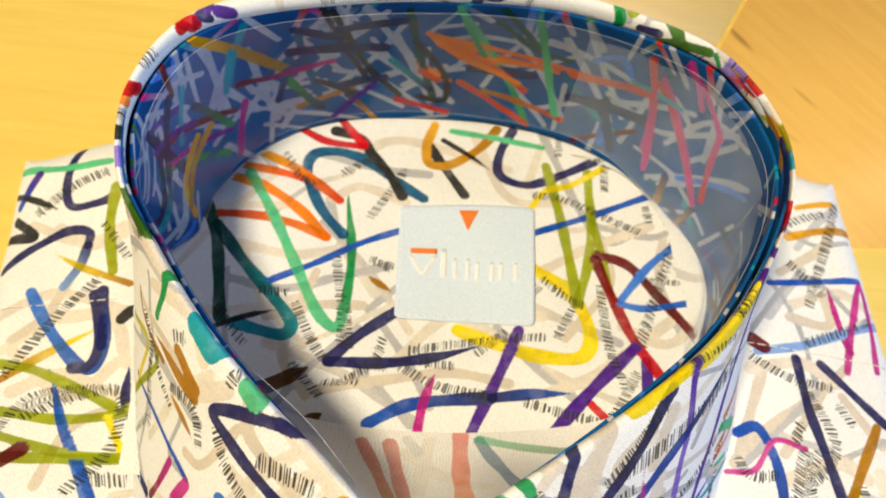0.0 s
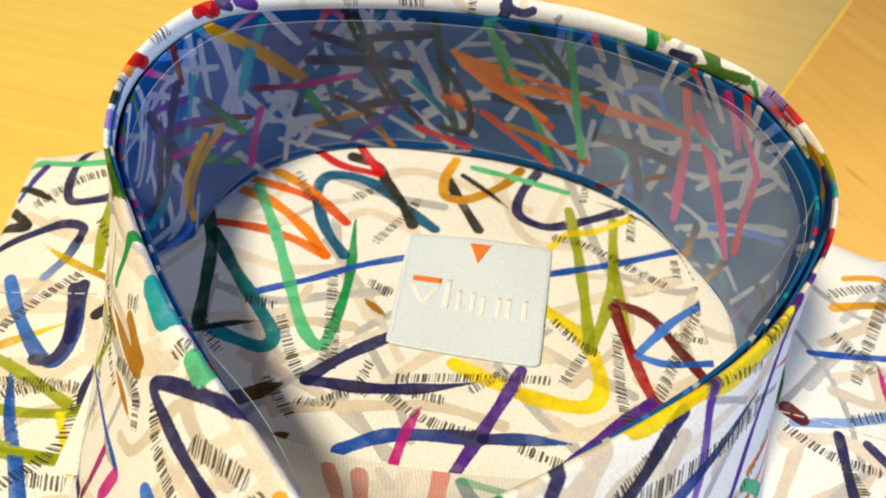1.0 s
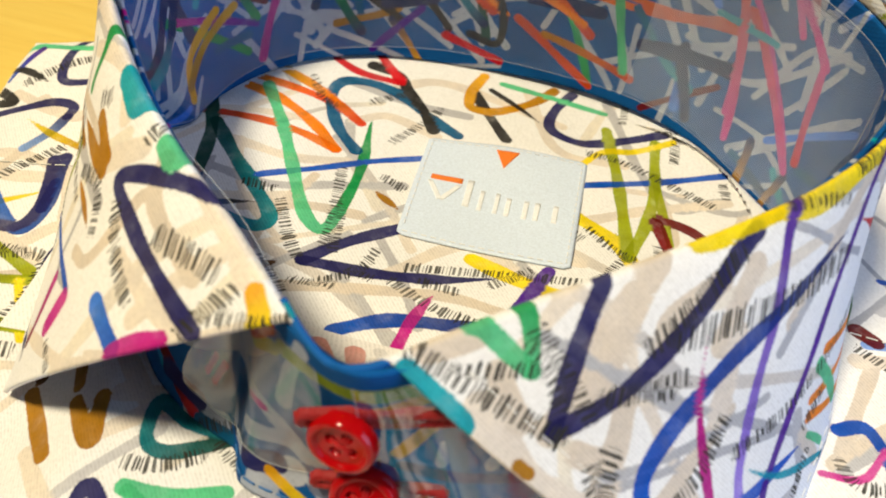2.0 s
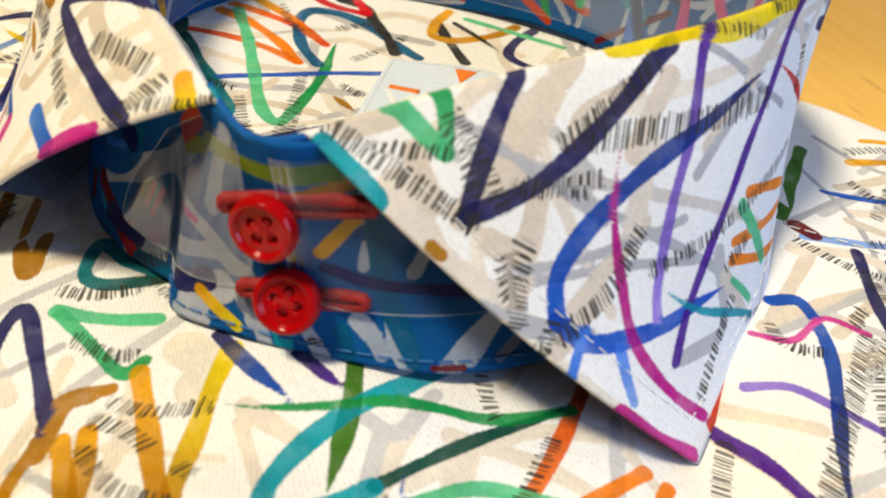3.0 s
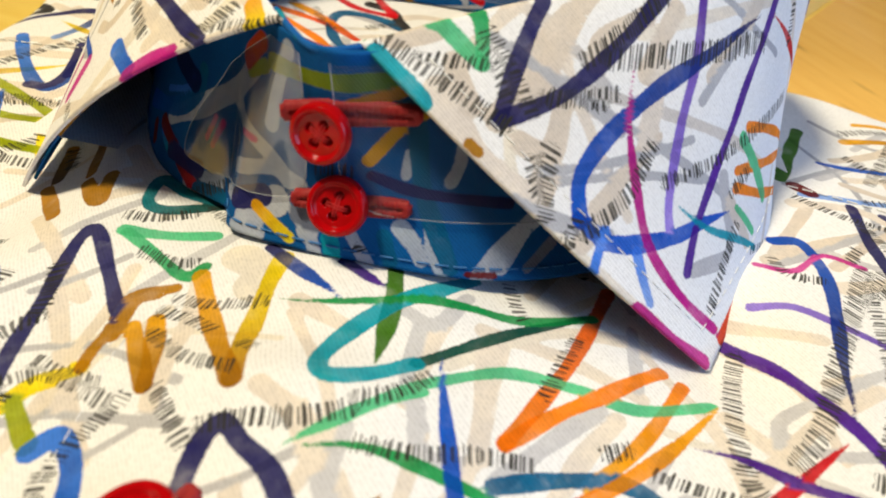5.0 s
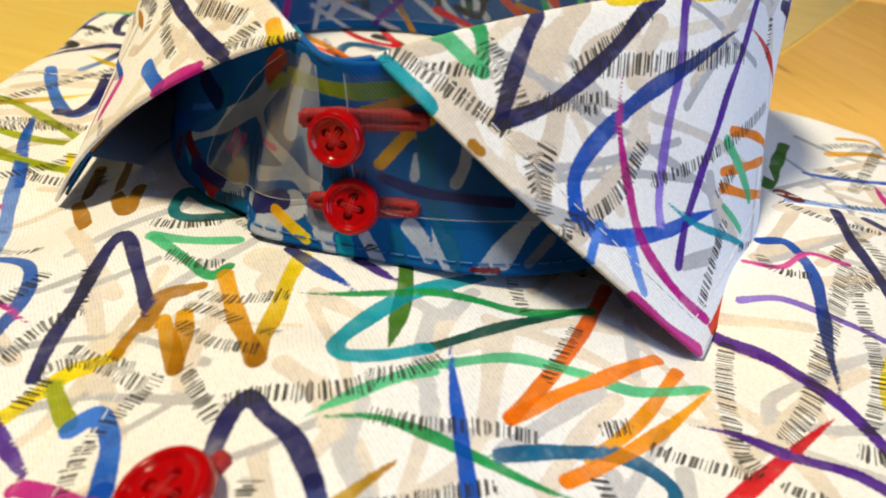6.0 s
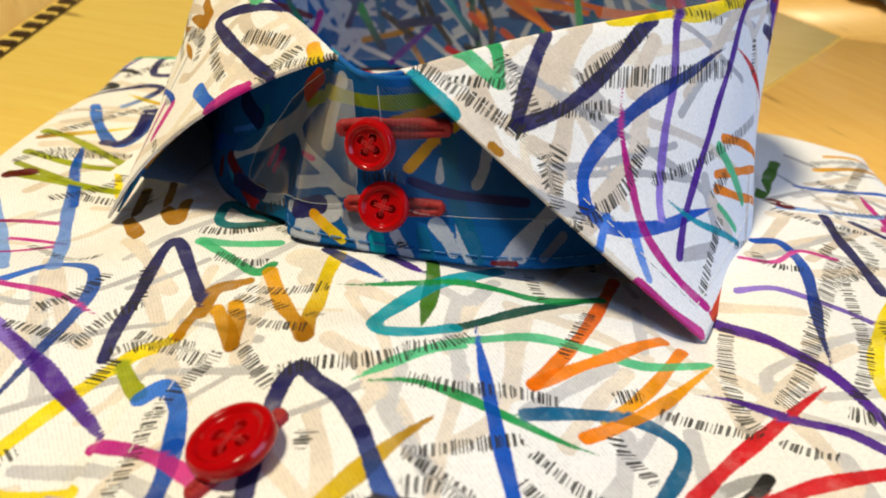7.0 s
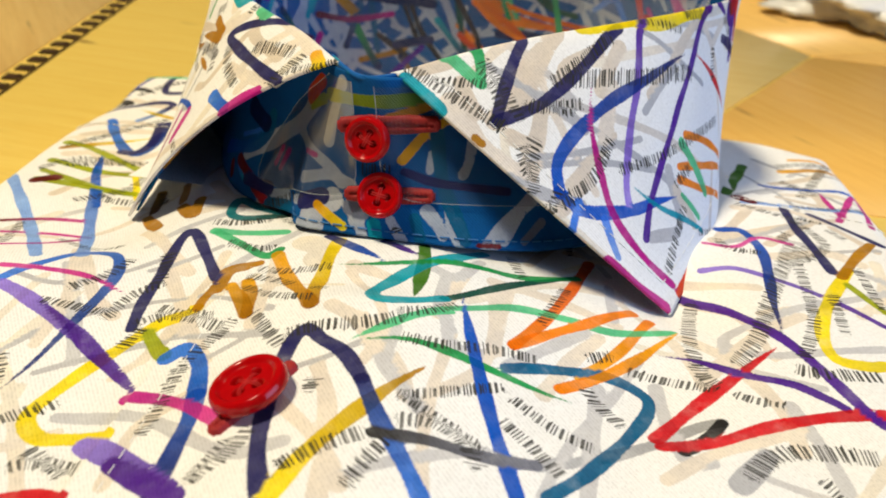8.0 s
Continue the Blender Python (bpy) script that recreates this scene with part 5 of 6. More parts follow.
ink("leaf", "red", 1.9, (0.734, 0.07), (0.724, 0.043))
ink("leaf", "red", 1.6, (0.682, 0.067), (0.672, 0.033))
ink("leaf", "red", 2.0, (0.678, 0.067), (0.67, 0.038))
ink("leaf", "navy", 1.9, (0.668, 0.055), (0.662, 0.042))
ink("leaf", "purple", 2.2, (0.657, 0.053), (0.649, 0.038))
ink("leaf", "navy", 1.6, (0.51, 0.048), (0.499, 0.036), (0.493, 0.045))
ink("leaf", "green", 1.5, (0.425, 0.052), (0.425, 0.017))
ink("leaf", "navy", 1.8, (0.412, 0.033), (0.4, 0.036))
ink("leaf", "leafg", 2.0, (0.404, 0.017), (0.387, 0.029), (0.368, 0.045), ends=">o")
ink("leaf", "green", 1.2, (0.364, 0.049), (0.358, 0.012))
ink("leaf", "lilac", 1.9, (0.356, 0.015), (0.345, 0.052))
ink("leaf", "red", 2.0, (0.304, 0.008), (0.298, 0.074))
ink("leaf", "red", 1.6, (0.248, 0.015), (0.241, 0.07))
ink("leaf", "dark_red", 1.6, (0.244, 0.019), (0.235, 0.067))
ink("leaf", "purple", 1.6, (0.231, 0.028), (0.216, 0.072))
ink("leaf", "yellow", 3.0, (0.2, 0.058), (0.2, 0.07))
tick("leaf", 2.4, (0.718, 0.07), (0.699, 0.055))
tick("leaf", 2.4, (0.751, 0.066), (0.741, 0.062))
tick("leaf", 2.4, (0.483, 0.033), (0.474, 0.028))
tick("leaf", 2.4, (0.341, 0.036), (0.333, 0.033))
tick("leaf", 2.4, (0.293, 0.018), (0.283, 0.039))
tick("leaf", 2.4, (0.377, 0.031), (0.368, 0.014))
tick("leaf", 2.4, (0.601, 0.04), (0.589, 0.043))
tick("leaf", 2.4, (0.57, 0.045), (0.551, 0.043))
ink("lining", "bwhite", 1.6, (0.635, 0.428), (0.615, 0.245), (0.597, 0.057))
ink("lining", "bwhite", 1.6, (0.591, 0.019), (0.581, 0.258))
ink("lining", "bwhite", 1.6, (0.575, 0.013), (0.56, 0.157))
ink("lining", "bwhite", 1.6, (0.57, 0.308), (0.555, 0.566))
ink("lining", "bwhite", 1.6, (0.555, 0.264), (0.542, 0.553), (0.526, 0.799))
ink("lining", "bwhite", 1.6, (0.55, 0.717), (0.521, 0.547))
ink("lining", "bwhite", 1.6, (0.62, 0.522), (0.601, 0.698), (0.58, 0.906))
ink("lining", "bwhite", 1.6, (0.646, 0.597), (0.624, 0.623))
ink("lining", "bwhite", 1.6, (0.656, 0.528), (0.635, 0.868))
ink("lining", "bwhite", 1.6, (0.679, 0.101), (0.674, 0.409), (0.682, 0.579))
ink("lining", "bwhite", 1.6, (0.695, 0.0), (0.698, 0.245))
ink("lining", "bwhite", 1.6, (0.435, 0.025), (0.418, 0.34), (0.392, 0.648))
ink("lining", "bwhite", 1.6, (0.413, 0.604), (0.381, 0.472), (0.35, 0.333))
ink("lining", "bwhite", 1.6, (0.34, 0.113), (0.324, 0.428))
ink("lining", "bwhite", 1.6, (0.34, 0.893), (0.288, 0.346))
ink("lining", "bwhite", 1.6, (0.527, 0.208), (0.505, 0.17))
ink("lining", "bwhite", 1.6, (0.511, 0.509), (0.474, 0.503))
ink("lining", "orange", 1.6, (0.534, 0.264), (0.511, 0.472), (0.469, 0.642))
ink("lining", "orange", 1.6, (0.524, 0.302), (0.475, 0.403), (0.422, 0.44), (0.386, 0.365), to="rust")
ink("lining", "rust", 1.6, (0.391, 0.132), (0.379, 0.39), (0.366, 0.774), to="pink")
ink("lining", "magenta", 1.5, (0.379, 0.226), (0.353, 0.472), (0.317, 0.742), to="pink")
ink("lining", "pink", 1.5, (0.368, 0.031), (0.348, 0.264))
ink("lining", "black", 1.6, (0.601, 0.006), (0.588, 0.371), (0.575, 0.654))
ink("lining", "dgreen", 1.8, (0.488, 0.031), (0.47, 0.226), (0.462, 0.333))
ink("lining", "mint", 1.6, (0.516, 0.031), (0.506, 0.258), (0.496, 0.447), to="green")
ink("lining", "amber", 1.6, (0.682, 0.0), (0.659, 0.182), (0.628, 0.453), to="gold")
ink("lining", "aqua", 1.6, (0.661, 0.22), (0.672, 0.484))
ink("leaf", "tan", 3.6, (0.069, 0.14), (0.03, 0.274), (0.018, 0.305))
ink("leaf", "tan", 3.4, (0.025, 0.079), (0.011, 0.079))
ink("leaf", "tan", 3.0, (0.018, 0.366), (0.019, 0.439), (0.003, 0.5))
ink("leaf", "tan", 2.6, (0.029, 0.579), (0.005, 0.603))
ink("leaf", "tan", 2.6, (0.071, 0.786), (0.073, 0.908))
ink("leaf", "beige", 4.5, (0.009, 0.213), (0.001, 0.347), (0.002, 0.475))
ink("leaf", "tan", 3.2, (0.09, 0.231), (0.069, 0.25), (0.06, 0.292))
ink("leaf", "tan", 3.0, (0.021, 0.164), (0.014, 0.262))
ink("leaf", "slate", 1.4, (0.039, 0.134), (0.043, 0.28), (0.047, 0.463))
ink("leaf", "slate", 1.3, (0.016, 0.439), (0.04, 0.512), (0.069, 0.585))
ink("leaf", "slate", 1.3, (0.0, 0.457), (0.004, 0.506), (0.018, 0.622))
ink("leaf", "beige", 3.0, (0.078, 0.39), (0.053, 0.512))
ink("leaf", "slate", 1.6, (0.126, 0.445), (0.083, 0.524))
tick("leaf", 2.2, (0.035, 0.122), (0.031, 0.219), (0.023, 0.298))
tick("leaf", 2.2, (0.019, 0.39), (0.011, 0.451), (0.007, 0.494))
tick("leaf", 2.2, (0.0, 0.555), (0.001, 0.585), (0.016, 0.549))
tick("leaf", 2.2, (0.041, 0.323), (0.052, 0.402))
# pale streaks and deep lines, also painting the lining's folds and their shade
ink("lining", "bwhite", 1.1, (0.725, 0.22), (0.762, 0.472))
ink("lining", "bwhite", 1.1, (0.731, 0.535), (0.751, 0.642))
ink("lining", "bwhite", 1.1, (0.739, 0.78), (0.767, 0.931))
ink("lining", "bwhite", 1.1, (0.736, 0.126), (0.769, 0.453))
ink("lining", "bwhite", 1.1, (0.713, 0.597), (0.754, 0.824))
ink("lining", "bwhite", 1.1, (0.754, 0.195), (0.834, 0.0))
ink("lining", "bwhite", 1.1, (0.756, 0.447), (0.767, 0.818))
ink("lining", "deep", 2.4, (0.738, 0.39), (0.767, 0.704))
ink("lining", "deep", 2.4, (0.712, 0.208), (0.742, 0.566))
ink("lining", "purple", 1.8, (0.741, 0.34), (0.702, 0.503))
ink("lining", "amber", 1.8, (0.692, 0.616), (0.721, 0.73), (0.744, 0.862), to="gold")
ink("lining", "sky", 1.4, (0.751, 0.937), (0.77, 0.987))
ink("lining", "teal", 1.8, (0.713, 0.786), (0.687, 0.78))
ink("lining", "deep", 2.6, (0.619, 0.164), (0.591, 0.289))
ink("lining", "deep", 2.6, (0.594, 0.698), (0.563, 0.648))
ink("body", "purple", 2.7, (-61.382, -98.347), (-50.858, -104.933), (-35.823, -115.68), ends=">>")
ink("body", "purple", 3.2, (-31.312, -129.547), (-21.79, -134.053))
ink("body", "gold", 1.7, (-32.816, -92.107), (-33.818, -84.827), (-31.312, -82.747))
ink("body", "grey", 1.3, (-41.336, -105.28), (-33.818, -103.2))
ink("body", "grey", 1.2, (-27.804, -108.747), (-23.294, -103.893), (-21.79, -101.12))
ink("body", "grey", 1.3, (-14.273, -111.867), (-9.261, -109.093), (-4.751, -104.933), (-0.741, -103.547))
ink("body", "grey", 1.3, (-48.853, -84.827), (-43.841, -81.013), (-38.83, -76.16))
ink("body", "beige", 2.6, (-23.294, -101.12), (-24.797, -87.947), (-27.303, -77.893))
ink("body", "beige", 2.6, (-12.268, -81.013), (-3.748, -84.48))
ink("body", "beige", 2.8, (-11.266, -97.653), (-5.753, -100.773), (-2.245, -105.627))
ink("body", "beige", 2.6, (-34.319, -102.16), (-35.322, -95.92))
ink("body", "silver", 2.0, (4.27, -81.36), (4.772, -91.76), (7.779, -98.0))
ink("body", "silver", 1.8, (52.382, -83.787), (53.886, -79.28), (60.902, -74.427), (71.928, -66.8))
ink("body", "silver", 2.4, (17.301, -101.12), (24.317, -91.067), (29.329, -85.173))
ink("body", "beige", 2.4, (14.294, -82.747), (14.294, -97.653))
ink("body", "silver", 2.2, (33.839, -68.533), (34.34, -79.627))
ink("body", "mint", 1.8, (-6.254, -104.24), (-0.741, -99.387), (6.776, -92.453), ends=">o")
tick("body", 2.2, (-43.34, -107.013), (-41.837, -100.427))
tick("body", 2.2, (-24.296, -98.347), (-16.277, -106.667))
tick("body", 2.4, (-19.786, -133.36), (-16.779, -124.693))
tick("body", 2.2, (-45.345, -127.813), (-36.825, -131.28))
ink("body", "tan", 2.4, (65.914, -27.675), (61.904, -35.696), (56.893, -45.723))
ink("body", "tan", 2.4, (55.389, -47.728), (63.909, -40.709), (76.438, -33.189), (86.462, -26.171))
ink("body", "tan", 2.6, (76.939, -13.136), (85.96, -15.141), (87.464, -7.12))
ink("body", "tan", 2.2, (66.916, -45.723), (73.431, -38.203), (78.944, -31.685))
ink("body", "beige", 3.0, (63.909, -26.171), (75.937, -25.168), (82.452, -30.181))
ink("body", "tan", 2.2, (82.953, -33.189), (88.466, -44.219))
ink("body", "grey", 1.6, (55.89, -49.232), (65.413, -41.712), (77.942, -31.685))
ink("body", "tan", 2.4, (77.942, -0.603), (89.469, 5.915), (93.979, 13.435))
ink("body", "grey", 1.4, (79.946, -46.725), (89.469, -43.216))
ink("body", "beige", 3.0, (66.916, -51.237), (77.441, -47.728), (83.455, -51.237))
ink("body", "tan", 2.4, (-101.476, -20.155), (-95.462, -14.64), (-91.953, -6.117))
ink("body", "beige", 2.8, (-92.956, -14.64), (-80.427, -14.64), (-75.916, -25.168))
ink("body", "beige", 2.8, (-98.97, -31.685), (-89.448, -27.675), (-77.921, -32.187))
ink("body", "tan", 2.2, (-90.45, -51.237), (-85.939, -39.707), (-77.42, -34.693))
ink("body", "beige", 2.6, (-96.464, 8.421), (-88.445, 3.408), (-81.429, 6.917))
ink("body", "navy", 2.6, (-85.438, -9.125), (-82.431, -19.653), (-83.935, -25.669), (-87.443, -26.171))
ink("body", "blue", 2.2, (-82.431, -14.64), (-81.93, -21.157))
tick("body", 2.2, (55.89, -45.723), (58.396, -50.235), (65.413, -50.235))
tick("body", 2.2, (72.429, -38.203), (69.422, -44.219))
tick("body", 2.2, (74.935, -44.219), (69.422, -54.747))
tick("body", 2.2, (80.949, -34.192), (83.956, -40.709))
tick("body", 2.2, (-96.464, -35.195), (-86.441, -31.184), (-78.422, -31.184))


# pale brush lines and pen ticks all over, between the bold ones
rnd = random.Random(11)
for panel, count, inks in (("body", 70, ("beige", "beige", "cream", "cream", "silver")), ("yoke", 24, ("beige", "beige", "cream", "grey")), ("leaf", 60, ("beige", "beige", "cream", "grey"))):
    _, a0, a1, b0, b1 = PANELS[panel]
    for _ in range(count):
        x, y = rnd.uniform(a0, a1), rnd.uniform(b0, b1)
        turn, run = rnd.uniform(0, 2 * math.pi), rnd.uniform(9, 20)
        sx, sy = (1, 1) if panel != "leaf" else (1 / 380, 1 / 48)
        c, s, bow = math.cos(turn), math.sin(turn), rnd.uniform(-4, 4)
        INKS[panel].insert(0, ("c", COLOURS[rnd.choice(inks)], COLOURS[rnd.choice(inks)], rnd.uniform(1.3, 2.5),
                               ((x - c * run * sx, y - s * run * sy), (x - s * bow * sx, y + c * bow * sy), (x + c * run * sx, y + s * run * sy)), "oo"))
        if rnd.random() < 0.6:
            turn += rnd.uniform(0.4, 1.6)
            c, s, run = math.cos(turn), math.sin(turn), rnd.uniform(4, 8)
            tick(panel, rnd.uniform(1.4, 2.4), (x - c * run * sx, y - s * run * sy), (x + c * run * sx, y + s * run * sy))
for k in range(170):
    x, y, turn = rnd.uniform(0, 1), rnd.uniform(0, 1), rnd.uniform(0, 2 * math.pi)
    c, s = math.cos(turn) * 11 / 380, math.sin(turn) * 11 / 48
    ink("under", rnd.choice(("bwhite", "bwhite", "deep", "teal", "gold", "dark_red")), rnd.uniform(1.6, 2.8), (x - c, y - s), (x + c / 3, y + s / 4), (x + c, y + s))
for k in range(45):
    x, y, turn = rnd.uniform(0.02, 0.98), rnd.uniform(0.2, 1), rnd.uniform(0, 2 * math.pi)
    c, s = math.cos(turn) * 8 / 340, math.sin(turn) * 8 / 44
    INKS["lining"].insert(0, ("c", COLOURS["bwhite"], COLOURS["bwhite"], rnd.uniform(0.9, 1.7), ((x - c, y - s), (x + c, y + s)), "oo"))
for k in range(24):
    x, y, turn = rnd.uniform(0.02, 0.98), rnd.uniform(0.55, 1), rnd.uniform(0, 2 * math.pi)
    c, s = math.cos(turn) * 7 / 340, math.sin(turn) * 7 / 44
    INKS["lining"].insert(0, ("a", COLOURS[rnd.choice(("teal", "aqua", "dark_red", "amber", "purple", "sky", "green"))], COLOURS["deep"], rnd.uniform(1.6, 2.4), ((x - c, y - s), (x + c / 4, y + s / 3), (x + c, y + s)), "oo"))
# marks along the top of the lining
for k in range(70):
    x, lean = rnd.uniform(0.03, 0.97), rnd.uniform(-0.012, 0.012)
    INKS["lining"].insert(0, (rnd.choice("bc"), COLOURS[rnd.choice(("bwhite", "bwhite", "white", "teal", "aqua", "magenta", "red", "leafg", "sky"))], COLOURS["bwhite"], rnd.uniform(1.0, 1.8), ((x - lean, 0.0), (x + lean, rnd.uniform(0.1, 0.3))), "oo"))
# brush lines on the far side of the collar, and on the front below
for k in range(46):
    x, y, turn = rnd.uniform(0.22, 0.8), rnd.uniform(0.25, 1.0), rnd.uniform(0, 2 * math.pi)
    c, s = math.cos(turn) * 12 / 380, math.sin(turn) * 12 / 48
    ink("leaf", rnd.choice(("navy", "blue", "orange", "red", "olive", "purple", "aqua", "yellow")), rnd.uniform(2, 3), (x - c, y - s), (x + c / 3, y + s / 4), (x + c, y + s))
for k in range(12):
    x, y, turn = rnd.uniform(-100, 95), rnd.uniform(-152, -146), rnd.uniform(0, 2 * math.pi)
    c, s = math.cos(turn) * 13, math.sin(turn) * 3
    ink("body", rnd.choice(("navy", "blue", "orange", "red", "olive", "purple", "aqua", "yellow")), rnd.uniform(2, 3), (x - c, y - s), (x + c / 3, y - s / 3), (x + c, y + s))

# ---------------------------------------------------------------- the room, closed round the table
def structure(name, bm, material, label, category, flat=True):
    return tagged(part(name, bm, material, None, label, flat), label, category, kind="structure")


# unseen shell round the table; its grey paint holds the fill down
structure("floor", box(-2.3, 1.7, -2.1, 2.5, -0.80, -0.75), FLOORING, "brown wooden floor", "floor")
structure("ceiling", box(-2.3, 1.7, -2.1, 2.5, 1.75, 1.83), PAINT, "plain unseen grey ceiling", "ceiling")
structure("wall_north", box(-2.3, 1.7, 2.4, 2.5, -0.75, 1.75), PAINT, "plain unseen grey wall", "wall")
structure("wall_south", box(-2.3, 1.7, -2.1, -2.0, -0.75, 1.75), PAINT, "plain unseen grey wall", "wall")
structure("wall_west", box(-2.3, -2.2, -2.0, 2.4, -0.75, 1.75), PAINT, "plain unseen grey wall", "wall")


def wall_with_opening():
    bm = bmesh.new()
    for y0, y1, z0, z1 in ((-2.0, -1.15, -0.75, 1.75), (0.45, 2.4, -0.75, 1.75), (-1.15, 0.45, -0.75, 0.05), (-1.15, 0.45, 1.2, 1.75)):
        b = box(1.6, 1.7, y0, y1, z0, z1)
        me = bpy.data.meshes.new("piece")
        b.to_mesh(me)
        b.free()
        bm.from_mesh(me)
        bpy.data.meshes.remove(me)
    return bm


structure("wall_east", wall_with_opening(), PAINT, "unseen grey wall with a window opening", "wall")

# ---------------------------------------------------------------- the table
table = thing("table", "honey-coloured wooden table with inlaid marquetry top", "table")
table.location = (0, 0, 0)
part("tabletop", box(-0.62, 0.55, -0.75, 0.65, -0.03, 0.0, 0.002), MAPLE, table)
for x in (-0.52, 0.45):
    for y in (-0.65, 0.55):
        part("leg", box(x - 0.03, x + 0.03, y - 0.03, y + 0.03, -0.75, -0.03, 0.003), MAPLE, table)

# ---------------------------------------------------------------- the shirt
shirt = thing("dress_shirt", "folded white cotton shirt with multicoloured brushstroke print and stiff collar", "shirt")


def outside_neck(x, y):
    """True where the front lies outside the neck opening."""
    ring = np.vstack([FOOT[:, :2], RIM[RIM[:, 1] > 0, :2] * 0.94 + (-0.3, 0.6)])
    a = np.arctan2(ring[:, 1] + 12, ring[:, 0] + 5)
    r = np.hypot(ring[:, 0] + 5, ring[:, 1] + 12)
    o = np.argsort(a)
    got = np.interp(np.arctan2(y + 12, x + 5), a[o], r[o], period=2 * math.pi)
    return np.hypot(x + 5, y + 12) > got - 5


ys = np.r_[np.linspace(-330, -152, 40), np.arange(-150, SHOULDER + 0.01, 0.6)]
xs = np.r_[LEFT + np.linspace(0, 8, 30) ** 2 / 8, np.arange(LEFT + 8.6, RIGHT - 8.3, 0.6), RIGHT - np.linspace(8, 0, 30) ** 2 / 8]
ys = np.r_[ys[ys < SHOULDER - 8.2], SHOULDER - np.linspace(8, 0, 30) ** 2 / 8]
sheet("front", "body", xs, ys, COTTON, shirt, "printed white cotton front", outside_neck)
sheet("back_yoke", "yoke", np.arange(-72, 66, 0.6), np.arange(-50, 48, 0.6), COTTON, shirt, "inside of the back in printed cotton")
sheet("collar_lining", "lining", np.linspace(0, 1, 640), np.linspace(0, 1, 80), BLUE, shirt, "royal blue printed collar lining", thick=0.6)
sheet("collar_band", "band", np.linspace(0, 1, 330), np.linspace(0, 1, 66), BLUE, shirt, "royal blue printed collar band", thick=0.8)
sheet("front_facing", "facing", np.linspace(0, 1, 150), np.linspace(0, 1, 70), REVERSE, shirt, "pale reverse side of the printed cotton")
sheet("collar_leaf", "leaf", np.linspace(0, 1, 700), np.r_[np.linspace(0, 0.08, 12), np.linspace(0.09, 1, 96)], COTTON, shirt, "turned-down printed collar leaf", thick=0.6)
sheet("under_collar", "under", np.linspace(0, 1, 420), np.linspace(0, 1, 50), BLUE, shirt, "royal blue printed under collar", thick=0.5)


# ---------------------------------------------------------------- sewn details
def frame_on(panel, u, v, du, dv):
    """Place, two tangents and the normal of a panel, in metres."""
    at = PANELS[panel][0]
    p = at(u, v)
    a, b = at(u + du, v) - p, at(u, v + dv) - p
    a, b = a / np.linalg.norm(a), b / np.linalg.norm(b)
    n = np.cross(a, b)
    n /= np.linalg.norm(n)
    return p, a, np.cross(n, a), n


def matrix_on(place, x, y, n):
    m = Matrix.Identity(4)
    for i in range(3):
        m[i][0], m[i][1], m[i][2], m[i][3] = x[i], y[i], n[i], place[i] / 1000
    return m


def button_mesh(radius, rings=44, spokes=96):
    """A four-hole resin button with a raised rim, a dished middle and real holes; sizes in millimetres."""
    r = np.r_[np.linspace(0.0, 0.985, rings), 1.0, 1.0, 0.93, 0.5, 0.0] * radius
    th = np.linspace(0, 2 * math.pi, spokes, endpoint=False)
    R, T = np.meshgrid(r, th, indexing="ij")
    k = R / radius
    z = 1.75 + 0.62 * smooth(0.66, 0.80, k) - 0.12 * smooth(0.82, 0.92, k) - 0.65 * smooth(0.92, 1.0, k) + 0.10 * k**2
    x, y = R * np.cos(T), R * np.sin(T)
    for sx in (-1, 1):
        for sy in (-1, 1):
            d = np.hypot(x - sx * radius * 0.25, y - sy * radius * 0.25)
            z = z - 1.35 * smooth(radius * 0.17, radius * 0.10, d)
    z[rings] = 1.05
    z[rings + 1] = 0.55
    z[rings + 2:] = 0.15
    verts = np.stack([x, y, z], -1).reshape(-1, 3) / 1000
    n, m = R.shape
    faces = [(i * m + j, (i + 1) * m + j, (i + 1) * m + (j + 1) % m, i * m + (j + 1) % m) for i in range(n - 1) for j in range(m)]
    return verts, faces


def buttonhole_mesh(length, width):
    """A slot worked round with thread: a low lens-shaped welt with a ridge for each stitch."""
    n, m = 90, 15
    s, a = np.linspace(-1, 1, n), np.linspace(-1, 1, m)
    S, A = np.meshgrid(s, a, indexing="ij")
    half = width / 2 * (0.80 + 0.20 * np.cos(S * 2.0)) * np.clip((1 - np.abs(S)) * 14, 0.55, 1) * (1 + 0.05 * np.sin(S * 95))
    z = 0.6 * (1 - A**4) * (0.75 + 0.25 * np.abs(np.sin(S * length * 2.1))) - 0.55 * np.exp(-((A / 0.16) ** 2)) * (np.abs(S) < 0.86)
    z[0], z[-1], z[:, 0], z[:, -1] = -0.5, -0.5, -0.5, -0.5
    verts = np.stack([S * length / 2, A * half, z], -1).reshape(-1, 3) / 1000
    faces = [(i * m + j, (i + 1) * m + j, (i + 1) * m + j + 1, i * m + j + 1) for i in range(n - 1) for j in range(m - 1)]
    return verts, faces


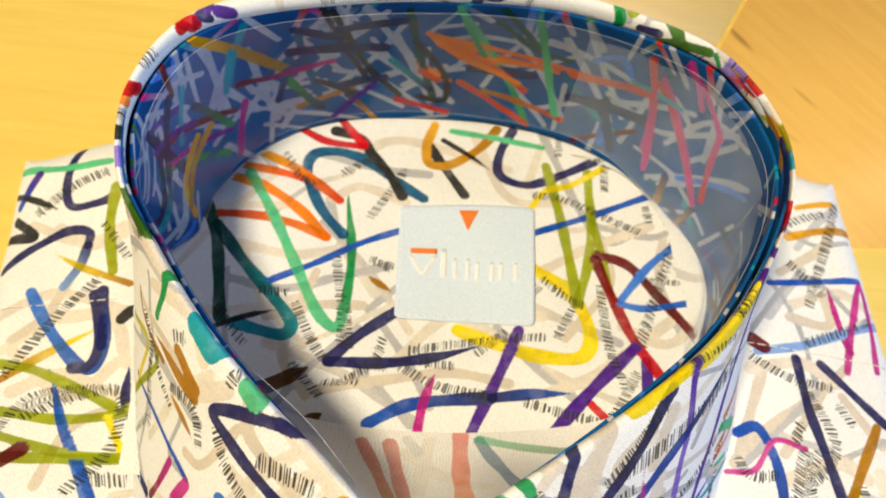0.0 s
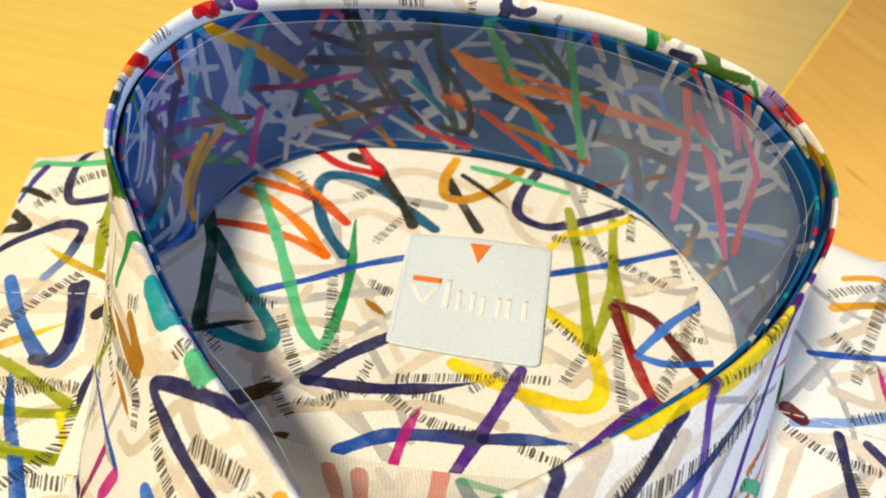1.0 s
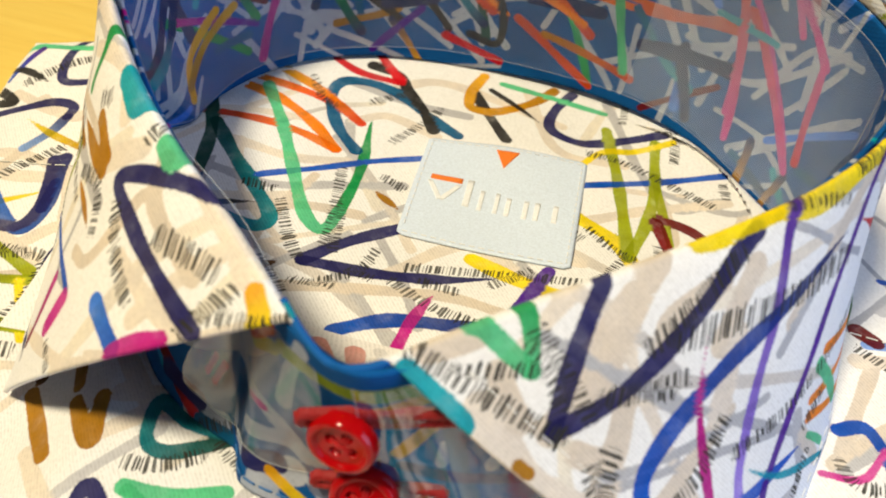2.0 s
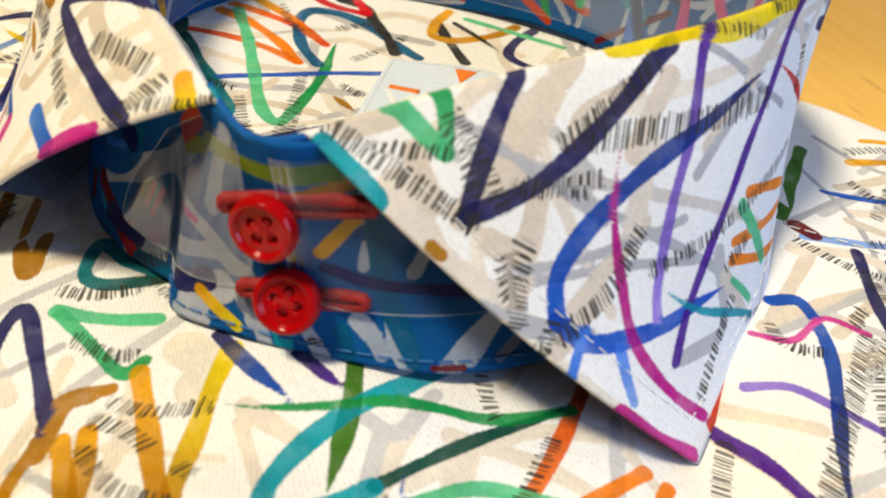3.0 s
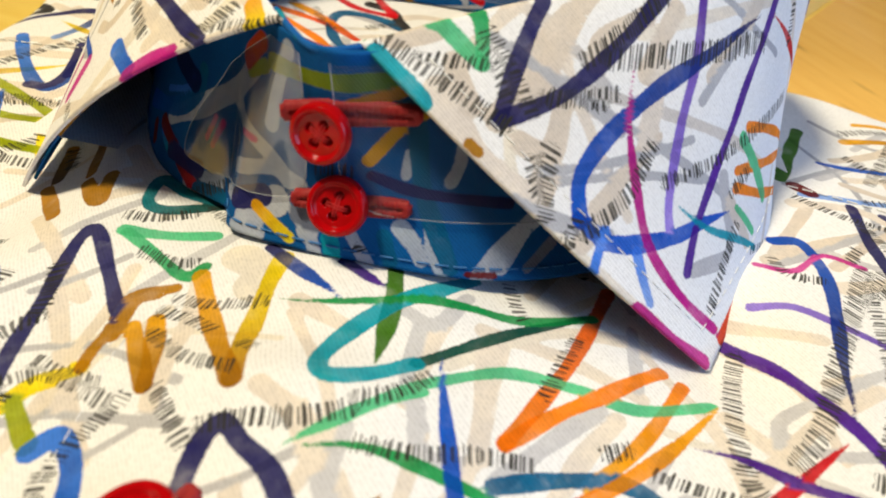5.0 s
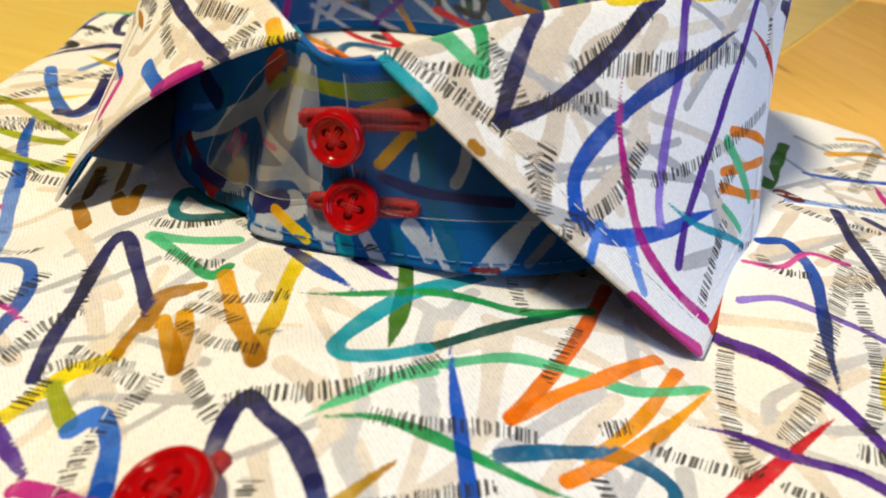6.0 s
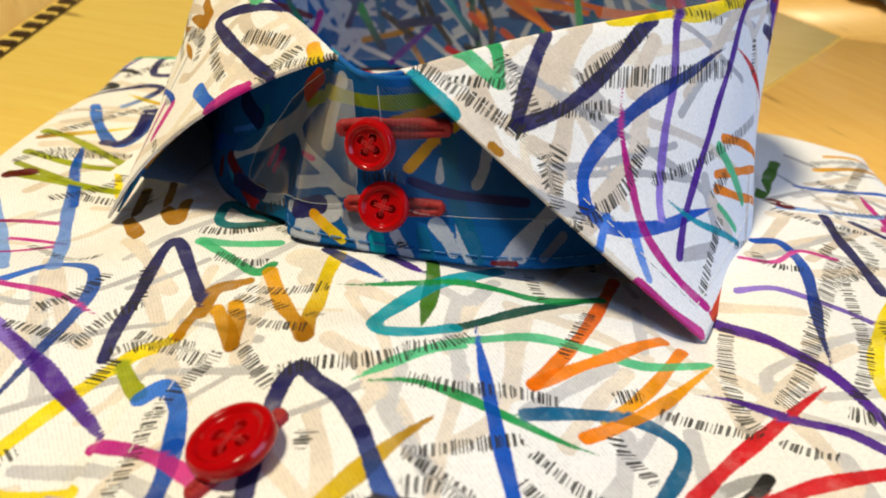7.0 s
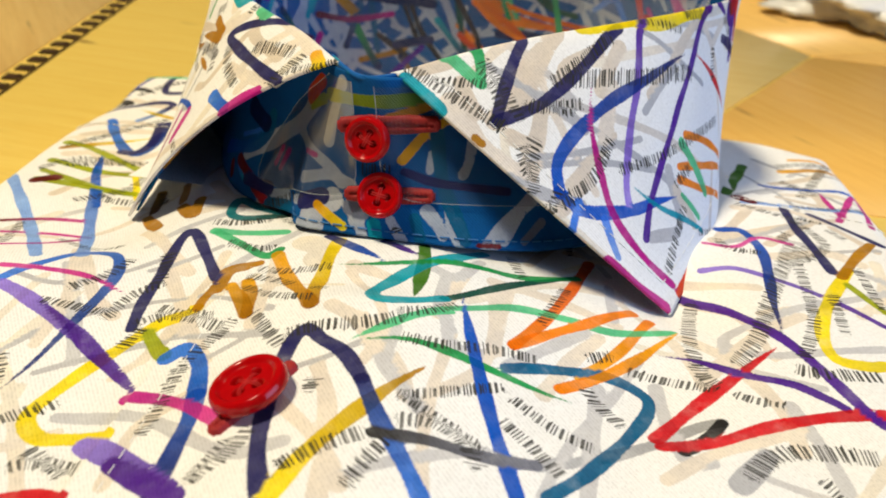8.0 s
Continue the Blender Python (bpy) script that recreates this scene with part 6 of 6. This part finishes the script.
def thread_cross(radius):
    """The thread between the four holes."""
    verts, faces = [], []
    h = radius * 0.25
    for a, b in (((-h, -h), (h, h)), ((-h, h), (h, -h))):
        t = np.linspace(-0.05, 1.05, 9)
        for shift in (-0.14, 0.14):
            line = np.stack([a[0] + (b[0] - a[0]) * t + shift, a[1] + (b[1] - a[1]) * t - shift * np.sign((b[0] - a[0]) * (b[1] - a[1])), 1.74 + 0.12 * np.sin(np.clip(t, 0, 1) * math.pi) - 0.5 * (np.abs(t - 0.5) > 0.5)], 1) / 1000
            v, f = tube(line, 0.00011, 5)
            base = len(verts)
            verts.extend(v)
            faces.extend([tuple(i + base for i in g) for g in f])
    return verts, faces


def sew_button(panel, u, v, du, dv, radius, lift, tip, hole_shift, hole_drop, hole_turn, hole, label):
    p, x, y, n = frame_on(panel, u, v, du, dv)
    if n[2] < 0 and panel == "body" or panel == "band" and n[1] > 0:
        y, n = -y, -n
    b = part("button", button_mesh(radius), RED, shirt, label)
    tilt = Matrix.Rotation(radians(tip[0]), 4, "X") @ Matrix.Rotation(radians(tip[1]), 4, "Y")
    b.matrix_world = matrix_on(p + n * lift, x, y, n) @ tilt @ Matrix.Rotation(radians(tip[2]), 4, "Z")
    t = part("thread", thread_cross(radius), RED_THREAD, b, "red sewing thread")
    t.matrix_parent_inverse = Matrix.Identity(4)
    c, s = math.cos(radians(hole_turn)), math.sin(radians(hole_turn))
    o = part("buttonhole", buttonhole_mesh(*hole), HOLE_THREAD, shirt, "buttonhole worked in red thread")
    q, x, y, n2 = frame_on(panel, u + hole_shift * du, v + hole_drop, du, dv)
    if n2 @ n < 0:
        y, n2 = -y, -n2
    o.matrix_world = matrix_on(q + n2 * 0.4, x * c + y * s, y * c - x * s, n2)


sew_button("band", 0.4795, 0.375, 0.002, 0.01, 4.15, 1.5, (-8, 0, 20), 10.0, -0.085, 2, (18.5, 3.8), "glossy red four-hole collar button")
sew_button("band", 0.489, 0.73, 0.002, 0.01, 4.2, 1.3, (-14, 0, 35), 3.6, 0.0, 3, (17.0, 3.6), "glossy red four-hole collar button")
sew_button("body", -16.4, -117.6, 0.5, 0.5, 5.6, 1.2, (0, -6, 28), 0.0, 0.0, 62, (15.5, 3.4), "larger glossy red four-hole front button")


# ---- woven neck label
def label_at(a, b, lift=0.0):
    """a, b from 0 to 1 over the label, left to right and bottom to top."""
    a, b = np.asarray(a, float), np.asarray(b, float)
    x = (-17.0 + 1.2 * b) * (1 - a) + (15.2 + 2.6 * b) * a
    y = (-14.8 + 30.6 * b) * (1 - a) + (-16.6 + 32.4 * b) * a
    p = yoke_at(x, y)
    p[..., 2] += lift + 0.55 + 0.25 * np.sin(a * 7 + 1) * np.sin(b * 5)
    return p / 1000


def label_patch(outline, lift, n=28):
    """A small woven shape on the label, filled row by row between two edge functions of height."""
    b = np.linspace(outline[0], outline[1], n)
    lo, hi = outline[2](b), outline[3](b)
    k = np.linspace(0, 1, n)
    A = lo[:, None] * (1 - k) + hi[:, None] * k
    B = np.repeat(b[:, None], n, 1)
    top, under = label_at(A, B, lift).reshape(-1, 3), label_at(A, B, lift - 0.3).reshape(-1, 3)
    q = [(i * n + j, i * n + j + 1, (i + 1) * n + j + 1, (i + 1) * n + j) for i in range(n - 1) for j in range(n - 1)]
    rim = [i * n for i in range(n)] + [(n - 1) * n + j for j in range(1, n)] + [i * n + n - 1 for i in range(n - 2, -1, -1)] + list(range(n - 2, 0, -1))
    m = n * n
    side = [(rim[i], rim[(i + 1) % len(rim)], rim[(i + 1) % len(rim)] + m, rim[i] + m) for i in range(len(rim))]
    return np.vstack([top, under]), q + side


def corner(b):
    """How far the rounded corners draw in the sides."""
    d = np.minimum(b, 1 - b)
    return 0.035 * (1 - np.sqrt(np.clip(1 - (1 - np.clip(d / 0.035, 0, 1)) ** 2, 0, 1)))


neck_label = part("neck_label", label_patch((0, 1, lambda b: corner(b), lambda b: 1 - corner(b)), 0.0, 50), LABEL, shirt, "pale blue woven satin label with orange marks")
flat_edge = lambda v: (lambda b: v + 0 * b)
part("orange_triangle", label_patch((0.765, 0.945, lambda b: 0.502 - 0.07 * (b - 0.765) / 0.18, lambda b: 0.502 + 0.075 * (b - 0.765) / 0.18), 0.16, 10), ORANGE_THREAD, neck_label, "orange woven triangle")
part("orange_bar", label_patch((0.555, 0.60, flat_edge(0.092), flat_edge(0.285)), 0.16, 8), ORANGE_THREAD, neck_label, "orange woven bar")
for lean in (-1, 1):
    part("white_bar", label_patch((0.37, 0.535, lambda b, d=lean: 0.183 + d * (0.003 + 0.085 * (b - 0.37) / 0.165) - 0.017, lambda b, d=lean: 0.183 + d * (0.003 + 0.085 * (b - 0.37) / 0.165) + 0.017), 0.14, 8), LABEL_THREAD, neck_label, "white woven bar")
for a0, a1, b0, b1 in ((0.315, 0.355, 0.36, 0.60), (0.405, 0.525, 0.35, 0.525), (0.565, 0.70, 0.345, 0.50), (0.735, 0.875, 0.345, 0.50)):
    mid = (a0 + a1) / 2
    w = (a1 - a0) / 2
    for c0, c1 in ((mid - w, mid - w * 0.55), (mid + w * 0.55, mid + w)) if w > 0.03 else ((a0, a1),):
        part("white_bar", label_patch((b0, b1, flat_edge(c0), flat_edge(c1)), 0.14, 6), LABEL_THREAD, neck_label, "white woven bar")
ring = np.vstack([label_at(np.linspace(0.03, 0.97, 60), np.full(60, 0.03), 0.1), label_at(np.full(60, 0.97), np.linspace(0.04, 0.97, 60), 0.1),
                  label_at(np.linspace(0.96, 0.03, 60), np.full(60, 0.97), 0.1), label_at(np.full(60, 0.03), np.linspace(0.96, 0.04, 60), 0.1)])
part("stitching", stitches(ring, 0.0011, 0.0007, 0.00014), LABEL_THREAD, neck_label, "white edge stitching")


# ---- seams and edge stitching
def run_on(panel, u, v, lift, flip=1):
    at = PANELS[panel][0]
    p = at(u, v)
    e = 1e-3 if panel in ("leaf", "band", "lining") else 0.1
    n = np.cross(at(u + e, v) - p, at(u, v + e) - p)
    n /= np.linalg.norm(n, axis=1, keepdims=True)
    return (p + n * lift * flip) / 1000


k = np.linspace(0, 1, 400)
part("stitching", stitches(run_on("band", 0.36 + 0.35 * k, 0.95 + 0 * k, 0.55, -1), 0.0019, 0.0007, 0.00016), STITCH, shirt, "blue edge stitching along the band")
part("stitching", stitches(run_on("leaf", 0.0155 + 0.0 * k, 0.14 + 0.80 * k, 0.34, -1), 0.0016, 0.0011, 0.0001), CREAM_STITCH, shirt, "cream edge stitching on the collar")
part("stitching", stitches(run_on("leaf", 0.015 + 0.97 * k, 0.93 + 0 * k, 0.34, -1), 0.0016, 0.0011, 0.0001), CREAM_STITCH, shirt, "cream edge stitching on the collar")
part("stitching", stitches(run_on("body", -108 + 30 * k, -13 + 3 * k, 0.25), 0.0019, 0.0008, 0.00014), CREAM_STITCH, shirt, "cream shoulder seam stitching")
part("stitching", stitches(run_on("body", 64 + 34 * k, -20 - 6 * k, 0.25), 0.0019, 0.0008, 0.00014), CREAM_STITCH, shirt, "cream shoulder seam stitching")
part("stitching", stitches(run_on("body", -31 + 0 * k, -150 + 60 * k, 0.02), 0.0016, 0.0011, 0.0001), CREAM_STITCH, shirt, "cream placket stitching")
# piping along the fold of the band and on along the rim of the leaf
fold = spline([(-21.5, -59.5, 54.5), (-18, -63.2, 53.9), (-14.5, -65.6, 53.5), (-10.5, -65.2, 53.9), (-5, -62.0, 54.8), (1.6, -57.9, 55.7)], 60)
rim_u = np.linspace(0.045, 0.075, 60)
rim = along(RIM, rim_u) + np.array((-0.3, 0.5, 0.75))
part("piping", tube(np.vstack([fold, rim[4:]]) / 1000, 0.0005, 8), PIPING, shirt, "printed blue piped edge of the collar band")

# ---------------------------------------------------------------- clear plastic collar supports
def film_sheet(at, us, vs):
    U, V = np.meshgrid(us, vs, indexing="ij")
    P = at(U, V)
    n, m = U.shape
    faces = [(i * m + j, (i + 1) * m + j, (i + 1) * m + j + 1, i * m + j + 1) for i in range(n - 1) for j in range(m - 1)]
    return P.reshape(-1, 3) / 1000, faces


def inner_film(u, v):
    """A strip that springs off the lining a little."""
    low = 0.88 + 0.03 * np.sin(u * 9)
    p = lining_at(u, 0.06 + v * low)
    c = np.array((-6.0, -8.0, 0)) - p * (1, 1, 0)
    c /= np.linalg.norm(c, axis=-1, keepdims=True)
    spring = 1.6 * np.sin(math.pi * np.clip((u - 0.90) / 0.10, 0, 1)) * (1 - 0.5 * v)
    return p + c * (1.3 + 1.0 * np.sin(u * 23) ** 2 * v + spring)[..., None]


support = thing("collar_support", "clear plastic collar support strip inside the shirt collar", "collar support")
part("strip", film_sheet(inner_film, np.linspace(0.17, 0.985, 170), np.linspace(0, 1, 14)), STRIP_FILM, support).visible_shadow = False
for v in (0.0, 1.0):
    u = np.linspace(0.17, 0.985, 240)
    part("cut_edge", tube(inner_film(u, np.full(240, v)) / 1000, 0.00006, 5), FILM_EDGE, support)


# the strip's end laps over itself on the wearer's left
def lapped_end(u, v):
    p = inner_film(u, 0.02 + 0.95 * v)
    c = np.array((-6.0, -8.0, 0)) - p * (1, 1, 0)
    c /= np.linalg.norm(c, axis=-1, keepdims=True)
    return p + c * (0.9 + 0.6 * np.sin(u * 70 + 2 * v) ** 2)[..., None]


# lapped film, its paler colour standing in for glare
part("lapped_end", film_sheet(lapped_end, np.linspace(0.19, 0.43, 90), np.linspace(0, 1, 14)), LAPPED_FILM, support, "crinkled lapped end, paled for glare").visible_shadow = False
for u0 in (0.27,):
    part("cut_edge", tube(lapped_end(np.full(60, u0), np.linspace(0, 1, 60)) / 1000, 0.00009, 5), FILM_EDGE, support)


def front_film(u0, u1, deep):
    def at(u, v):
        k = np.clip((u - u0) / (u1 - u0), 0, 1)
        near = np.minimum(k, 1 - k) * (u1 - u0) * 150
        reach = deep * (0.72 + 0.28 * np.sqrt(np.clip(1 - (1 - np.clip(near / 6, 0, 1)) ** 2, 0, 1)))
        p = band_at(u, 0.04 + v * reach)
        out = p * (1, 1, 0) - np.array((-6.0, -10.0, 0))
        out /= np.linalg.norm(out, axis=-1, keepdims=True)
        return p + out * (1.25 + 0.5 * np.sin(u * 40) ** 2 * (1 - v))[..., None]
    return at


def slanted_film(u, v):
    """The other lobe: it narrows upward, with rounded lower corners, and stands a little off the band."""
    low = np.interp(u, [0, 0.03, 0.08, 0.3, 0.6, 0.85, 0.94, 0.98, 1], [0.70, 0.79, 0.84, 0.87, 0.79, 0.765, 0.74, 0.70, 0.62])
    down = 0.04 + v * (low - 0.04)
    left = np.interp(down, [0.04, 0.145, 0.33, 0.60, 0.84, 0.9], [0.42, 0.391, 0.341, 0.301, 0.278, 0.276])
    round_neck = left + u * (0.459 - left)
    p = band_at(round_neck, down)
    out = p * (1, 1, 0) - np.array((-6.0, -10.0, 0))
    out /= np.linalg.norm(out, axis=-1, keepdims=True)
    return p + out * (0.9 + 0.5 * u * (1 - v) + 0.4 * np.sin(round_neck * 55 + v) ** 2)[..., None]


for u0, u1, lobe in ((0.0, 1.0, slanted_film), (0.489, 0.80, front_film(0.489, 0.80, 0.70))):
    butterfly = thing("collar_butterfly", "clear plastic butterfly tucked under the collar leaf", "collar support", group="plastic collar butterflies")
    part("sheet", film_sheet(lobe, np.linspace(u0, u1, 70), np.linspace(0, 1, 14)), LOBE_FILM if lobe is slanted_film else FILM, butterfly)
    edge_u = np.r_[np.full(20, u0), np.linspace(u0, u1, 90), np.full(20, u1)]
    edge_v = np.r_[np.linspace(0, 1, 20), np.ones(90), np.linspace(1, 0, 20)]
    part("cut_edge", tube(lobe(edge_u, edge_v) / 1000, 0.00007, 5), FILM_EDGE, butterfly)

# ---------------------------------------------------------------- inlay of the table
def veneer(points, z=0.0006):
    bm = bmesh.new()
    low = [bm.verts.new((x / 1000, y / 1000, 0.0)) for x, y in points]
    top = [bm.verts.new((x / 1000, y / 1000, z)) for x, y in points]
    bm.faces.new(top)
    for i in range(len(points)):
        j = (i + 1) % len(points)
        bm.faces.new((low[i], low[j], top[j], top[i]))
    bmesh.ops.recalc_face_normals(bm, faces=bm.faces[:])
    return bm


part("veneer", veneer([(128, 156), (84, 84), (40, 12), (520, 12), (520, 120)], 0.0005), OAK, table)
part("veneer", veneer([(128.6, 157), (520.5, 121), (520.5, 330)]), PINE, table)
part("veneer", veneer([(128, 158), (520, 331), (300, 600), (-300, 640), (98, 194)], 0.0005), OAK, table)

# extra warmer-toned piece, its left edge hidden behind the collar
part("veneer", veneer([(-5, 15), (39, 13), (83, 85), (127, 157), (97.5, 193.5), (-5, 308)], 0.0005), WARM_MAPLE, table)


def dash_line(x0, y0, x1, y1):
    """A banding of alternate dark and pale blocks."""
    d = np.array((x1 - x0, y1 - y0))
    run = np.linalg.norm(d)
    d = d / run
    n = np.array((-d[1], d[0]))
    for s in np.arange(0, run - 8, 9.0):
        a = np.array((x0, y0)) + d * s
        part("inlay_block", veneer([a + n * 2.6, a - n * 2.6, a - n * 2.6 + d * 4.6, a + n * 2.6 + d * 4.6], 0.0007), WALNUT, table, flat=True)
    a, b = np.array((x0, y0)) - n * 3.4, np.array((x1, y1)) - n * 3.4
    part("inlay_line", veneer([a, a - n * 0.9, b - n * 0.9, b], 0.0005), WALNUT, table, flat=True)


dash_line(-150, -80, -188, 230)
part("veneer", veneer([(-155, -82), (-193, 232), (-600, 232), (-600, -82)], 0.0004), OAK, table)


# ---------------------------------------------------------------- crumpled wrapping
def crumpled(centre, size):
    bm = bmesh.new()
    bmesh.ops.create_icosphere(bm, subdivisions=5, radius=1)
    for v in bm.verts:
        d = v.co.normalized()
        f = 0.72 + 0.30 * noise.noise(d * 2.1) + 0.22 * abs(noise.noise(d * 5.0 + Vector((3, 1, 7)))) + 0.08 * abs(noise.noise(d * 13))
        v.co = Vector((d.x * f * size[0], d.y * f * size[1], max(d.z * f, -0.35) * size[2] + 0.36 * size[2]))
        v.co += Vector(centre)
    return bm


wrap = thing("plastic_bag", "crumpled white plastic bag lying on the table", "bag")
part("film", crumpled((0.187, 0.246, 0.001), (0.075, 0.062, 0.022)), WHITE_FILM, wrap)

# ---------------------------------------------------------------- unseen ceiling lamps of the room
def disc(radius, z0, z1, n=40):
    verts = [(0, 0, z0)] + [(radius * math.cos(a) * f, radius * math.sin(a) * f, z) for f, z in ((0.9, z0), (1, z0 + 0.01), (1, z1)) for a in np.linspace(0, 2 * math.pi, n, endpoint=False)]
    faces = [(0, 1 + (j + 1) % n, 1 + j) for j in range(n)]
    for r in range(2):
        faces += [(1 + r * n + j, 1 + r * n + (j + 1) % n, 1 + (r + 1) * n + (j + 1) % n, 1 + (r + 1) * n + j) for j in range(n)]
    return verts, faces


# the second fitting only goes with the added fill light
for x, y in ((-0.60, -0.21), (0.30, 0.75)):
    lamp = thing("ceiling_lamp", "unseen round white ceiling lamp, lit", "lamp", group="ceiling lamps")
    lamp.location = (x, y, 0)
    part("housing", disc(0.16, 1.66, 1.75), PAINT, lamp)
    part("diffuser", disc(0.14, 1.645, 1.66), GLOW, lamp, "glowing white diffuser")
